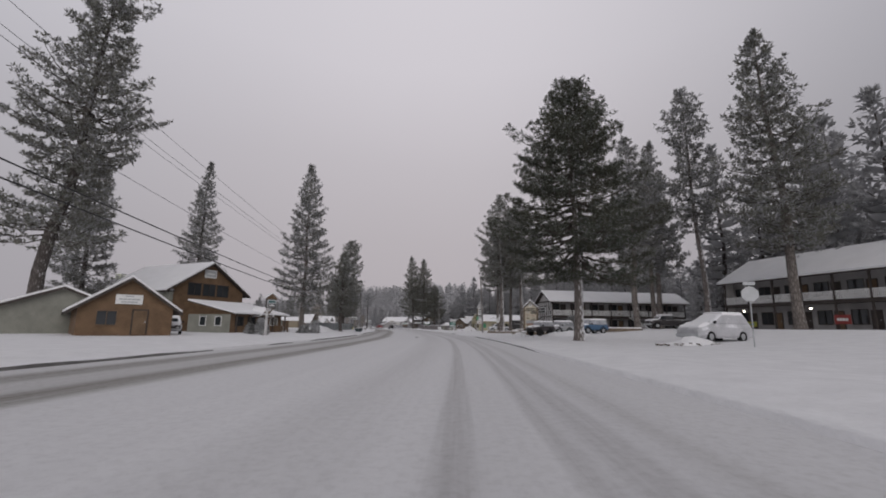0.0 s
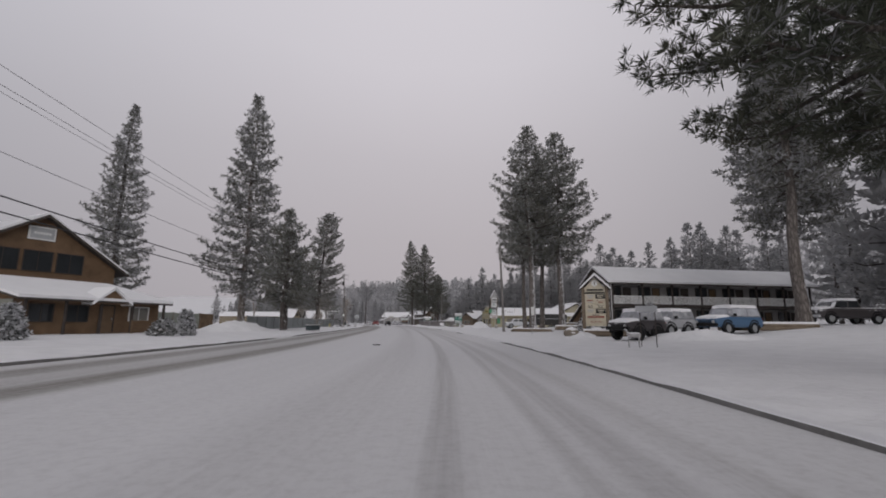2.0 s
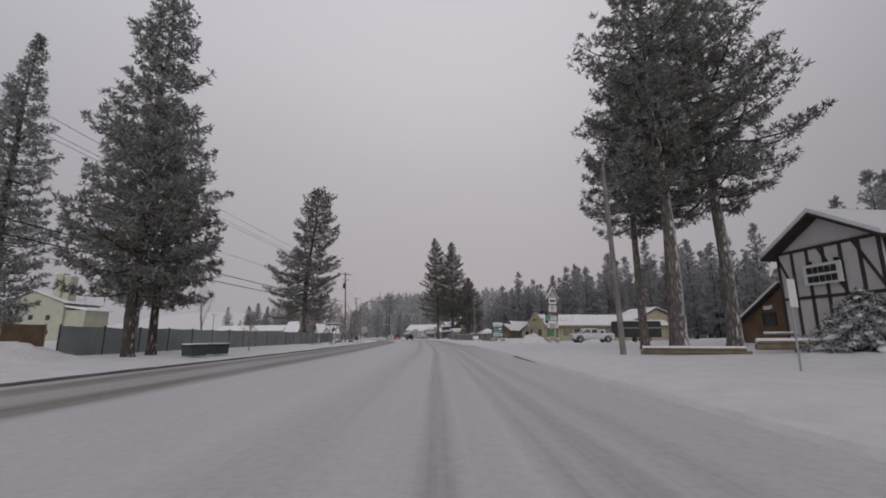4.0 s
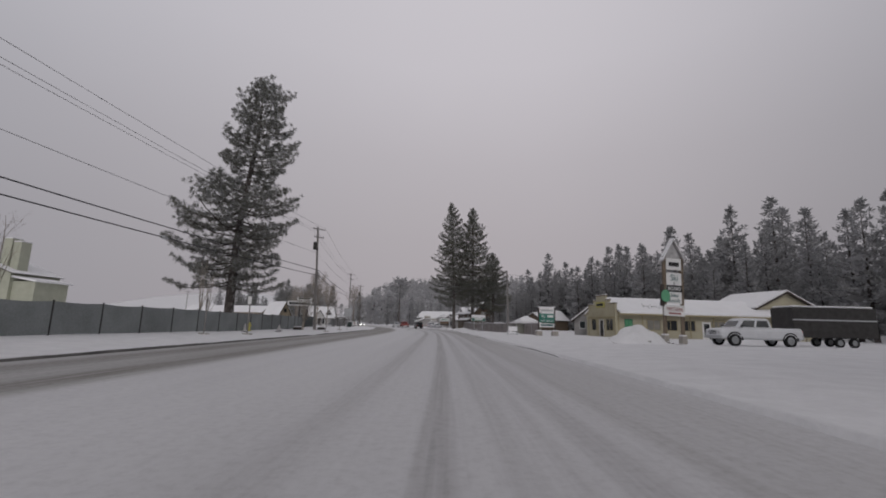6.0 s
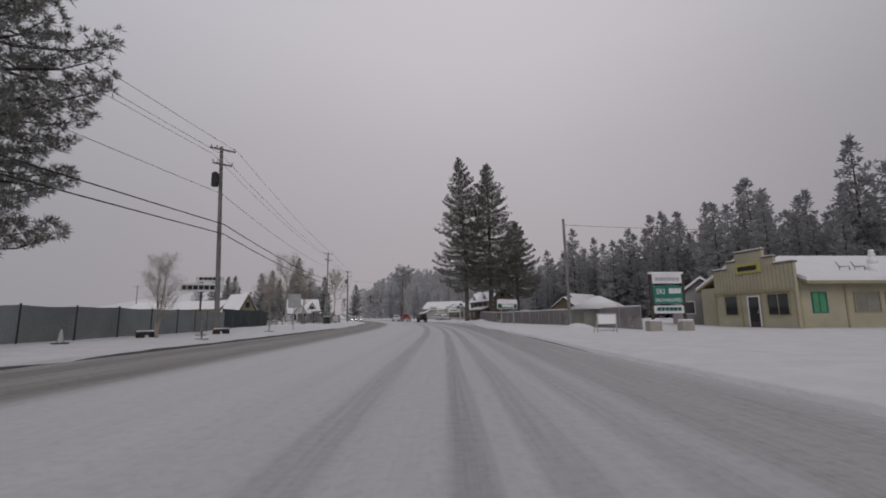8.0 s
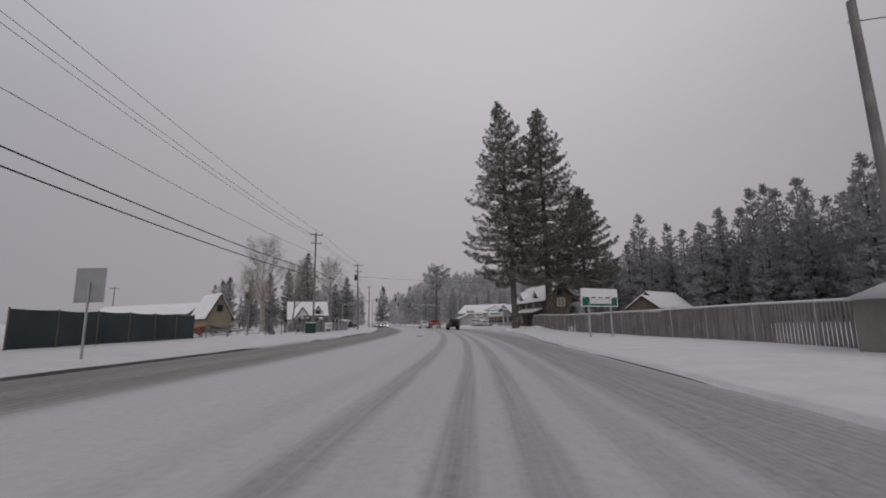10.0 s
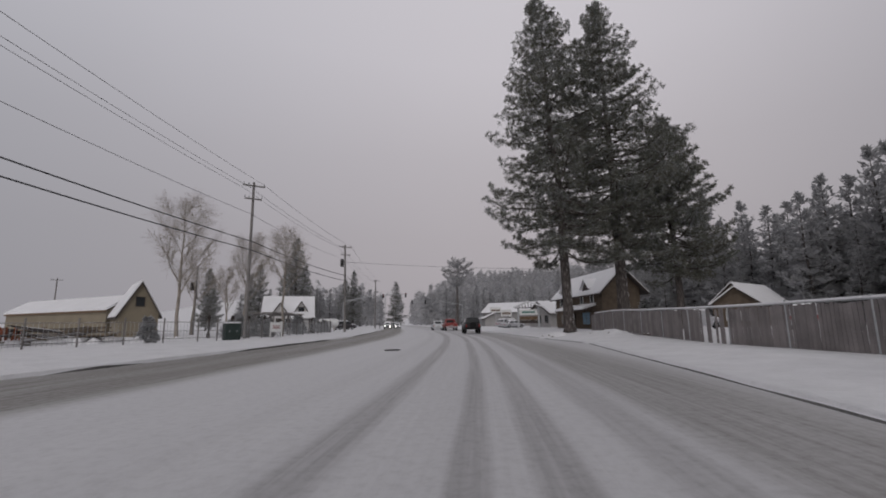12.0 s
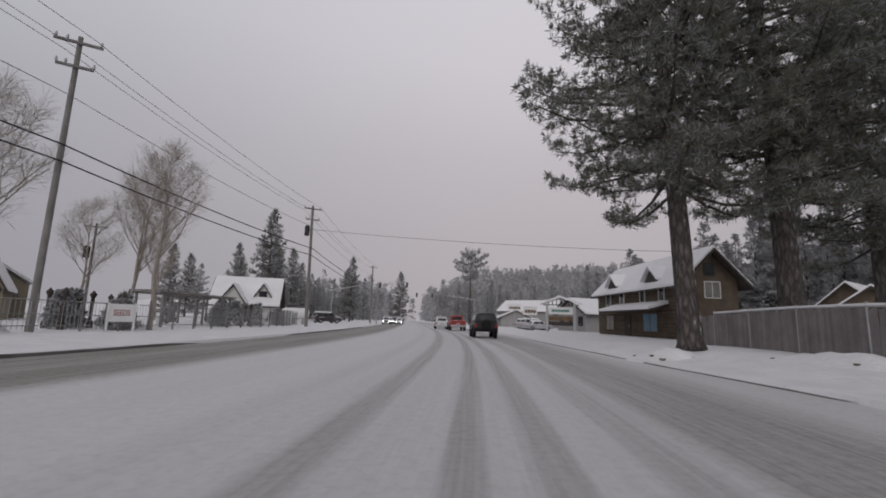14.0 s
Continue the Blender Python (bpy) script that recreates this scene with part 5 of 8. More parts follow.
def directory_sign():
    """Roofed board of many small shop panels between two timber posts."""
    s = base("directory_sign", 12.85, 66.1, gz(12.6, 66.0), -14)
    s.scale = (0.9, 1, 1)
    tagged(s, "roofed timber directory sign with many small shop panels", "sign")
    for xx in (-1.05, 1.05):
        bm = bmesh.new()
        box(bm, xx - 0.15, xx + 0.15, -0.15, 0.15, -0.4, 4.1, bevel=0.02)
        part("post", bm, "wood_post", s)
    bm = bmesh.new()
    prism(bm, [(-0.9, 0.75), (0.9, 0.75), (0.9, 3.9), (0, 4.75), (-0.9, 3.9)], 0.12, Matrix.Translation((0, -0.06, 0)))
    board = part("board", bm, "cream", s)
    k = 0.95 / 1.1
    for sg in (-1, 1):
        bm = bmesh.new()
        prism(bm, [(0, 4.85), (sg * 1.35, 4.85 - 1.35 * k), (sg * 1.35, 4.93 - 1.35 * k), (0, 4.93)], 0.8, Matrix.Translation((0, -0.4, 0)))
        part("roof", bm, "wood_dark", s)
        bm = bmesh.new()
        prism(bm, [(0, 4.94), (sg * 1.35, 4.94 - 1.35 * k), (sg * 1.33, 5.1 - 1.35 * k), (0, 5.12)], 0.82, Matrix.Translation((0, -0.41, 0)))
        part("roof_snow", bm, "roof_snow", s)
    bm = bmesh.new()
    bmesh.ops.create_cone(bm, cap_ends=True, segments=24, radius1=0.27, radius2=0.27, depth=0.06, matrix=pose(0, -0.1, 4.28, 90))
    emblem = part("round_emblem", bm, "white", s)
    bm = bmesh.new()
    box(bm, -0.05, 0.05, -0.16, -0.12, 4.15, 4.4)
    part("emblem_mark", bm, "wood_post", emblem)

    def panel(x0, x1, z0, z1, mt, nm="shop_panel"):
        bm = bmesh.new()
        box(bm, x0, x1, -0.11, -0.05, z0, z1, bevel=0.012)
        return part(nm, bm, mt, s)
    cream = "cream"
    t = panel(-0.86, 0.86, 3.58, 3.86, cream)
    bars(t, -0.72, 0.72, 3.64, 0.16, -0.12, "black", 9)
    panel(-0.86, 0.86, 3.42, 3.54, "black")
    rows = [3.0, 2.6, 2.2, 1.8]
    words = [(None, None), (None, "NAILS & SPA"), ("DRIVING", "LOCK & KEY"), (None, None)]
    for z, (a, b_) in zip(rows, words):
        for x0, x1, w in ((-0.86, -0.03, a), (0.03, 0.86, b_)):
            dark = (z == 3.0 and x0 > 0) or (z == 1.8 and x0 > 0)
            p = panel(x0, x1, z, z + 0.36, "black" if dark else cream)
            mid = (x0 + x1) / 2
            if w:
                letters(p, w, 0.13, "sign_brown" if "NAILS" in w else "black", pose(mid, -0.115, z + 0.19), 0.95)
                bars(p, x0 + 0.2, x1 - 0.2, z + 0.07, 0.07, -0.112, "black" if "NAILS" not in w else "sign_brown", 2)
            else:
                bars(p, x0 + 0.12, x1 - 0.12, z + 0.2, 0.09, -0.112, cream if dark else ("sign_brown" if z == 2.6 else "grey_paint"), 3)
                bars(p, x0 + 0.2, x1 - 0.2, z + 0.07, 0.06, -0.112, cream if dark else "grey_paint", 2)
    p = panel(-0.86, 0.86, 1.34, 1.74, cream)
    bars(p, -0.74, 0.74, 1.42, 0.16, -0.112, "sign_brown", 9)
    bars(p, -0.3, 0.3, 1.62, 0.07, -0.112, "black", 3)
    p = panel(-0.62, 0.62, 0.98, 1.26, cream)
    letters(p, "BIKE RENTALS", 0.19, "sign_brown", pose(0, -0.115, 1.05), 0.85)


M["cream"] = mat("cream_board", (0.56, 0.51, 0.40), 0.7, 0.12, 2, 16, 0.1, 0.004)
M["sign_brown"] = mat("faded_red_paint", (0.26, 0.075, 0.055), 0.7, 0.15, 2, 16, 0.1, 0.004)
M["red_paint"] = mat("red_paint", (0.26, 0.05, 0.045), 0.6, 0.15, 2, 16, 0.1, 0.004)
M["green_paint"] = mat("green_paint", (0.03, 0.17, 0.13), 0.5, 0.12, 2, 16, 0.1, 0.004)
M["teal_paint"] = mat("teal_paint", (0.02, 0.10, 0.10), 0.6, 0.12, 2, 16, 0.1, 0.004)
M["green_disc"] = mat("pale_green_paint", (0.13, 0.36, 0.21), 0.5, 0.1, 2, 16, 0.1, 0.004)
M["yellow_paint"] = mat("bright_yellow_cloth", (0.36, 0.36, 0.06), 0.7, 0.1, 2, 16, 0.1, 0.004)
M["street_green"] = mat("road_sign_green", (0.02, 0.12, 0.085), 0.5, 0.1, 2, 16, 0.1, 0.004)
directory_sign()


def hung_motel_sign():
    s = base("hanging_sign", 18.8, 83.9, gz(19.4, 78) + 3.3, -80)
    tagged(s, "white hanging restaurant sign on the motel's end wall", "sign")
    bm = bmesh.new()
    box(bm, -1.15, 1.15, -0.14, -0.06, 0, 1.15, bevel=0.02)
    p = part("panel", bm, "white", s)
    bars(p, -0.9, 0.9, 0.62, 0.36, -0.15, "black", 5)
    bars(p, -0.9, 0.9, 0.12, 0.36, -0.15, "black", 5)
    for xx in (-0.8, 0.8):
        bm = bmesh.new()
        box(bm, xx - 0.04, xx + 0.04, -0.12, 0.2, 1.15, 1.35)
        part("bracket", bm, "black", s)


hung_motel_sign()


def motel_annex():
    """Low brown lean-to at the motel's end, its roof running down from the gable."""
    b = base("motel_annex", 18.5, 88.4, gz(18.5, 88.4), -80)
    tagged(b, "low brown timber lean-to beside the motel with a steep snowy roof", "annex")
    bm = bmesh.new()
    prism(bm, [(-3.2, -0.4), (1.2, -0.4), (1.2, 3.6), (-3.2, 1.0)], 4.5, Matrix.Translation((0, 0, 0)))
    part("wall", bm, "wood_brown", b)
    for o, th, mt, nm, e in ((0.02, 0.1, "wood_dark", "roof", 0.0), (0.13, 0.16, "roof_snow", "snow_layer", 0.03)):
        bm = bmesh.new()
        prism(bm, [(-3.7 + e, 0.7 + o), (1.2, 3.6 + o), (1.2, 3.6 + o + th), (-3.7 + e, 0.7 + o + th)], 5.2, Matrix.Translation((0, -0.4, 0)))
        part(nm, bm, mt, b)
    window(b, 0.9, 0.7, pose(-0.2, 0, 1.2), "wood_dark")
    bm = bmesh.new()
    box(bm, -0.55, 0.15, -0.06, -0.01, 2.15, 2.4, bevel=0.01)
    part("wall_plate", bm, "white", b)
    for k, (x_, y_) in enumerate(((15.6, 83.2), (17.6, 82.2))):
        p = base("picnic_table", x_, y_, gz(x_, y_), 20 + 30 * k)
        tagged(p, "picnic table under a pad of snow", "table", group="picnic tables")
        bm = bmesh.new()
        box(bm, -0.8, 0.8, -0.35, 0.35, 0.7, 0.76, bevel=0.01)
        part("tabletop", bm, "wood_post", p)
        bm = bmesh.new()
        box(bm, -0.78, 0.78, -0.33, 0.33, 0.76, 0.9, bevel=0.05)
        part("snow_pad", bm, "roof_snow", p)
        for yy in (-0.65, 0.65):
            bm = bmesh.new()
            box(bm, -0.8, 0.8, yy - 0.13, yy + 0.13, 0.42, 0.47)
            part("bench", bm, "wood_post", p)
        for xx in (-0.6, 0.6):
            bm = bmesh.new()
            tube(bm, [(xx, -0.7, 0.0), (xx, -0.2, 0.72)], 0.04, 5)
            tube(bm, [(xx, 0.7, 0.0), (xx, 0.2, 0.72)], 0.04, 5)
            box(bm, xx - 0.03, xx + 0.03, -0.75, 0.75, 0.38, 0.43)
            part("leg_frame", bm, "wood_post", p)


motel_annex()


def lamp_on_wall(x, y, z):
    b = base("wall_lamp", x, y, z)
    tagged(b, "small lit wall lamp on the motel gallery", "lamp", group="gallery lamps")
    bm = bmesh.new()
    bmesh.ops.create_uvsphere(bm, u_segments=12, v_segments=8, radius=0.13)
    part("globe", bm, "porch_lamp", b)
    bm = bmesh.new()
    box(bm, -0.06, 0.06, -0.06, 0.06, 0.1, 0.3)
    part("bracket", bm, "black", b)


for x_, y_ in ((39.9, 59.4), (41.9, 51.0)):
    lamp_on_wall(x_, y_, gz(x_, y_) + 2.35)


def gallery_banner(x, y, z, turn, material, w, h, label):
    b = base("banner", x, y, z, turn)
    tagged(b, label, "banner")
    bm = bmesh.new()
    box(bm, -w / 2, w / 2, -0.04, 0, 0, h)
    c = part("cloth", bm, material, b)
    bars(c, -w * 0.35, w * 0.35, h * 0.35, h * 0.3, -0.045, "white" if material != "yellow_paint" else "green_paint", 4)


gallery_banner(39.7, 58.2, gz(39.7, 58) + 0.35, -76.6, "yellow_paint", 1.9, 0.6, "yellow cloth banner on the lower gallery")
gallery_banner(42.35, 47.6, gz(42, 48) + 0.6, -76.6, "red_paint", 1.6, 1.0, "dark red sign on the lower gallery")


def stop_sign():
    b = base("road_sign", 16.2, 23.6, gz(16.2, 23.6), -20)
    tagged(b, "eight-sided road sign on a steel post, seen from behind", "road sign")
    bm = bmesh.new()
    tube(bm, [(0, 0, -0.3), (0.03, 0, 3.2)], 0.035, 8)
    part("post", bm, "steel", b)
    bm = bmesh.new()
    bmesh.ops.create_cone(bm, cap_ends=True, segments=8, radius1=0.42, radius2=0.42, depth=0.02, matrix=pose(0.03, -0.05, 2.75, 90, 0, 0) @ pose(0, 0, 0, 0, 0, 22.5))
    part("plate", bm, "steel", b)
    bm = bmesh.new()
    box(bm, -0.25, 0.3, -0.09, -0.065, 3.22, 3.4)
    part("name_plate", bm, "grey_paint", b)


stop_sign()


def thin_post_sign():
    b = base("road_sign", 8.5, 71.2, gz(8.5, 71.2), 30)
    tagged(b, "narrow white plate on a thin steel post", "road sign")
    bm = bmesh.new()
    tube(bm, [(0, 0, -0.3), (0.04, 0, 2.5)], 0.03, 8)
    part("post", bm, "steel", b)
    bm = bmesh.new()
    box(bm, -0.1, 0.28, -0.05, -0.03, 1.75, 2.55, bevel=0.008)
    part("plate", bm, "white", b)


thin_post_sign()


M["snow_wood"] = mat("snow_crusted_wood", (0.42, 0.41, 0.41), 0.8, 0.3, 3, 18, 0.4, 0.01, snow=0.4)


def low_stand():
    b = base("board_stand", 9.05, 48.6, gz(9.05, 48.6), -25)
    tagged(b, "snow-topped notice board on two steel posts", "sign")
    for xx in (0.05, 0.65):
        bm = bmesh.new()
        tube(bm, [(xx, 0, -0.2), (xx, 0, 1.5)], 0.022, 6)
        part("post", bm, "wood_dark", b)
    bm = bmesh.new()
    box(bm, -0.12, 0.76, -0.03, 0.03, 1.5, 1.76, bevel=0.012)
    part("board", bm, "grey_paint", b)


def lawn_statue():
    """A plain snow-crusted garden statue: a long body on four thin legs, one mesh."""
    b = base("lawn_statue", 8.55, 48.0, gz(8.55, 48.0), 160)
    b.scale = (0.64, 0.8, 0.74)
    bm = bmesh.new()
    tube(bm, [(-0.42, 0, 0.66), (-0.3, 0, 0.7), (0.0, 0, 0.69), (0.3, 0, 0.72), (0.42, 0, 0.8)], [0.08, 0.15, 0.16, 0.14, 0.08], 10)
    tube(bm, [(0.36, 0, 0.76), (0.46, 0, 0.98), (0.6, 0, 1.02)], [0.08, 0.06, 0.04], 8)
    for xx, sg in ((-0.33, 1), (-0.3, -1), (0.3, 1), (0.33, -1)):
        tube(bm, [(xx, sg * 0.08, 0.66), (xx + 0.03, sg * 0.09, 0.33), (xx, sg * 0.09, -0.1)], [0.055, 0.03, 0.028], 6)
    part("figure", bm, "snow_wood", b, smooth=True)
    tagged(b, "plain snow-crusted garden statue on four thin legs", "statue")


lawn_statue()
low_stand()


def log_edging(x0, y0, x1, y1, r=0.14, n=2):
    """Lengths of round timber edging the lot, snow on top."""
    t = heading(x0, y0, x1, y1)
    L = math.hypot(x1 - x0, y1 - y0)
    b = base("log_edging", x0, y0, gz((x0 + x1) / 2, (y0 + y1) / 2), t)
    tagged(b, "stacked round timbers edging the lot under snow", "log edging", group="log edgings")
    for i in range(n):
        bm = bmesh.new()
        tube(bm, [(0.15 * i, 0.12 * i, r + i * r * 1.5), (L - 0.2 * i, 0.12 * i, r + i * r * 1.5)], r, 8)
        part("log", bm, "wood_post", b)
    bm = bmesh.new()
    tube(bm, [(0.1, 0.12 * n - 0.1, r * 1.7 * n), (L - 0.2, 0.12 * n - 0.1, r * 1.7 * n)], r * 0.85, 8)
    part("snow_strip", bm, "roof_snow", b)


log_edging(8.0, 82.2, 12.6, 80.6, 0.1, 2)
log_edging(12.8, 80.6, 20.0, 79.6, 0.13, 2)
log_edging(10.8, 63.2, 14.6, 61.6, 0.13, 2)
log_edging(19.5, 60.5, 27.0, 60.9, 0.15, 2)


def drooping_shrub(x, y, h, r, seed, label, name="snowy_shrub", material="needle_snowy", fill=1.0):
    """A low snow-laden evergreen: layered drooping sprays."""
    b = base(name, x, y, gz(x, y), 0)
    tagged(b, label, "shrub")
    rng = np.random.default_rng(seed)
    P, D = [], []
    bm = bmesh.new()
    nn = int(22 + 12 * h)
    for i in range(nn):
        u = (i + 0.5) / nn
        a = i * 2.4
        L = r * (1 - u) ** 0.7 * rng.uniform(0.6, 1.1) + 0.15
        o = np.array([0, 0, 0.15 + h * u * 0.95])
        tube(bm, [o, o + np.array([math.cos(a) * L * .5, math.sin(a) * L * .5, .1]), o + np.array([math.cos(a) * L, math.sin(a) * L, -.25 * L])], [0.03, 0.02, 0.008], 4, cap=False)
        for j in range(int((16 + L * 26) * fill)):
            f = rng.uniform(0.15, 1)
            w = 0.28 * L * math.sin(f * 3)
            c = o + np.array([math.cos(a) * L * f, math.sin(a) * L * f, .2 * f - .45 * L * f * f]) + rng.normal(0, 1, 3) * np.array([w * .6, w * .6, .05])
            c[2] = max(c[2], 0.05)
            P.append(c)
            D.append(np.array([math.cos(a), math.sin(a), -0.2]))
    tagged(part("stem_mass", bm, "twig", b), kind="stuff")
    if material == "needle_snowy":
        # pads of snow lying on the sprays
        pads = bmesh.new()
        for i in range(nn):
            u = (i + 0.5) / nn
            a = i * 2.4
            L = r * (1 - u) ** 0.7 * 0.85 + 0.1
            for f in (0.35, 0.6, 0.85):
                c = Vector((math.cos(a) * L * f, math.sin(a) * L * f, max(0.06, 0.19 + h * u * 0.95 + .2 * f - .45 * L * f * f)))
                q = (0.05 + 0.085 * L) * rng.uniform(0.7, 1.3)
                bmesh.ops.create_icosphere(pads, subdivisions=1, radius=q, matrix=Matrix.Translation(c) @ pose(0, 0, 0, 0, 15, math.degrees(a)) @ Matrix.Diagonal((1.7, 1.0, 0.5, 1)))
        tagged(part("snow_cover", pads, "roof_snow", b, smooth=True), kind="stuff")
    crown_mesh("foliage", blades(np.array(P), np.array(D), 0.2, 0.035 / fill ** 0.5, 6, rng), material, b)


drooping_shrub(17.0, 79.4, 2.5, 2.7, 31, "sprawling evergreen bush bowed under snow by the motel")
drooping_shrub(21.5, 75.6, 2.4, 1.6, 32, "snow-laden bush in front of the motel gallery")
drooping_shrub(-18.0, 57.9, 0.75, 0.75, 33, "round shrub crusted with snow by the shop front")
drooping_shrub(-16.6, 58.2, 1.45, 0.55, 34, "cone-shaped shrub crusted with snow by the road")
drooping_shrub(-17.25, 43.3, 0.9, 0.32, 36, "small snow-covered bush round the sign post")
drooping_shrub(-20.4, 50.1, 1.5, 0.75, 35, "rounded cone shrub plastered with snow by the porch")
drooping_shrub(-21.3, 49.5, 0.9, 0.4, 41, "small shrub plastered with snow by the porch")
drooping_shrub(-5.4, 212.2, 3.4, 1.5, 43, "young conifer plastered with snow behind the slatted fence")
drooping_shrub(-29.2, 97.5, 1.2, 2.2, 39, "snowy bushes at the pine's foot")
drooping_shrub(-26.0, 70.5, 1.0, 1.6, 40, "snowy low bushes beside the shop")


# ---- the tall ski-shop sign and the yellow shop ----
def ski_sign():
    s = base("tall_shop_sign", 9.75, 122.2, gz(9.75, 122.2), 12)
    tagged(s, "tall roofed ski-hire sign on two timber posts in concrete feet", "sign")
    s.matrix_basis = pose(9.75, 122.2, gz(9.75, 122.2), 0, 2.2, 12)
    s.scale = (0.8, 1, 1.07)
    for xx in (-0.85, 0.85):
        bm = bmesh.new()
        box(bm, xx - 0.12, xx + 0.12, -0.12, 0.12, 0.0, 6.0, bevel=0.015)
        part("post", bm, "wood_post", s)
        bm = bmesh.new()
        box(bm, xx - 0.27, xx + 0.27, -0.22, 0.22, -0.3, 0.55, bevel=0.04)
        part("concrete_foot", bm, "concrete", s)
        bm = bmesh.new()
        box(bm, xx - 0.25, xx + 0.25, -0.2, 0.2, 0.55, 0.64, bevel=0.04)
        part("snow_cap", bm, "roof_snow", s)
    for sg in (-1, 1):
        bm = bmesh.new()
        prism(bm, [(0, 7.1), (sg * 1.08, 5.6), (sg * 1.08, 5.7), (0, 7.22)], 0.5, Matrix.Translation((0, -0.25, 0)))
        part("roof", bm, "snow_wood", s)
        bm = bmesh.new()
        prism(bm, [(0, 7.23), (sg * 1.08, 5.71), (sg * 1.08, 5.79), (0, 7.33)], 0.52, Matrix.Translation((0, -0.26, 0)))
        part("roof_snow", bm, "roof_snow", s)
    bm = bmesh.new()
    prism(bm, [(-0.82, 5.86), (0.82, 5.86), (0, 6.98)], 0.08, Matrix.Translation((0, -0.04, 0)))
    part("gable_board", bm, "snow_wood", s)

    def panel(x0, x1, z0, z1, mt, nm="panel"):
        bm = bmesh.new()
        box(bm, x0, x1, -0.16, -0.02, z0, z1, bevel=0.012)
        return part(nm, bm, mt, s)
    p = panel(-0.72, 0.72, 5.05, 5.85, "white")
    bars(p, -0.5, 0.5, 5.3, 0.28, -0.17, "black", 4)
    p = panel(-0.72, 0.72, 2.72, 4.85, "white", "main_panel")
    letters(p, "Ski", 0.62, "teal_paint", pose(0, -0.165, 4.3), 1.0)
    letters(p, "&", 0.25, "black", pose(0, -0.165, 4.02))
    bm = bmesh.new()
    box(bm, -0.72, 0.72, -0.185, -0.15, 3.52, 3.98)
    q = part("dark_band", bm, "black", p)
    letters(q, "BOARD", 0.4, "white", pose(0, -0.19, 3.61), 0.92)
    letters(p, "Sales", 0.34, "teal_paint", pose(0, -0.165, 3.18), 1.1)
    letters(p, "Rentals", 0.34, "teal_paint", pose(0, -0.165, 2.82), 1.1)
    p = panel(-0.98, 0.98, 1.88, 2.62, "white", "lower_panel")
    letters(p, "TIRECHAINS", 0.36, "red_paint", pose(0, -0.165, 2.22), 0.78)
    bars(p, -0.6, 0.6, 2.0, 0.1, -0.165, "red_paint", 5)
    bm = bmesh.new()
    bmesh.ops.create_cone(bm, cap_ends=True, segments=28, radius1=0.42, radius2=0.42, depth=0.06, matrix=pose(-0.95, -0.3, 3.2, 90))
    part("green_disc", bm, "green_disc", s, "round pale green board")
    bm = bmesh.new()
    box(bm, -1.32, -0.98, -0.2, -0.05, 2.5, 4.0, bevel=0.02)
    part("side_board", bm, "wood_dark", s)


ski_sign()


def dark_trailer():
    b = base("box_trailer", 22.6, 126.5, gz(22.6, 126.5), 6)
    tagged(b, "dark grey box trailer parked behind the white pickup", "trailer")
    bm = bmesh.new()
    box(bm, -3.2, 3.2, -1.2, 1.2, 0.7, 3.0, bevel=0.06)
    part("box_body", bm, "iron", b)
    bm = bmesh.new()
    box(bm, -3.2, 3.2, -1.23, -1.2, 2.0, 2.1)
    part("side_strip", bm, "grey_paint", b)
    bm = bmesh.new()
    box(bm, -3.1, 3.1, -1.1, 1.1, 3.0, 3.14, bevel=0.06)
    part("roof_snow", bm, "roof_snow", b)
    for sx in (0.2, 1.3):
        for sg in (-1, 1):
            wheel(b, sx, sg * 1.1, 0.36)


dark_trailer()


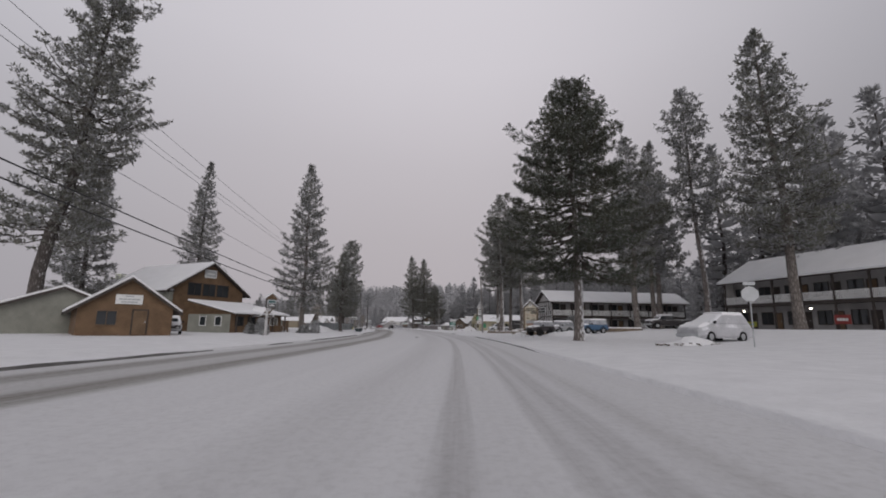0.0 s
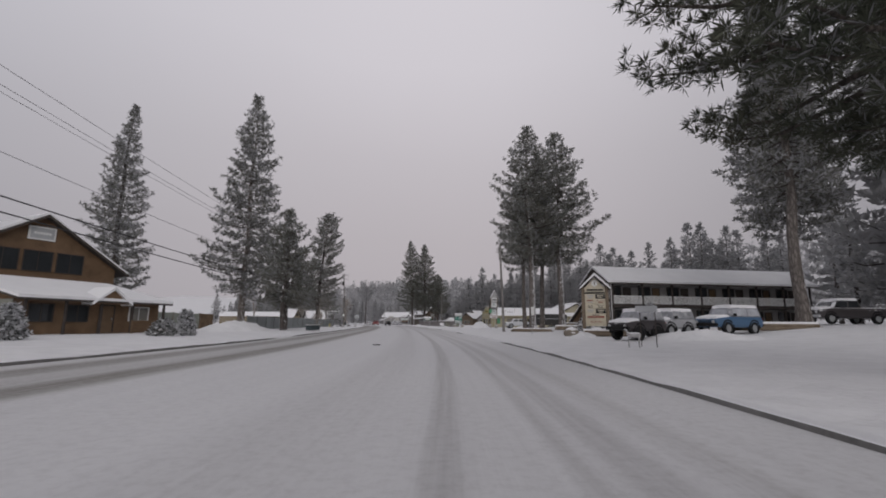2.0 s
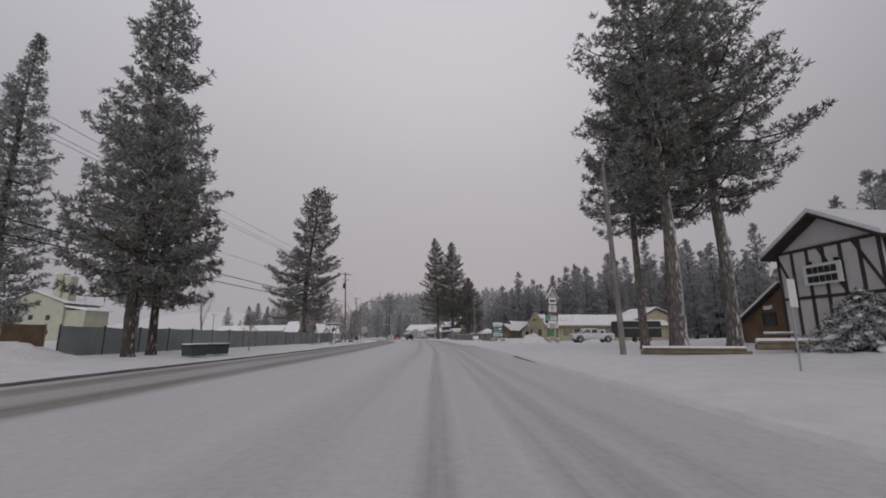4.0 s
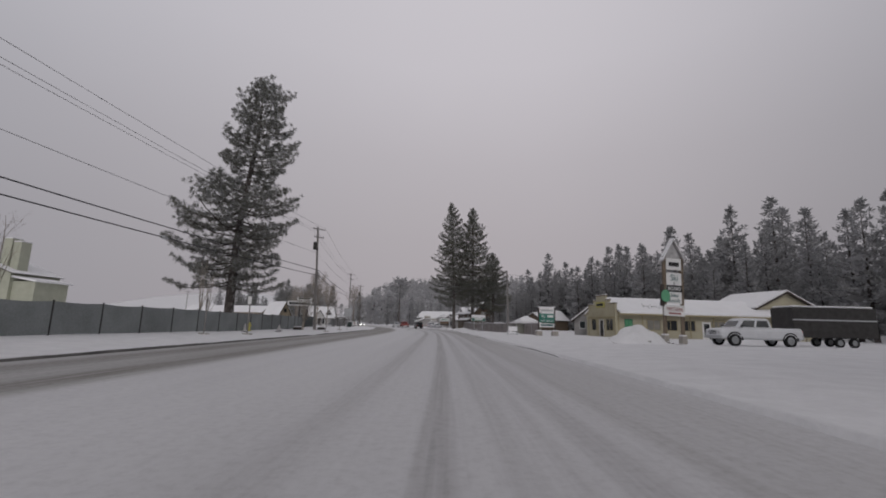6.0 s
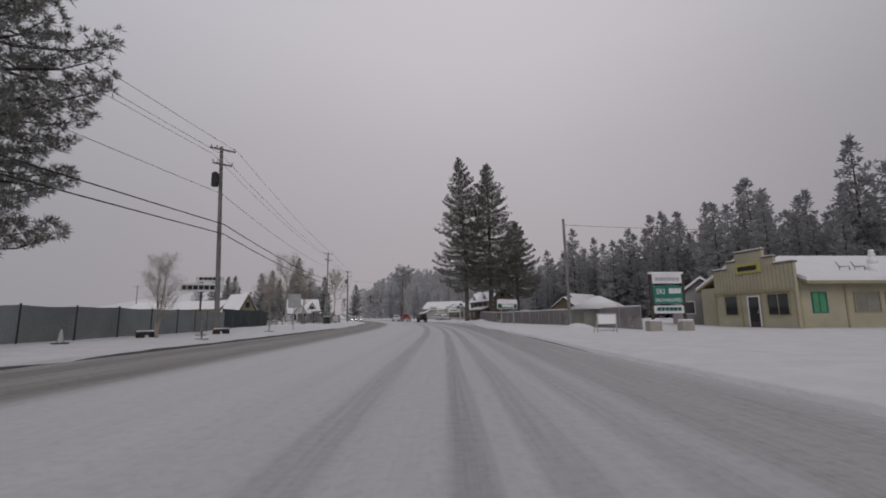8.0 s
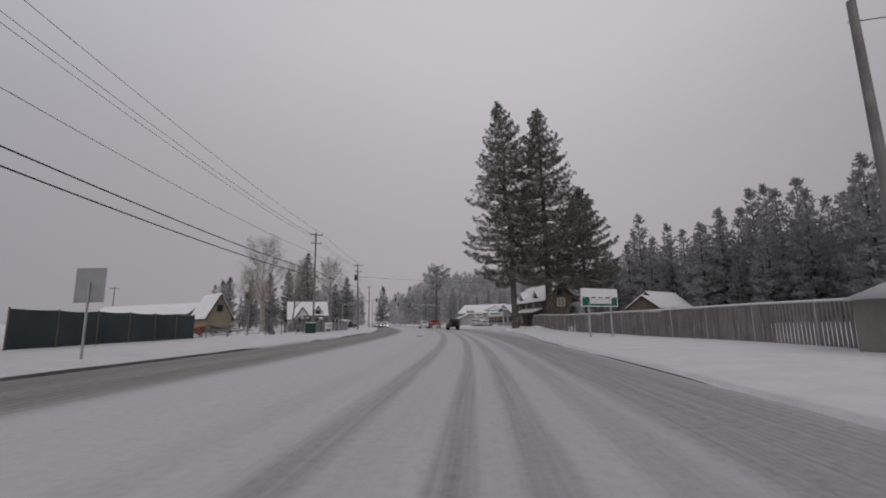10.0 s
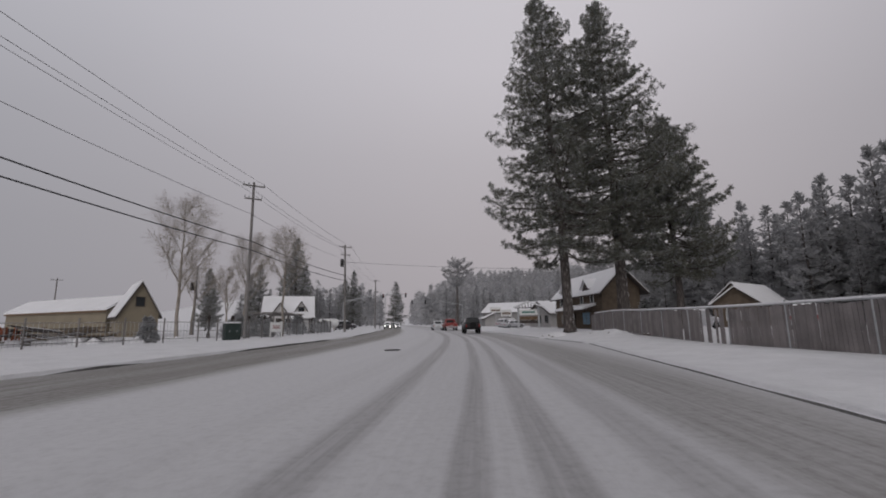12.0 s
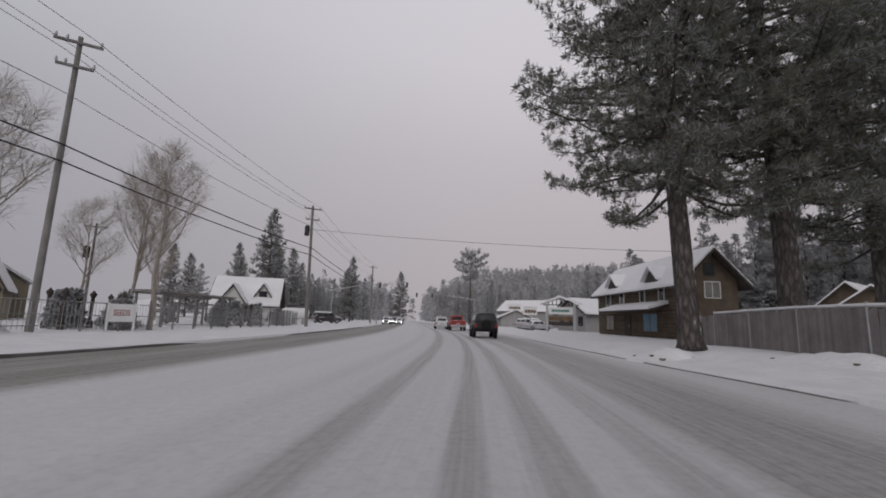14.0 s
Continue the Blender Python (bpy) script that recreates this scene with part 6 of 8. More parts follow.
def yellow_shop():
    t = heading(9.6, 151.6, 11.6, 145.3)
    s = base("yellow_shop", 11.6, 145.3, gz(11.6, 145.3), t)
    tagged(s, "long yellow timber shop with a stepped false front and snowy roof", "shop")
    W = 6.6
    # false front: local x runs back along the front towards the far corner
    bm = bmesh.new()
    prism(bm, [(-W, -0.5), (0, -0.5), (0, 4.15), (-1.35, 4.15), (-1.35, 4.65), (-2.15, 4.65), (-2.15, 5.25), (-4.45, 5.25), (-4.45, 4.65), (-5.25, 4.65), (-5.25, 4.15), (-W, 4.15)], 0.22, Matrix.Translation((0, 0, 0)))
    part("false_front", bm, "yellow", s)
    for x0, x1, z in ((-1.4, 0.08, 4.15), (-2.2, -1.3, 4.65), (-4.5, -2.1, 5.25), (-5.3, -4.4, 4.65), (-W - 0.08, -5.2, 4.15)):
        bm = bmesh.new()
        box(bm, x0, x1, -0.08, 0.3, z, z + 0.09)
        c = part("cornice", bm, "wood_post", s)
        bm = bmesh.new()
        box(bm, x0 + 0.03, x1 - 0.03, -0.05, 0.27, z + 0.09, z + 0.17, bevel=0.03)
        part("snow_ledge", bm, "roof_snow", c)
    bm = bmesh.new()
    box(bm, -W, 0, -0.13, -0.005, 2.35, 2.5)
    part("trim_band", bm, "yellow_trim", s)
    board_lines(s, W - 0.1, 2.5, 4.15, pose(-W / 2, 0, 0), "yellow_trim", 23, 0.012)
    bm = bmesh.new()
    box(bm, -4.3, -2.3, -0.16, -0.02, 3.75, 4.45, bevel=0.02)
    sg = part("sign_board", bm, "yellow_paint_dull", s, "yellow sign board with dark lettering")
    bars(sg, -4.1, -2.5, 3.93, 0.32, -0.17, "black", 9)
    window(s, 1.1, 1.35, pose(-5.1, 0, 0.85), "yellow_trim", "glass_dark", (1, 1))
    door(s, 0.85, 2.05, pose(-3.15, 0, 0.02), "wood_dark", True)
    window(s, 1.5, 1.35, pose(-1.3, 0, 0.85), "yellow_trim", "glass_dark", (2, 1))
    for xx in (-W + 0.06, -4.2, -2.6, -0.06):
        bm = bmesh.new()
        box(bm, xx - 0.06, xx + 0.06, -0.05, 0.0, -0.2, 2.35)
        part("corner_board", bm, "yellow_trim", s)
    # the long wing behind runs off to the side
    t2 = heading(11.6, 145.3, 36.0, 150.5)
    w = base("yellow_shop_wing", 11.7, 145.5, gz(13, 146), t2)
    tagged(w, "long yellow shop wing with many windows under a snowy roof", "shop")
    L = 26
    bm = bmesh.new()
    box(bm, 0.25, L, 0.2, 9.5, -0.5, 3.0)
    part("wall", bm, "yellow", w)
    m = Matrix(((0, 1, 0, 0), (1, 0, 0, 0), (0, 0, 1, 0), (0, 0, 0, 1)))
    for mt, nm, o, th in (("yellow_trim", "roof", 0.0, 0.18), ("roof_snow", "snow_layer", 0.19, 0.22)):
        bm = bmesh.new()
        prism(bm, [(-0.6, 2.75 + o), (5.0, 4.85 + o), (10.3, 2.75 + o), (10.3, 2.75 + o + th), (5.0, 4.85 + o + th), (-0.6, 2.75 + o + th)], L - 0.2, m @ Matrix.Translation((0, 0.3, 0)))
        part(nm, bm, mt, w)
    for i, xx in enumerate((1.7, 5.0, 7.2, 9.6, 13.6, 16.4, 19.2, 22.4)):
        if i == 4:
            door(w, 0.95, 2.05, pose(xx - 1.6, 0.2, 0), "white", True)
        window(w, 0.9 if i == 0 else 1.7, 1.2, pose(xx, 0.2, 1.0), "green_paint" if i == 0 else "yellow_trim", "window_green" if i == 0 else ("glass_lit" if i % 3 == 1 else "glass_dark"), (2, 1))
    for i in range(9):
        bm = bmesh.new()
        xx = 0.4 + (L - 0.8) * i / 8
        box(bm, xx - 0.06, xx + 0.06, 0.15, 0.199, -0.3, 2.72)
        part("wall_board", bm, "yellow_trim", w)
    bm = bmesh.new()
    for k in range(3):
        tube(bm, [(16 + k * 3, -0.5, 1.0 + 0.05 * k), (19 + k * 3, -0.5, 1.05 + 0.05 * k)], 0.025, 6)
    for k in range(4):
        tube(bm, [(16 + k * 3, -0.5, 0), (16 + k * 3, -0.5, 1.1 + 0.04 * k)], 0.03, 6)
    part("hand_rail", bm, "steel", w)
    # figures cut for the roof: a snowman of three balls with a hat, and two low frames
    g = base("snowman_figure", *(Vector((11.7, 145.5, 0)) + pose(0, 0, 0, 0, 0, t2) @ Vector((6.6, 0.9, 0))).xy, gz(13, 146) + 3.5, t2)
    tagged(g, "snowman decoration standing on the shop roof", "decoration")
    bm = bmesh.new()
    for zz, r in ((0.3, 0.4), (0.85, 0.3), (1.25, 0.2)):
        bmesh.ops.create_uvsphere(bm, u_segments=16, v_segments=10, radius=r, matrix=pose(0, 0, zz))
    bmesh.ops.create_cone(bm, cap_ends=True, segments=12, radius1=0.16, radius2=0.14, depth=0.22, matrix=pose(0, 0, 1.5))
    part("figure", bm, "roof_snow", g, smooth=True)
    for xx in (-2.1, -1.0):
        d = base("roof_frame", *(Vector((11.7, 145.5, 0)) + pose(0, 0, 0, 0, 0, t2) @ Vector((6.6 + xx, 0.9, 0))).xy, gz(13, 146) + 3.45, t2)
        tagged(d, "small dark wire frame decoration on the shop roof", "decoration", group="roof decorations")
        bm = bmesh.new()
        tube(bm, [(-0.4, 0, 0), (-0.35, 0, 0.5), (0.35, 0, 0.55), (0.4, 0, 0)], 0.03, 6)
        tube(bm, [(-0.35, 0, 0.5), (-0.6, 0, 0.85)], 0.025, 6)
        part("frame", bm, "wood_dark", d)
    # second yellow house behind
    h = gable_house("yellow_house", 35.5, 152.5, heading(0, 0, 1, 0.25), 9, 9, 4.2, 6.4, "yellow", "yellow gabled building with a snowy roof behind the shop", over=0.4)
    window(h, 1.2, 1.2, pose(1.5, 0, 1.0), "white")


M["yellow_paint_dull"] = mat("sign_yellow", (0.46, 0.42, 0.14), 0.7, 0.1, 2, 16, 0.1, 0.004)
M["window_green"] = mat("green_lit_window", (0.10, 0.30, 0.16), 0.3, 0.3, 1.0, 6, 0, 0)
yellow_shop()


def ski_board_sign():
    s = base("shop_sign", 2.9, 142.3, gz(2.9, 142.3), 12)
    tagged(s, "green and white ski sign on dark posts set in concrete blocks", "sign")
    for xx in (-0.98, 0.98):
        bm = bmesh.new()
        box(bm, xx - 0.07, xx + 0.07, -0.07, 0.07, 0.2, 3.3)
        part("post", bm, "wood_dark", s)
        bm = bmesh.new()
        box(bm, xx - 0.36, xx + 0.36, -0.3, 0.3, -0.3, 0.55, bevel=0.04)
        part("concrete_block", bm, "concrete", s)
        bm = bmesh.new()
        box(bm, xx - 0.34, xx + 0.34, -0.28, 0.28, 0.55, 0.66, bevel=0.05)
        part("snow_cap", bm, "roof_snow", s)
    for z0, z1, mt in ((2.75, 3.3, "white"), (1.55, 2.6, "green_paint"), (1.0, 1.45, "white")):
        bm = bmesh.new()
        box(bm, -0.9, 0.9, -0.1, 0.06, z0, z1, bevel=0.012)
        p = part("panel", bm, mt, s)
        if z0 == 1.55:
            letters(p, "SKI", 0.46, "white", pose(-0.45, -0.105, 2.12), 0.85)
            bars(p, 0.05, 0.8, 2.15, 0.3, -0.105, "white", 5)
            letters(p, "SNOWBOARD", 0.3, "white", pose(0, -0.105, 1.66), 0.82)
        else:
            bars(p, -0.75, 0.75, z0 + 0.15, 0.2, -0.105, "grey_paint" if z0 > 2 else "teal_paint", 6)
    bm = bmesh.new()
    box(bm, -1.05, 1.05, -0.12, 0.1, 3.3, 3.42, bevel=0.03)
    part("snow_cap", bm, "roof_snow", s)


ski_board_sign()


def small_rack():
    b = base("folding_board", -1.2, 139.6, gz(-1.2, 139.6), 15)
    tagged(b, "small blank snow-covered board on a tube frame", "sign")
    bm = bmesh.new()
    for xx in (-0.55, 0.55):
        tube(bm, [(xx, 0, -0.1), (xx, 0, 1.0)], 0.03, 6)
        tube(bm, [(xx, 0.5, -0.1), (xx, 0.05, 0.6)], 0.025, 6)
    tube(bm, [(-0.55, 0, 0.12), (0.55, 0, 0.12)], 0.025, 6)
    tube(bm, [(-0.55, 0, 1.0), (0.55, 0, 1.0)], 0.025, 6)
    part("tube_frame", bm, "steel", b)
    bm = bmesh.new()
    box(bm, -0.5, 0.5, -0.03, 0.01, 0.45, 0.96)
    part("board", bm, "roof_snow", b)


small_rack()


def grey_cottage():
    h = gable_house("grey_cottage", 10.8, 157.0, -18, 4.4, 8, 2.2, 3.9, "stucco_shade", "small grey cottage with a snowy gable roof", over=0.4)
    window(h, 0.8, 1.0, pose(-1.0, 0, 1.0), "white")
    door(h, 0.9, 2.0, pose(1.0, 0, 0.0), "wood_dark")
    for x, y, t, w, l, e, r_, lab in ((8.4, 230.0, -25, 5.4, 9, 3.2, 5.3, "brown gabled house with a snowy roof behind the fence"), (11.5, 241.0, -38, 6.5, 13, 3.6, 6.6, "long brown house with a snowy roof behind the fence")):
        h = gable_house("brown_house", x, y, t, w, l, e, r_, "wood_log", lab, over=0.5)
        window(h, 0.9, 1.1, pose(-0.8, 0, 1.0), "white")
        window(h, 0.9, 1.1, pose(0.9, 0, 1.0), "white")
    s = base("snowed_shed", 1.2, 153.4, gz(1.2, 153.4), 10)
    tagged(s, "low shed under a cone of snow behind the fence", "shed")
    bm = bmesh.new()
    box(bm, -1.8, 1.8, -1.5, 1.5, -0.2, 1.5)
    part("wall", bm, "siding_grey", s)
    bm = bmesh.new()
    bmesh.ops.create_cone(bm, cap_ends=True, segments=20, radius1=2.6, radius2=0.2, depth=1.1, matrix=pose(0, 0, 2.0))
    part("snow_roof", bm, "roof_snow", s, smooth=True)


grey_cottage()


def street_name_board():
    b = base("street_name_sign", -6.25, 168.1, gz(-6.25, 168.1) - 0.12, heading(-7.3, 167.1, -5.2, 169.0))
    tagged(b, "green street-name board half covered by snow on two steel posts", "road sign")
    for xx in (-0.95, 0.95):
        bm = bmesh.new()
        tube(bm, [(xx, 0, -0.4), (xx, 0, 2.2)], 0.06, 10)
        part("post", bm, "steel", b)
    bm = bmesh.new()
    box(bm, -1.55, 1.55, -0.05, 0.0, 1.95, 2.98, bevel=0.012)
    p = part("panel", bm, "street_green", b)
    bm = bmesh.new()
    for a in ((-1.55, 1.55, 1.93, 1.98), (-1.55, 1.55, 2.95, 3.0), (-1.57, -1.52, 1.93, 3.0), (1.52, 1.57, 1.93, 3.0)):
        box(bm, a[0], a[1], -0.065, 0.01, a[2], a[3])
    part("edge_frame", bm, "white", p)
    bars(p, -0.9, 1.0, 2.1, 0.34, -0.055, "white", 9)
    # snow stuck on the upper part, its lower edge ragged
    bm = bmesh.new()
    top = [(1.53, 3.02), (-1.53, 3.02)]
    n = 24
    low = [(-1.53 + 3.06 * i / n, 2.50 + 0.1 * noise.noise((i * 0.7, 1.0, 0)) - (0.1 if i % 5 == 0 else 0)) for i in range(n + 1)]
    prism(bm, low + top, 0.03, Matrix.Translation((0, -0.085, 0)))
    part("stuck_snow", bm, "roof_snow", p, "snow stuck to the upper board")


street_name_board()


# ---- slatted fence on the near side ----
FENCE_R = [(144, 12.6), (158, 11.8), (170, 10.9), (182, 10.2), (192, 10.6), (203, 12.0)]


def slatted_fence():
    f = base("slatted_fence", 0, 0, 0)
    tagged(f, "tall chain-link fence filled with weathered brown slats", "fence")
    off = lambda s: float(np.interp(s, *zip(*FENCE_R)))
    at_ = lambda s: (lambda p: (p[0], p[1], gz(p[0], p[1]) - 0.12, p[2]))(on_line(s, off(s)))
    bm = bmesh.new()
    tube(bm, [(0, 0, -0.3), (0, 0, 1.72)], 0.035, 8)
    post0 = None
    rail = bmesh.new()
    pts = []
    s = 144.0
    while s <= 203:
        x, y, z, a = at_(s)
        if post0 is None:
            post0 = part("post", bm, "steel", f)
            post0.matrix_basis = pose(x, y, z)
        else:
            twin(post0, pose(x, y, z))
        pts.append((x, y, z + 1.6))
        s += 3.0
    tube(rail, pts, 0.028, 6)
    part("top_rail", rail, "steel", f)
    sn = bmesh.new()
    tube(sn, [(p[0], p[1], p[2] + 0.045) for p in pts], 0.04, 6)
    part("rail_snow", sn, "roof_snow", f)
    rng = random.Random(4)
    bm = bmesh.new()
    box(bm, -0.071, 0.071, -0.012, 0.012, 0.04, 1.55)
    slat0 = part("slat", bm, "slat_brown", f)
    first = True
    s = 158.0
    n = 0
    while s < 202.5 and n < 300:
        gone = 180.0 < s < 181.8 and rng.random() < 0.6
        if not gone and rng.random() > 0.004:
            x, y, z, a = at_(s)
            m = pose(x, y, z + rng.uniform(-0.04, 0.03), 0, rng.uniform(-1.5, 1.5), a + 90 + rng.uniform(-4, 4))
            if first:
                slat0.matrix_basis = m
                first = False
            else:
                twin(slat0, m)
            n += 1
        s += 0.15
    # the far stretch before it, too small to pick apart
    bm = bmesh.new()
    s = 144.0
    while s < 158:
        x, y, z, a = at_(s)
        box(bm, -0.062, 0.062, -0.012, 0.012, 0.05, 1.6, pose(x, y, z, 0, 0, a + 90))
        s += 0.17
    tagged(part("far_slats", bm, "slat_brown", f), kind="stuff")


# ---- log lodge and the buildings beyond ----
def log_lodge():
    a, b_ = Vector((-9.3, 220.0)), Vector((-15.6, 236.5))
    t = heading(*a, *b_) - 90
    w = 4.9
    c = a + (Vector((b_.y - a.y, a.x - b_.x)).normalized()) * (w / 2)
    h = gable_house("log_lodge", c.x, c.y, t, w, 17.6, 5.1, 7.6, "wood_log", "two-storey brown log building with snowy gables", over=0.8, front=0.9)
    for zz in np.arange(0.25, 5.0, 0.3):
        bm = bmesh.new()
        tube(bm, [(-w / 2 - 0.02, 0, zz), (-w / 2 - 0.02, 17.6, zz)], 0.12, 6)
        part("log", bm, "wood_log", h)
    for yy, zz, ww in ((3, 3.4, 0.9), (6.5, 3.4, 0.9), (11, 3.4, 0.9), (14.5, 3.4, 1.2)):
        window(h, ww, 1.3, pose(-w / 2 - 0.12, yy, zz, 0, 0, -90), "white")
    window(h, 2.6, 1.6, pose(-w / 2 - 0.12, 5.2, 0.6, 0, 0, -90), "wood_brown", "glass_blue", (2, 1))
    window(h, 2.0, 1.5, pose(-w / 2 - 0.12, 14.2, 0.6, 0, 0, -90), "wood_brown", "glass_lit", (2, 1))
    door(h, 1.1, 2.1, pose(-w / 2 - 0.12, 9.8, 0.0, 0, 0, -90), "wood_dark")
    window(h, 1.3, 1.3, pose(0.2, 0, 3.6), "white", "glass_lit", (2, 1))
    window(h, 0.8, 1.0, pose(0.0, 0, 5.5), "wood_dark")
    bm = bmesh.new()
    prism(bm, [(-w / 2 - 1.9, 2.55), (-w / 2, 3.1), (-w / 2, 3.4), (-w / 2 - 1.9, 2.8)], 11, Matrix.Translation((0, 2.0, 0)))
    part("porch_snow", bm, "roof_snow", h)
    bm = bmesh.new()
    prism(bm, [(-w / 2 - 1.9, 2.42), (-w / 2, 2.97), (-w / 2, 3.09), (-w / 2 - 1.9, 2.54)], 11.2, Matrix.Translation((0, 1.9, 0)))
    part("porch_roof", bm, "wood_dark", h)
    for yy in (4.5, 13.0):
        for sg in (-1, 1):
            bm = bmesh.new()
            prism(bm, [(0, 6.6), (sg * 1.5, 5.3), (sg * 1.5, 5.5), (0, 6.8)], 3.2, pose(-w / 2 - 0.6, yy, 0, 0, 0, -90))
            part("dormer_snow", bm, "roof_snow", h)
        bm = bmesh.new()
        prism(bm, [(-1.3, 5.1), (1.3, 5.1), (0, 6.5)], 2.4, pose(-w / 2 - 0.3, yy, 0, 0, 0, -90))
        part("dormer", bm, "wood_dark", h)


M["glass_blue"] = mat("blue_window_display", (0.12, 0.22, 0.30), 0.3, 0.4, 1.5, 5, 0, 0)
log_lodge()


def roofed_entrance_sign():
    s = base("roofed_entrance_sign", -20.2, 236.5, gz(-20.2, 236.5), -5)
    tagged(s, "timber entrance sign under a snowy truss gable", "sign")
    for xx in (-1.7, 1.7):
        bm = bmesh.new()
        box(bm, xx - 0.14, xx + 0.14, -0.14, 0.14, -0.3, 3.5)
        part("post", bm, "grey_paint", s)
    for z0, z1, mt in ((2.2, 3.1, "white"), (1.4, 1.95, "wood_brown"), (0.8, 1.3, "wood_dark")):
        bm = bmesh.new()
        box(bm, -1.5, 1.5, -0.08, 0.08, z0, z1)
        p = part("board", bm, mt, s)
        if mt == "white":
            bars(p, -1.1, 1.1, 2.5, 0.3, -0.09, "green_paint", 6)
    for sg in (-1, 1):
        bm = bmesh.new()
        prism(bm, [(0, 4.3), (sg * 2.5, 3.4), (sg * 2.5, 3.62), (0, 4.55)], 1.4, Matrix.Translation((0, -0.7, 0)))
        part("roof_snow", bm, "roof_snow", s)
    bm = bmesh.new()
    for k in range(-3, 4):
        box(bm, k * 0.5 - 0.05, k * 0.5 + 0.05, -0.05, 0.05, 3.4, 4.2 - abs(k) * 0.17)
    box(bm, -2.2, 2.2, -0.06, 0.06, 3.32, 3.44)
    part("truss", bm, "wood_dark", s)
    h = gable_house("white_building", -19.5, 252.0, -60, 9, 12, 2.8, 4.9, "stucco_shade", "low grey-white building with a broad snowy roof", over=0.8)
    for k in (-3, 0, 3):
        window(h, 1.2, 1.3, pose(k, 0, 0.9), "wood_dark")
    h = gable_house("far_shop", -35.0, 296.0, 20, 8, 10, 2.4, 4.2, "stucco_shade", "far low building with a snowy roof", over=0.8)
    h = gable_house("grey_building", -24.0, 300.0, 70, 9, 16, 4.4, 7.0, "stucco_shade", "far grey building with a snowy roof", over=0.8)
    for x, y, z, w_, lab in ((-24.5, 240.5, 3.0, 1.9, "brown and white shop sign on a pole"), (-30.0, 262.0, 4.2, 2.6, "white shop sign on a pole")):
        q = base("pole_sign", x, y, gz(x, y), 15)
        tagged(q, lab, "sign", group="far pole signs")
        bm = bmesh.new()
        tube(bm, [(0, 0, -0.2), (0, 0, z)], 0.07, 8)
        part("pole", bm, "steel", q)
        bm = bmesh.new()
        box(bm, -w_ / 2, w_ / 2, -0.12, 0.12, z - 0.9, z + 0.3, bevel=0.02)
        p = part("panel", bm, "white", q)
        bars(p, -w_ * 0.4, w_ * 0.4, z - 0.6, 0.4, -0.125, "wood_brown", 4)


roofed_entrance_sign()


# ---- far side of the road: sign, cars, fences ----
def pole_sign():
    s = base("post_sign", -17.0, 43.0, gz(-17.0, 43.0), 38)
    tagged(s, "roofed shop sign on a thick snow-crusted post", "sign")
    bm = bmesh.new()
    tube(bm, [(0, 0, -0.3), (0.03, 0, 1.4), (0, 0, 2.9)], [0.2, 0.14, 0.13], 12)
    part("post", bm, "snow_wood", s)
    bm = bmesh.new()
    tube(bm, [(0.05, 0, 1.9), (0.6, 0, 2.6)], 0.06, 8)
    part("brace", bm, "wood_post", s)
    bm = bmesh.new()
    box(bm, -0.15, 0.85, -0.14, 0.14, 2.6, 3.45, bevel=0.02)
    p = part("sign_box", bm, "wood_dark", s)
    bm = bmesh.new()
    box(bm, -0.08, 0.78, -0.17, -0.13, 2.67, 3.38)
    q = part("panel", bm, "grey_paint", p)
    bm = bmesh.new()
    box(bm, -0.02, 0.72, -0.178, -0.16, 2.72, 3.0)
    part("lower_panel", bm, "black", p)
    bars(q, 0.03, 0.67, 3.1, 0.18, -0.175, "teal_paint", 5)
    bars(q, 0.08, 0.62, 2.8, 0.12, -0.185, "white", 4)
    for sg in (-1, 1):
        bm = bmesh.new()
        prism(bm, [(0, 4.0), (sg * 0.72, 3.45), (sg * 0.72, 3.56), (0, 4.13)], 0.6, Matrix.Translation((0.35, -0.3, 0)))
        part("roof_snow", bm, "roof_snow", s)
    bm = bmesh.new()
    prism(bm, [(-0.58, 3.46), (0.58, 3.46), (0, 3.95)], 0.24, Matrix.Translation((0.35, -0.12, 0)))
    part("gable_board", bm, "wood_brown", s)


pole_sign()
vehicle("parked_car", -27.3, 45.0, -60, "dark car with a snow-covered roof beside the timber shop", "suv", "car_dark")


def pale_green_block():
    """A big far building: gabled block, lower wing with its own roof, and a stout double chimney tower."""
    h = gable_house("green_building", -155.0, 200.0, 4, 22, 16, 13.0, 17.0, "pale_green", "big pale green building with snowy roofs and a chimney tower", over=1.0)
    bm = bmesh.new()
    box(bm, 11.0, 18.0, 1.0, 12.0, -1.0, 10.5)
    part("wing_wall", bm, "pale_green", h)
    bm = bmesh.new()
    prism(bm, [(10.2, 11.8), (18.9, 10.3), (18.9, 10.8), (10.2, 12.3)], 12.4, Matrix.Translation((0, 0.3, 0)))
    part("wing_snow", bm, "roof_snow", h)
    for x0, x1, top in ((3.6, 6.4, 23.6), (6.9, 9.4, 22.6)):
        bm = bmesh.new()
        box(bm, x0, x1, 3.0, 6.4, 12.0, top, bevel=0.1)
        t = part("chimney_tower", bm, "pale_green", h)
        bm = bmesh.new()
        box(bm, x0 - 0.1, x1 + 0.1, 2.9, 6.5, top, top + 0.3, bevel=0.1)
        part("tower_snow", bm, "roof_snow", t)
    for xx in (-6.0, 0.0, 6.0):
        for zz in (2.0, 7.0):
            window(h, 1.8, 1.8, pose(xx, 0, zz), "white")


# green boards lightened in base colour for the haze at this distance
M["pale_green"] = mat("hazed_green_board", (0.40, 0.41, 0.33), 0.8, 0.12, 0.5, 8, 0.3, 0.01)
pale_green_block()


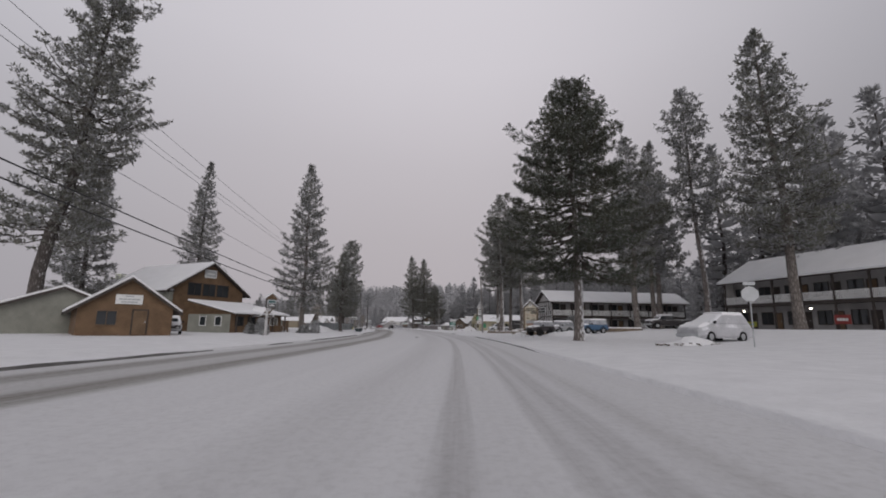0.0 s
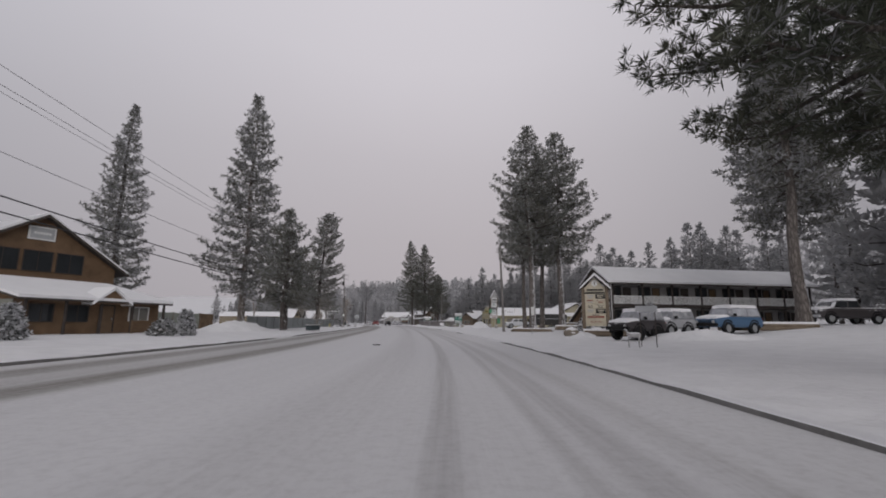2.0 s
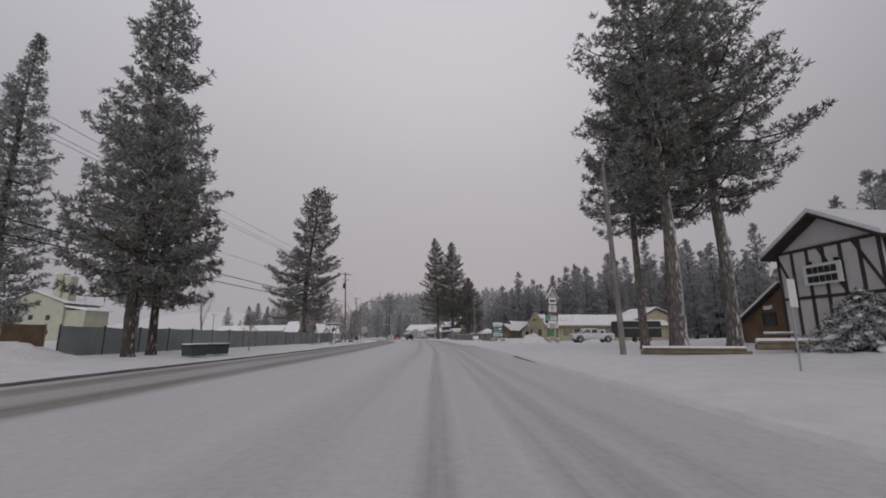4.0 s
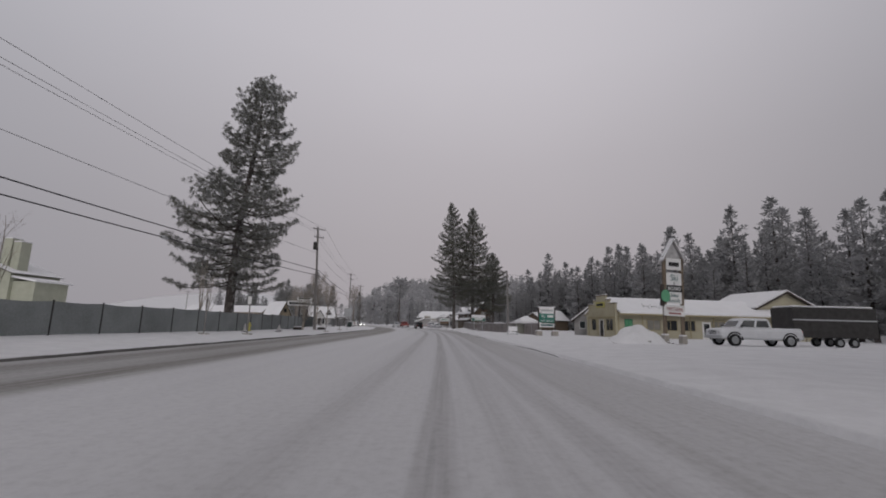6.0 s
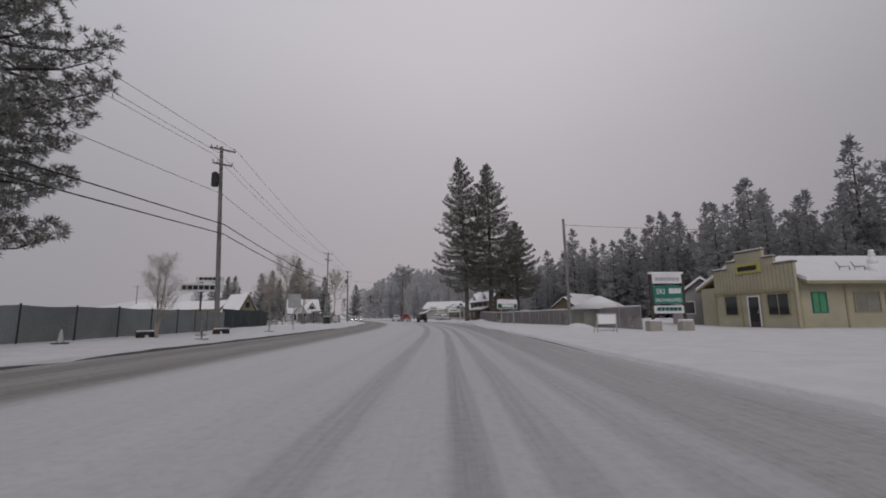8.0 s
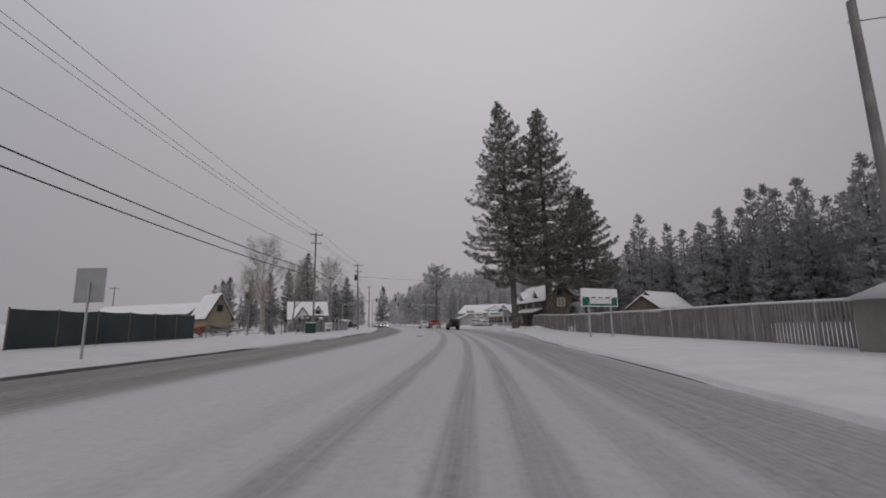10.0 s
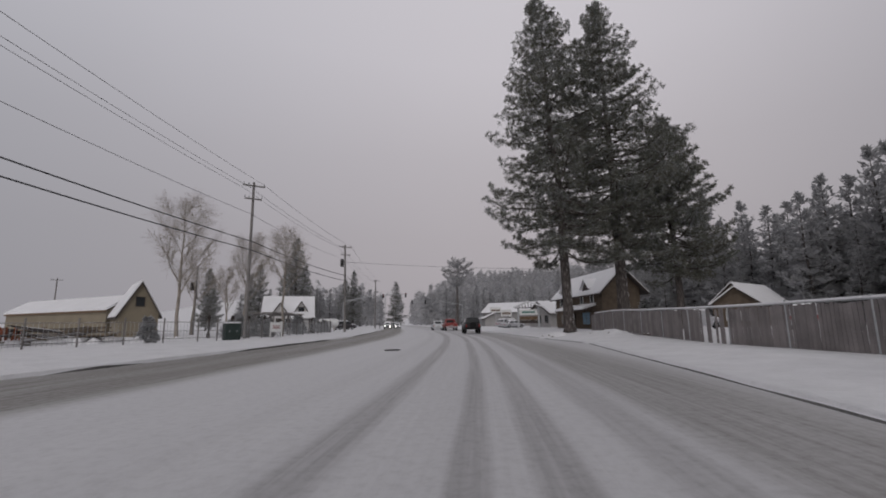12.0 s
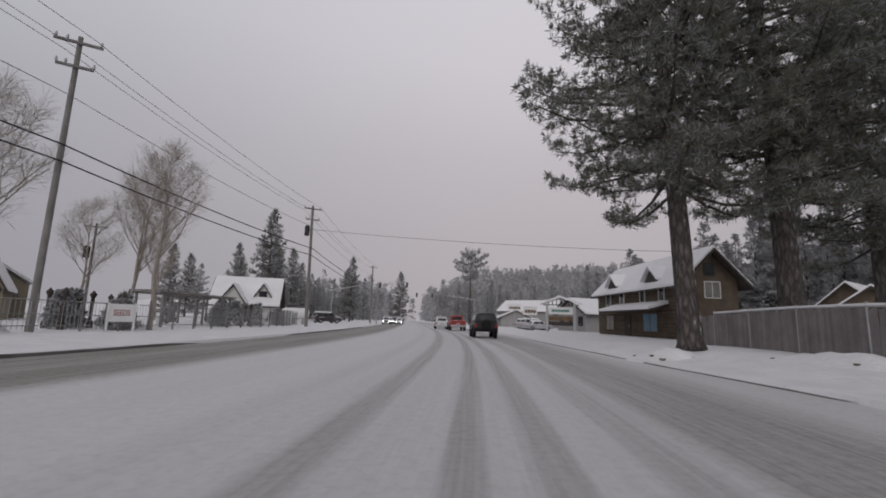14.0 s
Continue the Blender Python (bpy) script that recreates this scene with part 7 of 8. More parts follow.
def board_fence(pts, h, material, label, name, step=2.4, posts="wood_post"):
    """Screen panels between posts along a line of (s, off)."""
    f = base(name, 0, 0, 0)
    tagged(f, label, "fence")
    s0, s1 = pts[0][0], pts[-1][0]
    n = max(1, int((s1 - s0) / step))
    off = lambda s: float(np.interp(s, *zip(*pts)))
    prev = None
    post0 = None
    for i in range(n + 1):
        s = s0 + (s1 - s0) * i / n
        x, y, _ = on_line(s, off(s))
        z = gz(x, y)
        if post0 is None:
            bm = bmesh.new()
            tube(bm, [(0, 0, -0.3), (0, 0, h + 0.06)], 0.04, 8)
            post0 = part("post", bm, posts, f)
            post0.matrix_basis = pose(x, y, z)
        else:
            twin(post0, pose(x, y, z))
        if prev:
            bm = bmesh.new()
            a, b_ = Vector(prev), Vector((x, y, z))
            k = 7
            rows = []
            nrm = Vector((b_.y - a.y, a.x - b_.x, 0)).normalized()
            for j in range(k):
                p = a.lerp(b_, j / (k - 1))
                bul = 0.05 * math.sin(j * math.pi / (k - 1)) * (0.6 + noise.noise((i * 1.7, j, 0)))
                top = h - 0.05 * math.sin(j * math.pi / (k - 1)) * (1 + noise.noise((i * 2.3, 0, 5)))
                rows.append([bm.verts.new(p + nrm * bul * q + Vector((0, 0, zz))) for zz, q in ((0.03, 0.4), (h * 0.4, 1.0), (h * 0.75, 0.8), (top, 0.1))])
            for r0, r1 in zip(rows, rows[1:]):
                for j in range(3):
                    bm.faces.new((r0[j], r1[j], r1[j + 1], r0[j + 1]))
            geo = bmesh.ops.extrude_face_region(bm, geom=bm.faces[:])
            for v in geo["geom"]:
                if isinstance(v, bmesh.types.BMVert):
                    v.co -= nrm * 0.015
            bmesh.ops.recalc_face_normals(bm, faces=bm.faces)
            part("screen_panel", bm, material, f, smooth=False)
        prev = (x, y, z)
    return f


board_fence([(82, -20.0), (100, -19.0), (128, -17.9), (147, -18.4), (158, -20.5)], 1.62, "screen_green", "chain-link fence hung with grey-green screen cloth", "screen_fence", 3.0, posts="iron")
board_fence([(160, -21.5), (178, -22.6)], 1.95, "screen_dark", "fence hung with dark green screen cloth", "screen_fence", 3.0)
board_fence([(69, -29.5), (86, -27.0)], 1.9, "siding_green", "low grey-green board fence beside the shop", "board_fence", 2.4)
board_fence([(86.2, -27.0), (89, -26.6)], 1.9, "wood_brown", "short brown board fence", "board_fence", 2.4)


def dumpster(x, y, t):
    b = base("waste_bin", x, y, gz(x, y), t)
    b.scale = (0.62, 0.62, 0.62)
    tagged(b, "low dark grey waste container with snow on its lid", "waste container", group="waste containers")
    bm = bmesh.new()
    prism(bm, [(-0.75, 0.12), (0.75, 0.12), (0.85, 0.95), (-0.85, 0.95)], 1.1, Matrix.Translation((0, -0.55, 0)))
    part("bin", bm, "screen_dark", b)
    bm = bmesh.new()
    box(bm, -0.9, 0.9, -0.6, 0.6, 0.95, 1.02, bevel=0.02)
    part("lid", bm, "black", b)
    bm = bmesh.new()
    box(bm, -0.86, 0.86, -0.56, 0.56, 1.02, 1.14, bevel=0.05)
    part("snow_cap", bm, "roof_snow", b)


dumpster(-15.3, 80.6, 75)
dumpster(-15.5, 83.0, 78)


def far_board():
    b = base("shop_sign", -30.0, 146.4, gz(-30, 146.4), 20)
    tagged(b, "white sign boards on a pole behind the screen fence", "sign")
    bm = bmesh.new()
    tube(bm, [(0, 0, -0.3), (0, 0, 4.0)], 0.07, 8)
    part("pole", bm, "wood_dark", b)
    for x0, x1, z0, z1, n in ((-1.6, 1.6, 3.1, 3.75, 7), (-0.4, 1.6, 3.85, 4.25, 5)):
        bm = bmesh.new()
        box(bm, x0, x1, -0.1, 0.0, z0, z1, bevel=0.012)
        p = part("panel", bm, "white", b)
        bars(p, x0 + 0.2, x1 - 0.2, z0 + 0.15, (z1 - z0) * 0.5, -0.105, "black", n)
    q = base("road_sign", -24.8, 151.5, gz(-24.8, 151.5), 190)
    tagged(q, "grey square road sign seen from behind on a post", "road sign")
    bm = bmesh.new()
    tube(bm, [(0, 0, -0.3), (0, 0, 2.6)], 0.04, 8)
    part("post", bm, "steel", q)
    bm = bmesh.new()
    box(bm, -0.55, 0.55, -0.05, -0.02, 1.9, 3.1, bevel=0.012)
    part("plate", bm, "steel", q)


far_board()


def roadside_bits():
    for x, y, h, lab in ((-21.9, 114.8, 2.3, "thin wooden marker post in the snow"), (-20.2, 117.0, 2.6, "thin post with a small grey plate"), (-21.8, 135.5, 1.0, "short white marker post"), (-24.4, 139.0, 0.9, "short weathered marker post in the snow"), (-24.0, 146.0, 1.0, "short weathered marker post in the snow")):
        b = base("marker_post", x, y, gz(x, y))
        tagged(b, lab, "post", group="marker posts")
        bm = bmesh.new()
        tube(bm, [(0, 0, -0.2), (0.02, 0, h)], 0.04, 6)
        part("post", bm, "pole_wood", b)
        if h > 2.5:
            bm = bmesh.new()
            box(bm, -0.14, 0.14, -0.06, -0.03, h - 0.55, h, bevel=0.006)
            part("plate", bm, "white", b)
        bm = bmesh.new()
        box(bm, -0.3, 0.3, -0.15, 0.15, -0.05, 0.07, bevel=0.02)
        part("foot", bm, "concrete", b)
    for x, y, t, L in ((-25.3, 136.0, 75, 1.1), (-24.6, 141.2, 75, 1.1)):
        b = base("plank_bench", x, y, gz(x, y), t)
        tagged(b, "low timber barrier lying in the snow", "barrier", group="timber barriers")
        bm = bmesh.new()
        box(bm, -L / 2, L / 2, -0.1, 0.1, 0.16, 0.3, bevel=0.02)
        part("beam", bm, "wood_dark", b)
        for xx in (-L / 2 + 0.2, L / 2 - 0.2):
            bm = bmesh.new()
            box(bm, xx - 0.08, xx + 0.08, -0.25, 0.25, -0.05, 0.16)
            part("foot", bm, "wood_dark", b)
        bm = bmesh.new()
        box(bm, -L / 2, L / 2, -0.09, 0.09, 0.3, 0.38, bevel=0.03)
        part("snow_cap", bm, "roof_snow", b)
    b = base("fire_hydrant", -25.4, 126.2, gz(-25.4, 126.2))
    tagged(b, "yellow fire hydrant standing in the snow", "hydrant")
    bm = bmesh.new()
    tube(bm, [(0, 0, -0.1), (0, 0, 0.1), (0, 0, 0.12), (0, 0, 0.6), (0, 0, 0.7), (0, 0, 0.78)], [0.17, 0.17, 0.11, 0.11, 0.12, 0.03], 12)
    part("barrel", bm, "yellow_paint_dull", b)
    for sg in (-1, 1):
        bm = bmesh.new()
        tube(bm, [(0, 0, 0.5), (sg * 0.2, 0, 0.5)], 0.06, 10)
        part("outlet", bm, "yellow_paint_dull", b)
    for x, y, h in ((-24.4, 123.8, 0.72), (-22.8, 126.6, 0.6), (-24.9, 131.0, 0.6)):
        b = base("marker_cone", x, y, gz(x, y))
        tagged(b, "grey roadside marker cone dusted with snow", "cone", group="marker cones")
        bm = bmesh.new()
        tube(bm, [(0, 0, 0.04), (0, 0, h * 0.5), (0, 0, h)], [0.13, 0.085, 0.03], 12)
        part("cone", bm, "snow_wood", b)
        bm = bmesh.new()
        box(bm, -0.22, 0.22, -0.22, 0.22, -0.06, 0.05, bevel=0.015)
        part("foot_plate", bm, "iron", b)
    # round cover in the road
    for x, y, r in ((-21.1, 179.9, 0.36), (-3.1, 52.9, 0.2)):
        b = base("manhole_cover", x, y, 0.004)
        tagged(b, "dark round iron cover melted free of snow", "manhole cover", group="manhole covers")
        bm = bmesh.new()
        bmesh.ops.create_cone(bm, cap_ends=True, segments=40, radius1=r, radius2=r, depth=0.01, matrix=pose(0, 0, 0.004))
        part("plate", bm, "iron", b)
        bm = bmesh.new()
        tube(bm, [(r * math.cos(a), r * math.sin(a), 0.01) for a in np.linspace(0, 2 * math.pi, 41)], 0.02, 6, cap=False)
        part("ring", bm, "iron", b)


roadside_bits()


# ---- lumber yard, garden yard and white house ----
def yard_buildings():
    # long tan store
    a, b_ = Vector((-90.0, 204.0)), Vector((-64.5, 199.0))
    s = base("tan_store", a.x, a.y, gz(*a), heading(*a, *b_))
    tagged(s, "long low tan metal store with a snowy roof", "building")
    s.scale = (1, 0.5, 1)
    L = (b_ - a).length
    bm = bmesh.new()
    box(bm, 0, L, 0, 10, -0.5, 3.0)
    part("wall", bm, "tan", s)
    m = Matrix(((0, 1, 0, 0), (1, 0, 0, 0), (0, 0, 1, 0), (0, 0, 0, 1)))
    bm = bmesh.new()
    prism(bm, [(-0.4, 2.95), (5, 4.6), (10.4, 2.95), (10.4, 3.2), (5, 4.85), (-0.4, 3.2)], L + 0.6, m @ Matrix.Translation((0, -0.3, 0)))
    part("snow_roof", bm, "roof_snow", s)
    bm = bmesh.new()
    prism(bm, [(0.1, 2.95), (9.9, 2.95), (5, 4.45)], L, m)
    part("gable_wall", bm, "tan", s)
    bm = bmesh.new()
    box(bm, -0.1, L + 0.2, -0.42, -0.3, 2.72, 2.94)
    part("fascia", bm, "wood_brown", s)
    g = gable_house("tan_cabin", -56.8, 196.7, 58, 3.5, 7, 2.4, 5.6, "tan", "steep tan gabled cabin with dark bargeboards", over=0.3, front=0.3)
    window(g, 0.7, 0.9, pose(0, 0, 3.2), "wood_dark")
    # white house
    t = -56.3
    h = gable_house("white_house", -62.2, 223.7, t, 7.2, 7.4, 2.3, 5.5, "stucco", "small white house with steep snowy roofs and dark trim", over=0.5)
    R = pose(-62.2, 223.7, gz(-62.2, 223.7), 0, 0, t)
    p = R @ Vector((4.9, 2.5, 0))
    g = gable_house("entrance_gable", p.x, p.y, 33.7, 3.5, 4.4, 1.9, 4.4, "stucco", "steep front gable of the white house", over=0.5, front=0.3, z=gz(-62.2, 223.7))
    for xx in (-1.2, 1.2):
        window(g, 0.7, 1.6, pose(xx, 0, 0.4), "white")
    door(g, 0.95, 2.0, pose(0, 0, 0.0), "wood_dark")
    p = R @ Vector((3.0, 5.7, 0))
    d = gable_house("roof_dormer", p.x, p.y, 33.7, 1.6, 2.4, 3.5, 4.7, "stucco", "small dormer with a window in the snowy roof", over=0.25, front=0.2, z=gz(-62.2, 223.7))
    window(d, 0.8, 0.9, pose(0, 0, 2.95), "wood_dark")
    tk = base("gas_tank", -50.5, 224.0, gz(-50.5, 224), 30)
    tagged(tk, "white gas tank on feet beside the house", "tank")
    bm = bmesh.new()
    tube(bm, [(-1.6, 0, 1.3), (-1.5, 0, 1.3), (-1.2, 0, 1.3), (1.2, 0, 1.3), (1.5, 0, 1.3), (1.6, 0, 1.3)], [0.2, 0.5, 0.65, 0.65, 0.5, 0.2], 16)
    part("vessel", bm, "white", tk, smooth=True)
    for xx in (-0.9, 0.9):
        bm = bmesh.new()
        box(bm, xx - 0.1, xx + 0.1, -0.4, 0.4, -0.1, 0.8)
        part("foot", bm, "concrete", tk)


yard_buildings()


def lumber_pile(x, y, t, n, L, seed):
    b = base("lumber_pile", x, y, gz(x, y), t)
    tagged(b, "untidy pile of boards half buried in snow", "lumber pile", group="lumber piles")
    rng = random.Random(seed)
    for i in range(n):
        bm = bmesh.new()
        l = L * rng.uniform(0.6, 1.1)
        box(bm, -l / 2, l / 2, -0.09, 0.09, -0.03, 0.03)
        o = part("plank", bm, rng.choice(["wood_post", "wood_brown", "pole_wood", "wood_dark"]), b)
        o.matrix_basis = pose(rng.uniform(-0.6, 0.6), rng.uniform(-0.8, 0.8), 0.08 + 0.085 * i, rng.uniform(-12, 12), rng.uniform(-9, 9), rng.uniform(-35, 35))
    bm = bmesh.new()
    for k in range(5):
        bmesh.ops.create_icosphere(bm, subdivisions=2, radius=rng.uniform(0.35, 0.6), matrix=pose(rng.uniform(-L / 2, L / 2), rng.uniform(-0.6, 0.6), 0.1) @ Matrix.Diagonal((1.4, 1, 0.55, 1)))
    part("snow_cover", bm, "snow", b, smooth=True)


for i, (s, o) in enumerate(((180, -24.5), (183, -25.5), (186, -25.0), (189, -26.5), (192, -27.0), (184, -28.5), (195, -29.0), (181.5, -26.8), (187.5, -27.6), (190.5, -24.6), (179.0, -27.5))):
    x, y, a = on_line(s, o)
    lumber_pile(x, y, a + 80, 11, 3.0, i)


def snow_fence():
    f = base("orange_snow_fence", 0, 0, 0)
    tagged(f, "broken orange slatted snow fence", "fence")
    rng = random.Random(8)
    bm = bmesh.new()
    box(bm, -0.04, 0.04, -0.01, 0.01, -0.05, 1.1)
    first = None
    for i in range(46):
        s = 178.3 + i * 0.16
        x, y, a = on_line(s, -23.4 - 0.04 * i + rng.uniform(-0.05, 0.05))
        m = pose(x, y, gz(x, y) + rng.uniform(-0.25, 0.0), rng.uniform(-8, 8), rng.uniform(-10, 10), a + 90)
        if first is None:
            first = part("slat", bm, "orange_slat", f)
            first.matrix_basis = m
        elif rng.random() > 0.15:
            twin(first, m)


M["orange_slat"] = mat("orange_slat", (0.30, 0.10, 0.055), 0.85, 0.25, 2, 20, 0.3, 0.01, spread=0.4)
snow_fence()


def cabinet():
    b = base("utility_cabinet", -36.4, 187.0, gz(-36.4, 187.0), 62)
    b.scale = (0.6, 0.6, 0.8)
    tagged(b, "dark green metal utility cabinet with snow on top", "utility cabinet")
    bm = bmesh.new()
    box(bm, -0.85, 0.85, -0.5, 0.5, -0.1, 1.45, bevel=0.03)
    part("housing", bm, "cabinet_green", b)
    for xx in (-0.42, 0.42):
        bm = bmesh.new()
        box(bm, xx - 0.38, xx + 0.38, -0.53, -0.5, 0.1, 1.35, bevel=0.01)
        d = part("door", bm, "cabinet_green", b)
        bm = bmesh.new()
        box(bm, xx - 0.05, xx + 0.05, -0.56, -0.53, 0.7, 0.85)
        part("handle", bm, "steel", d)
    bm = bmesh.new()
    box(bm, -0.88, 0.88, -0.53, 0.53, 1.45, 1.58, bevel=0.05)
    part("snow_cap", bm, "roof_snow", b)


M["cabinet_green"] = mat("cabinet_green", (0.035, 0.05, 0.045), 0.6, 0.2, 1.5, 14, 0.1, 0.004)
cabinet()


def garden_yard():
    """Low rail-and-picket fence with pergola frames, covered plants and a banner behind it."""
    line = [(180, -22.5), (190, -17.5), (200, -16.3), (212, -15.8), (222, -16.0), (232, -17.5)]
    off = lambda s: float(np.interp(s, *zip(*line)))
    f = base("yard_fence", 0, 0, 0)
    tagged(f, "thin metal yard fence with a snow-covered top rail", "fence")
    pts = []
    bm = bmesh.new()
    tube(bm, [(0, 0, -0.2), (0, 0, 1.5)], 0.045, 6)
    first = None
    for i in range(27):
        s = 180 + 2 * i
        x, y, a = on_line(s, off(s))
        z = gz(x, y)
        if first is None:
            first = part("post", bm, "pole_wood", f)
            first.matrix_basis = pose(x, y, z)
        else:
            twin(first, pose(x, y, z))
        pts.append((x, y, z))
    for zz, mt, r in ((1.25, "pole_wood", 0.022), (0.7, "pole_wood", 0.018), (0.25, "pole_wood", 0.02)):
        bm = bmesh.new()
        tube(bm, [(p[0], p[1], p[2] + zz) for p in pts], r, 5)
        part("rail", bm, mt, f)
    bm = bmesh.new()
    tube(bm, [(0, 0, 0.1), (0, 0, 1.2)], 0.011, 4)
    wire0 = None
    for i in range(270):
        s = 180.2 + i * 0.19
        x, y, a = on_line(s, off(s))
        m = pose(x, y, gz(x, y))
        if wire0 is None:
            wire0 = part("bar", bm, "steel", f)
            wire0.matrix_basis = m
        else:
            twin(wire0, m)
    for s, o, w, hh in ((209, -19.5, 3.0, 2.2), (214, -19.5, 3.0, 2.2)):
        x, y, a = on_line(s, o)
        b = base("pergola", x, y, gz(x, y), a + 80)
        tagged(b, "bare timber pergola frame dusted with snow", "pergola", group="pergolas in the yard")
        for xx in (-w / 2, w / 2):
            for yy in (-1, 1):
                bm = bmesh.new()
                box(bm, xx - 0.06, xx + 0.06, yy - 0.06, yy + 0.06, -0.2, hh)
                part("post", bm, "pole_wood", b)
        for k in range(5):
            bm = bmesh.new()
            xx = -w / 2 - 0.2 + (w + 0.4) * k / 4
            box(bm, xx - 0.04, xx + 0.04, -1.4, 1.4, hh, hh + 0.12)
            part("rafter", bm, "pole_wood", b)
        for yy in (-1, 1):
            bm = bmesh.new()
            box(bm, -w / 2 - 0.4, w / 2 + 0.4, yy - 0.04, yy + 0.04, hh - 0.13, hh)
            part("beam", bm, "pole_wood", b)
    rng = random.Random(5)
    for i in range(64):
        s, o = rng.uniform(187, 231), rng.uniform(-22, -17.2)
        if s < 193:
            o -= 3
        x, y, a = on_line(s, o)
        k = rng.random()
        if k < 0.45:
            snow_heap(x, y, rng.uniform(0.35, 0.9), rng.uniform(0.3, 0.7), rng.uniform(0.22, 0.5), i + 20, "garden goods under a hump of snow", "snow_covered_goods")
        elif k < 0.8:
            drooping_shrub(x, y, rng.uniform(0.9, 2.0), rng.uniform(0.4, 0.8), i + 60, "snow-dusted potted shrub in the yard", "potted_shrub", "needle_far_haze" if k < 0.6 else "needle_snowy", 0.4)
        else:
            b = base("garden_post", x, y, gz(x, y))
            tagged(b, "dark turned garden post", "post", group="garden posts")
            bm = bmesh.new()
            tube(bm, [(0, 0, -0.1), (0, 0, 0.3), (0, 0, 0.4), (0, 0, 1.5), (0, 0, 1.7), (0, 0, 1.9)], [0.16, 0.16, 0.08, 0.08, 0.16, 0.02], 10)
            part("shaft", bm, "wood_dark", b)
    x, y, a = on_line(199.5, -15.9)
    b = base("banner_sign", x, y, gz(x, y), a + 52)
    tagged(b, "white banner with red letters on the yard fence", "sign")
    bm = bmesh.new()
    box(bm, -0.48, 0.48, -0.06, -0.02, 0.45, 1.25)
    p = part("cloth", bm, "white", b)
    letters(p, "SEEDS", 0.4, "red_paint", pose(0, -0.065, 0.72), 0.62)
    for xx in (-0.52, 0.52):
        bm = bmesh.new()
        box(bm, xx - 0.035, xx + 0.035, -0.08, 0.04, -0.2, 1.3)
        part("post", bm, "white", b)
    x, y, a = on_line(226.0, -17.3)
    c = base("ice_chest", x, y, gz(x, y), a + 60)
    tagged(c, "pale grey twin-door outdoor chest", "cabinet")
    bm = bmesh.new()
    box(bm, -0.8, 0.8, -0.4, 0.4, -0.1, 1.5, bevel=0.03)
    part("housing", bm, "grey_paint", c)
    for xx in (-0.39, 0.39):
        bm = bmesh.new()
        box(bm, xx - 0.33, xx + 0.33, -0.44, -0.4, 0.1, 1.4, bevel=0.01)
        part("door", bm, "white", c)


garden_yard()


# ---- poles, wires, signals ----
def utility_pole(x, y, h, lean=(0, 0), arms=1, transformer=False, name="utility_pole", turn=48, r=0.17):
    b = base(name, x, y, gz(x, y), turn)
    tagged(b, "weathered wooden utility pole with crossarm" + (" and transformer" if transformer else "") if arms else "thin weathered pole leaning a little", "utility pole", group="utility poles")
    bm = bmesh.new()
    tube(bm, [(lean[0] * h * u, lean[1] * h * u, h * u - (0.4 if u == 0 else 0)) for u in (0, 0.25, 0.5, 0.75, 1)], [r, r * 0.92, r * 0.85, r * 0.76, r * 0.68], 10)
    part("shaft", bm, "pole_wood", b)
    for k in range(arms):
        z = h - 0.35 - k * 1.1
        c = lean[0] * z
        bm = bmesh.new()
        box(bm, c - 0.85 + 0.2 * k, c + 0.85 - 0.2 * k, -0.22, -0.1, z - 0.05, z + 0.05)
        a = part("crossarm", bm, "pole_wood", b)
        for xx in (-0.78, -0.4, 0.78):
            bm = bmesh.new()
            tube(bm, [(c + xx * (1 - 0.18 * k), -0.16, z + 0.06), (c + xx * (1 - 0.18 * k), -0.16, z + 0.14), (c + xx * (1 - 0.18 * k), -0.16, z + 0.26)], [0.03, 0.06, 0.035], 8)
            part("insulator", bm, "grey_paint", a)
    if transformer:
        z = h - 2.6
        bm = bmesh.new()
        tube(bm, [(-0.42 + lean[0] * z, 0, z - 0.5), (-0.42 + lean[0] * z, 0, z + 0.45), (-0.42 + lean[0] * z, 0, z + 0.55)], [0.24, 0.24, 0.1], 14)
        part("transformer", bm, "iron", b)
    return b


utility_pole(-26.3, 143.2, 13.4, (-0.03, 0.02), 2, True)
utility_pole(-37.6, 189.8, 12.6, (0.0, 0.0), 2, r=0.14)
utility_pole(-42.9, 215.4, 12.0, (-0.02, 0.0), 2, True)
utility_pole(-60.0, 262.0, 12.0, (0, 0), 1)
utility_pole(7.2, 82.4, 10.4, (-0.03, 0.02), 0, name="leaning_pole", r=0.16)
utility_pole(-1.4, 151.6, 8.8, (-0.03, 0), 0, name="service_pole", r=0.14)
utility_pole(-58.0, 205.0, 8.5, (0, 0), 1, True, r=0.13)
utility_pole(-15.5, -2.0, 13.4, (0, 0), 2)
utility_pole(-98.0, 215.0, 9.5, (0, 0), 1, r=0.13)


def cable(a, b_, sag, r, label, name="cable"):
    a, b_ = Vector(a), Vector(b_)
    bm = bmesh.new()
    n = 24
    tube(bm, [a.lerp(b_, i / n) - Vector((0, 0, 4 * sag * (i / n) * (1 - i / n))) for i in range(n + 1)], r, 5)
    o = part(name, bm, "wire" if r > 0.03 else "wire_thin")
    tagged(o, label, "cable", group="overhead cables")
    return o


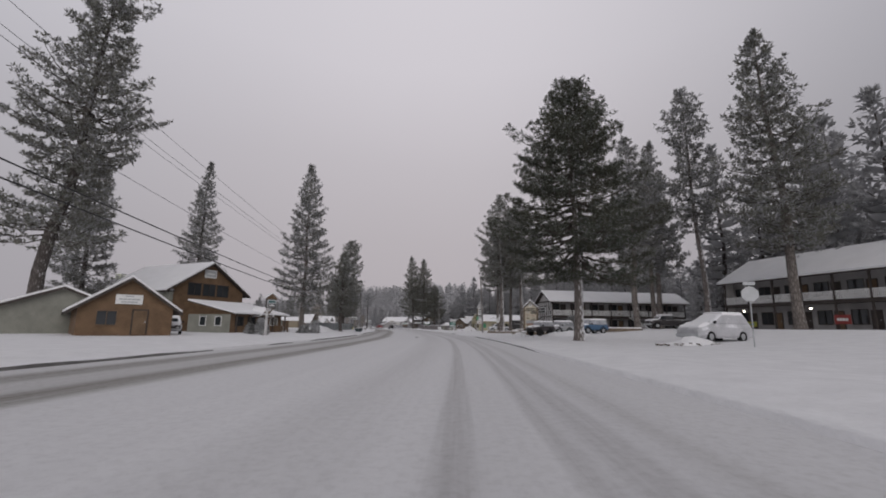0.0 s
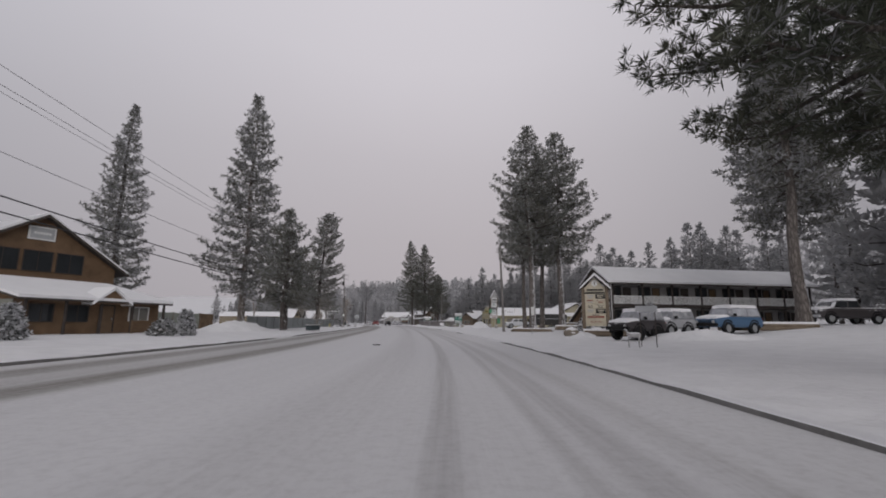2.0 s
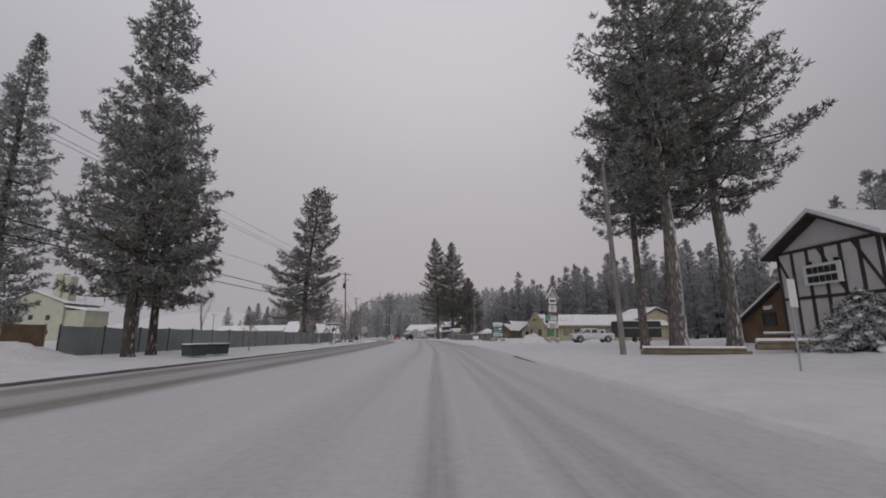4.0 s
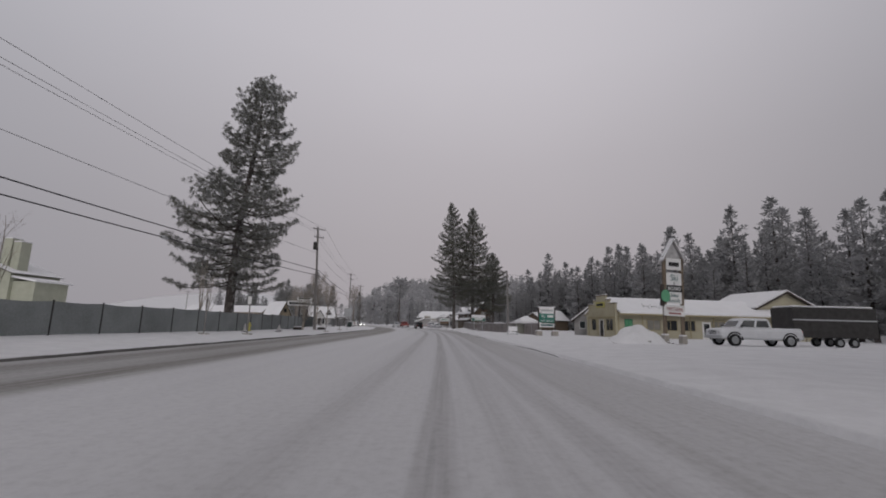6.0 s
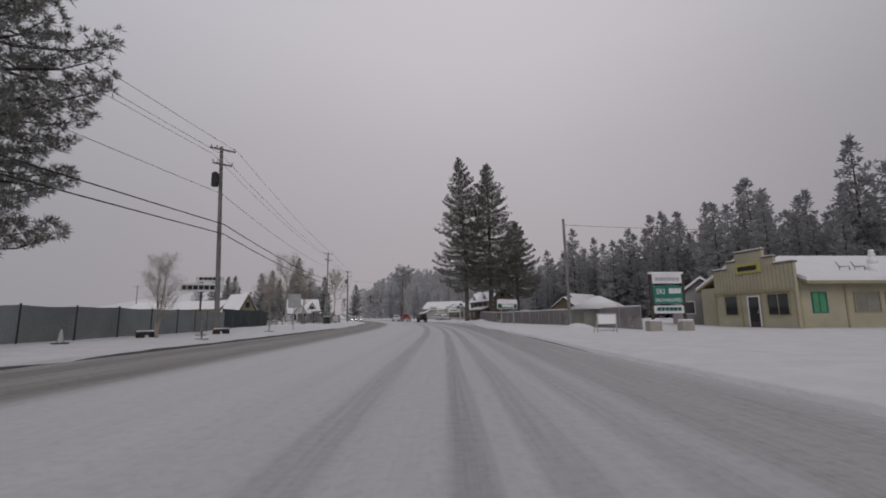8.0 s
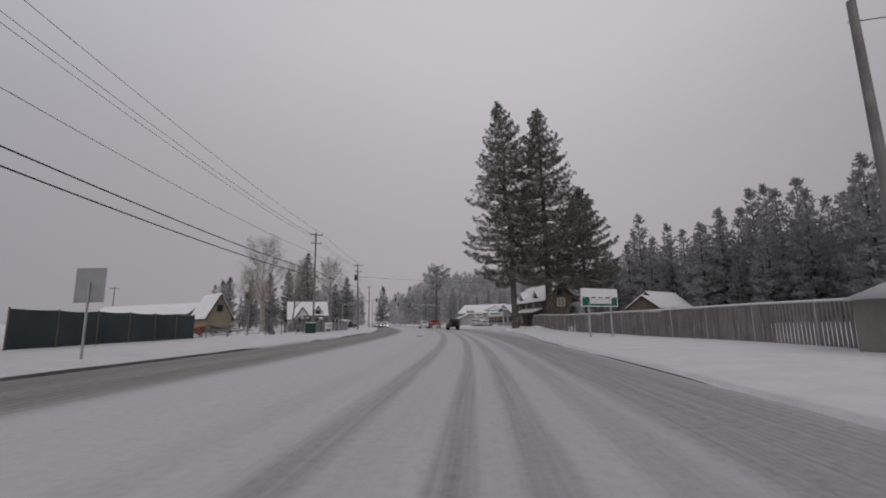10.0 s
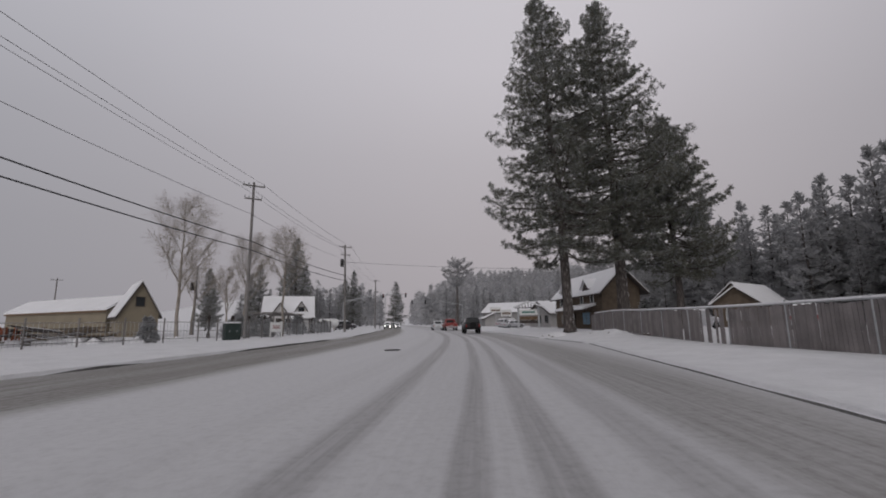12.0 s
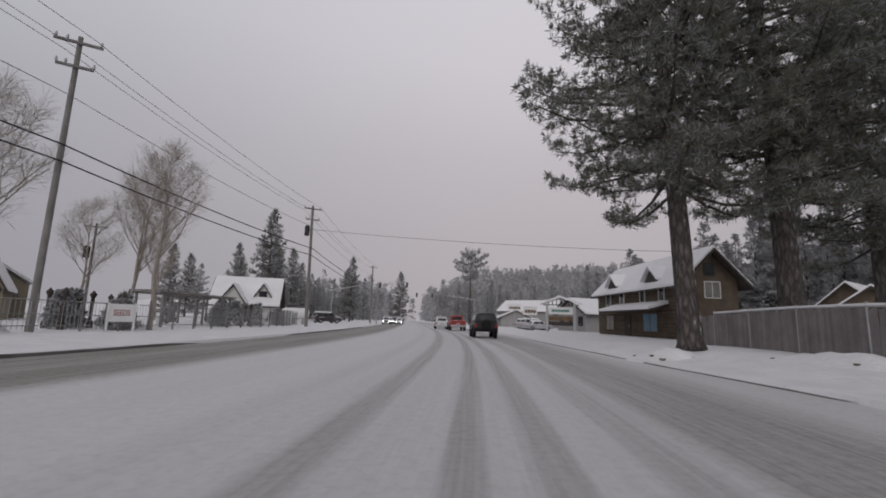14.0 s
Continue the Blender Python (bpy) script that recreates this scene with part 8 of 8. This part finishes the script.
POLES = [(-15.5, -2.0, 13.4, 0, 0), (-26.3, 143.2, 13.4, -0.40, 0.27), (-37.6, 189.8, 12.6, 0.0, 0.0), (-42.9, 215.4, 12.0, -0.24, 0), (-60.0, 262.0, 12.0, 0, 0)]
for (xa, ya, ha, la, ma), (xb, yb, hb, lb, mb) in zip(POLES, POLES[1:]):
    sp = math.hypot(xb - xa, yb - ya)
    for o in (-1.0, -0.4, 1.0):
        cable((xa + la + o, ya + ma, ha - 0.1), (xb + lb + o, yb + mb, hb - 0.1), sp * 0.012, 0.014, "thin overhead power line")
    for o, zz in ((0.15, 7.7), (0.15, 7.0)):
        cable((xa + la * 0.55 + o, ya + ma * 0.5, zz + 0.2), (xb + lb * 0.55 + o, yb + mb * 0.5, zz + 0.2), sp * 0.010, 0.035, "thick black telephone cable")
    cable((xa + la * 0.8 - 0.15, ya + ma, 10.2), (xb + lb * 0.8 - 0.15, yb + mb, 10.2), sp * 0.012, 0.016, "thin overhead line below the crossarm")
sc = base("cable_splice", -24.1, 113.0, 6.24, 94)
tagged(sc, "pale grey splice case hung on the telephone cable", "cable splice")
bm = bmesh.new()
tube(bm, [(-0.36, 0, 0), (-0.3, 0, 0), (-0.26, 0, 0), (0.26, 0, 0), (0.3, 0, 0), (0.36, 0, 0)], [0.03, 0.06, 0.1, 0.1, 0.06, 0.03], 10)
part("case", bm, "grey_paint", sc)
cable((-42.9, 215.4, 9.8), (30.0, 232.0, 9.5), 1.5, 0.02, "service line crossing over the road")
cable((-1.6, 151.6, 8.6), (45.0, 140.0, 6.5), 1.2, 0.016, "service line to the shop")


def signal_mast(x, y, x2, y2, h, h2, heads):
    t = heading(x, y, x2, y2)
    L = math.hypot(x2 - x, y2 - y)
    b = base("traffic_signal", x, y, gz(x, y), t)
    tagged(b, "traffic signal mast with lamps hung from its long arm", "traffic signal", group="traffic signals")
    bm = bmesh.new()
    tube(bm, [(0, 0, -0.2), (0, 0, h)], [0.16, 0.12], 10)
    part("mast", bm, "steel", b)
    bm = bmesh.new()
    tube(bm, [(0, 0, h - 0.2), (L * 0.3, 0, h + (h2 - h) * 0.55), (L * 0.65, 0, h + (h2 - h) * 0.9), (L, 0, h2)], [0.11, 0.09, 0.07, 0.05], 8)
    part("arm", bm, "steel", b)
    for u in heads:
        z = h + (h2 - h) * min(1, u * 1.4)
        bm = bmesh.new()
        box(bm, L * u - 0.18, L * u + 0.18, -0.15, 0.15, z - 0.75, z + 0.3, bevel=0.03)
        hd = part("signal_head", bm, "black", b)
        for k, mt in ((0.1, "lamp_red"), (-0.23, "iron"), (-0.56, "iron")):
            bm = bmesh.new()
            bmesh.ops.create_cone(bm, cap_ends=True, segments=12, radius1=0.1, radius2=0.1, depth=0.05, matrix=pose(L * u, -0.16, z + k, 90))
            part("lens", bm, mt, hd)


signal_mast(-65.0, 255.0, -50.5, 259.5, 6.4, 8.0, (0.62, 0.97))
signal_mast(-44.0, 287.0, -58.0, 282.0, 6.6, 7.4, (0.72, 0.98))
for x, y, h in ((-60.5, 266.0, 8.5), (-33.5, 262.0, 9.0), (-63.0, 275.0, 10.0)):
    b = base("street_lamp", x, y, gz(x, y), 200 if x > -40 else 20)
    tagged(b, "tall steel street lamp with a curved arm", "street lamp", group="street lamps at the crossing")
    bm = bmesh.new()
    tube(bm, [(0, 0, -0.2), (0, 0, h - 1), (0.3, 0, h - 0.3), (1.2, 0, h + 0.1), (2.6, 0, h + 0.2)], [0.12, 0.09, 0.07, 0.06, 0.05], 8)
    part("pole", bm, "steel", b)
    bm = bmesh.new()
    box(bm, 2.4, 3.1, -0.14, 0.14, h + 0.1, h + 0.26, bevel=0.03)
    part("lamp_head", bm, "steel", b)

# ---- traffic: halted where the road bends ----
for s, o, kind, col, lab, lit, t in ((215.0, 2.0, "jeep", "car_black", "black off-road car with a spare wheel on its back", False, 90),
                                     (238.5, 1.5, "pickup", "car_red", "red pickup driving on the snowy road", False, 90), (247, 0.0, "suv", "car_white", "pale car driving on the snowy road", False, 90),
                                     (285, -10.2, "suv", "car_dark", "oncoming dark car with its headlights on", True, -90), (293, -7.6, "sedan", "car_silver", "oncoming pale car with its headlights on", True, -90),
                                     (301, -10.4, "suv", "car_silver", "oncoming pale car with its headlights on", True, -90), (310, -7.8, "pickup", "car_dark", "oncoming dark car with its headlights on", True, -90), (320, -10.4, "sedan", "car_dark", "oncoming dark car with its headlights on", True, -90)):
    x, y, a = on_line(s, o)
    vehicle("car" if kind != "pickup" else "pickup_truck", x, y, a + t, lab, kind, col, snow=False, lights=lit, z=0.0)
vehicle("parked_car", -57.0, 241.0, 60, "dark car parked beside the far crossing", "suv", "car_dark")
x, y, a = on_line(262, 12)
for k in range(5):
    x, y, a = on_line(248 + k * 4, 15 + k * 0.6)
    vehicle("parked_car", x, y, a + 15, "snow-covered car parked in the far row", "suv" if k % 2 else "sedan", "car_snowed")

slatted_fence()


# ---- bare trees ----
def bare_tree(x, y, h, seed, label, forks=1, spread=0.5, clear=0.34, up=(1.1, 1.9), full=1.0):
    """A leafless tree: clear trunk, steep limbs that open into a vase, and a haze of fine twigs."""
    b = base("bare_tree", x, y, gz(x, y))
    tagged(b, label, "tree", group="bare trees")
    rng = random.Random(seed)
    gen = np.random.default_rng(seed)
    tr = bmesh.new()
    P, D, S = [], [], []
    r0 = h * 0.0105
    stems = []
    for k in range(forks):
        a = rng.uniform(0, 6.28)
        q = 0.0 if forks == 1 else 0.07
        stems.append([Vector((q * h * u * math.cos(a + 3.14 * k) + rng.uniform(-1, 1) * 0.008 * h, q * h * u * math.sin(a + 3.14 * k) + rng.uniform(-1, 1) * 0.008 * h, h * 0.9 * u - (0.3 if u == 0 else 0))) for u in (0, 0.15, 0.3, 0.45, 0.6, 0.75, 0.9, 1.0)])
        if k:
            stems[k][0] = stems[0][0].copy()
        tube(tr, stems[k], [r0 * 1.3, r0, r0 * 0.9, r0 * 0.72, r0 * 0.5, r0 * 0.34, r0 * 0.2, 0.012], 8, cap=False)
    us = (0, 0.15, 0.3, 0.45, 0.6, 0.75, 0.9, 1.0)

    def along(st, u):
        i = max(j for j in range(7) if us[j] <= u)
        return st[i].lerp(st[i + 1], (u - us[i]) / (us[i + 1] - us[i]))

    def limb(p, d, L, r, depth):
        bend = Vector((rng.uniform(-1, 1), rng.uniform(-1, 1), 0.3)) * L * 0.09
        m = p + d * L * 0.5 + bend
        e = p + d * L + Vector((0, 0, L * 0.16))
        tube(tr, [p, m, e], [r, r * 0.7, r * 0.25], 5 if depth == 0 else 4, cap=False)
        n = max(3, int(9 * full))
        for i in range(n):
            f = 0.25 + 0.75 * (i + rng.random()) / n
            q = p.lerp(m, f * 2) if f < 0.5 else m.lerp(e, f * 2 - 1)
            nd = (d + Vector((rng.uniform(-1, 1), rng.uniform(-1, 1), rng.uniform(-0.1, 0.45))) * spread * 1.5).normalized()
            ln = L * rng.uniform(0.3, 0.55) * (1.15 - 0.5 * f)
            if depth == 0:
                limb(q, nd, ln, r * 0.45, 1)
            else:
                for j in range(3):
                    P.append(tuple(q.lerp(q + nd * ln, j / 3)))
                    D.append(tuple((nd + Vector((0, 0, 0.2))).normalized()))
    for st in stems:
        nb = max(4, int((15 if forks == 1 else 9) * full))
        for i in range(nb):
            u = clear + (0.94 - clear) * i / nb
            a = i * 2.4 + rng.uniform(-0.4, 0.4)
            d = Vector((math.cos(a), math.sin(a), rng.uniform(*up))).normalized()
            limb(along(st, u), d, h * 0.37 * (1.12 - u * 0.85), r0 * 0.5 * (1.2 - u), 0)
    part("trunk", tr, "twig", b, smooth=True)
    v = blades(np.array(P), np.array(D) * 1.3, h * 0.075, h * 0.0006, 1, gen)
    tagged(crown_mesh("twig_mass", v, "twig", b), kind="stuff")


bare_tree(-46.0, 191.3, 13.5, 1, "tall leafless tree with fine brown twigs", 1, 0.5, 0.3, (0.6, 1.3))
bare_tree(-47.4, 201.0, 11.2, 2, "forked leafless tree in the yard", 2, 0.45)
bare_tree(-38.3, 195.4, 10.2, 3, "leafless tree with brown twigs behind the yard fence", 1, 0.4, 0.4)
bare_tree(-57.4, 204.2, 11, 4, "small leafless tree behind the yard", 1, 0.5, 0.3, (0.7, 1.4))
bare_tree(-24.6, 135.8, 4.6, 6, "small leafless tree with snowy branches by the fence", 2, 0.8, 0.15)
bare_tree(-17.4, 90.2, 2.4, 12, "leafless brown bush beside the screen fence", 2, 0.6, 0.12, (0.6, 1.3))
bare_tree(-25.4, 119.2, 6.2, 7, "thin leafless sapling beside the screen fence", 2, 0.28, 0.3, (1.6, 2.6), 0.3)
bare_tree(-26.4, 121.4, 5.0, 8, "thin leafless sapling beside the screen fence", 2, 0.28, 0.3, (1.6, 2.6), 0.3)
bare_tree(-36.5, 113.8, 8.6, 9, "leafless tree with thin upright limbs behind the screen fence", 2, 0.35, 0.3, (1.5, 2.4), 0.4)
bare_tree(-62.0, 215.0, 10, 10, "leafless poplar behind the white house", 2, 0.35)

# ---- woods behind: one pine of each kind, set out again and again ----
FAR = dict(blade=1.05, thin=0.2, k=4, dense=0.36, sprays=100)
KINDS = [pine(-66.1, 237.6, 18, 4.4, 0.06, 41, "dense dark fir behind the white house", "needle_frost_haze", "bark_dark", blade=0.6, thin=0.09, dense=0.8, k=7, sprays=120),
         pine(58, 250, 31, 6.8, 0.05, 42, "tall pine in the snowy woods", "needle_far_haze", "bark_dark", **FAR),
         pine(66, 232, 28, 6.2, 0.07, 43, "tall pine in the snowy woods", "needle_far_haze", "bark_dark", shape="oval", **FAR),
         pine(72, 262, 30, 7.0, 0.04, 44, "tall pine in the snowy woods", "needle_far_haze", "bark_dark", lumps=0.25, **FAR)]
rng_w = random.Random(77)


def again(k, x, y, scale):
    t = copy_thing(KINDS[k], pose(x, y, gz(x, y) - 0.1, 0, 0, rng_w.uniform(0, 360)) @ Matrix.Diagonal((scale, scale, scale * rng_w.uniform(0.92, 1.08), 1)))
    return t


# near woods behind the motels
for x, y, s in ((50, 58, 1.0), (47, 74, .95), (60, 66, 1.1), (58, 45, 1.05), (63, 52, 1.1), (54, 36, 1.1), (76, 60, 1.1), (70, 42, 1.1), (52, 50, 1.0), (67, 72, 1.0), (48, 66, .8), (72, 50, 1.1), (80, 75, 1.0),
                (56, 90, .6), (60, 86, .7), (64, 82, .8), (67, 90, .8), (43, 113.5, .55), (45.3, 111, .62), (48.6, 113, .66), (52, 110.5, .6), (55.2, 112.5, .62), (58.5, 109.5, .6), (50.5, 115, .6)):
    again(1 + rng_w.randrange(3), x, y, s)
# the edge of the woods behind the shops: a close front row, then rows behind
for i in range(62):
    s = 112 + i * 3.1 + rng_w.uniform(-1.2, 1.2)
    off = float(np.interp(s, (110, 150, 190, 225, 260, 300), (64, 60, 58, 66, 62, 46))) + rng_w.uniform(-4, 7)
    x, y, _ = on_line(s, off)
    again(1 + rng_w.randrange(3), x, y, rng_w.choice((0.45, 0.54, 0.6, 0.66, 0.74)) * rng_w.uniform(0.92, 1.06))
for i in range(74):
    s = rng_w.uniform(100, 330)
    off = float(np.interp(s, (110, 190, 240, 300), (76, 72, 78, 60))) + rng_w.uniform(0, 34)
    x, y, _ = on_line(s, off)
    again(1 + rng_w.randrange(3), x, y, rng_w.uniform(0.55, 0.85))
for i in range(44):
    s = 168 + i * 2.8 + rng_w.uniform(-1.5, 1.5)
    x, y, _ = on_line(s, (66 if i % 2 else 78) + rng_w.uniform(-3, 7))
    again(1 + rng_w.randrange(3), x, y, rng_w.choice((0.62, 0.78, 0.86, 0.95)) * rng_w.uniform(0.94, 1.06))
# beyond the crossing, on both sides of the bend
for i in range(64):
    s = rng_w.uniform(318, 440)
    o = rng_w.uniform(-78, 62)
    if -24 < o < 18:
        o += 34 if o > -3 else -34
    x, y, _ = on_line(s, o)
    again(1 + rng_w.randrange(3), x, y, rng_w.uniform(0.38, 0.6))
for x, y, k in ((-72, 246, .8), (-80, 262, .9), (-86, 252, .8), (-95, 275, 1.0), (-78, 285, .9), (-70, 300, .9), (-105, 300, 1.0), (-90, 240, .7), (-110, 262, .9), (-120, 290, 1.), (-100, 320, 1.)):
    again(0, x, y, k)


def far_woods():
    """The far edge of the woods: too many trees to count, each a ragged spire of drooping tiers."""
    rng = np.random.default_rng(12)
    spots = [(rng.uniform(450, 650), rng.uniform(-190, 230)) for i in range(900)]
    spots += [(rng.uniform(120, 420), rng.uniform(120, 260)) for i in range(260)]
    P, D = [], []
    for s, o in spots:
        if -16 < o < 12 and s < 600:
            o = o + (26 if o > 0 else -26)
        x, y, _ = on_line(s, o)
        if x < -178:
            continue
        h = rng.uniform(18, 29)
        z0 = gz(x, y)
        r = h * rng.uniform(0.12, 0.18)
        m = 64
        u = rng.uniform(0.02, 1, m)
        a = rng.uniform(0, 6.283, m)
        q = r * (1 - u) ** 0.8 * rng.uniform(0.2, 1, m) + 0.1
        P.append(np.stack([x + q * np.cos(a), y + q * np.sin(a), z0 + h * (0.02 + 0.95 * u)], 1))
        D.append(np.stack([np.cos(a) * 0.7, np.sin(a) * 0.7, 0.3 + 0 * u], 1))
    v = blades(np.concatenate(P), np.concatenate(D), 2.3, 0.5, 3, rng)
    # the woods' haze is in the needle colour
    ob = crown_mesh("far_woods", v, "needle_woods_haze", None)
    tagged(ob, "snow-laden conifer woods in the distance, coloured pale to stand for haze", "woods", kind="stuff")


far_woods()
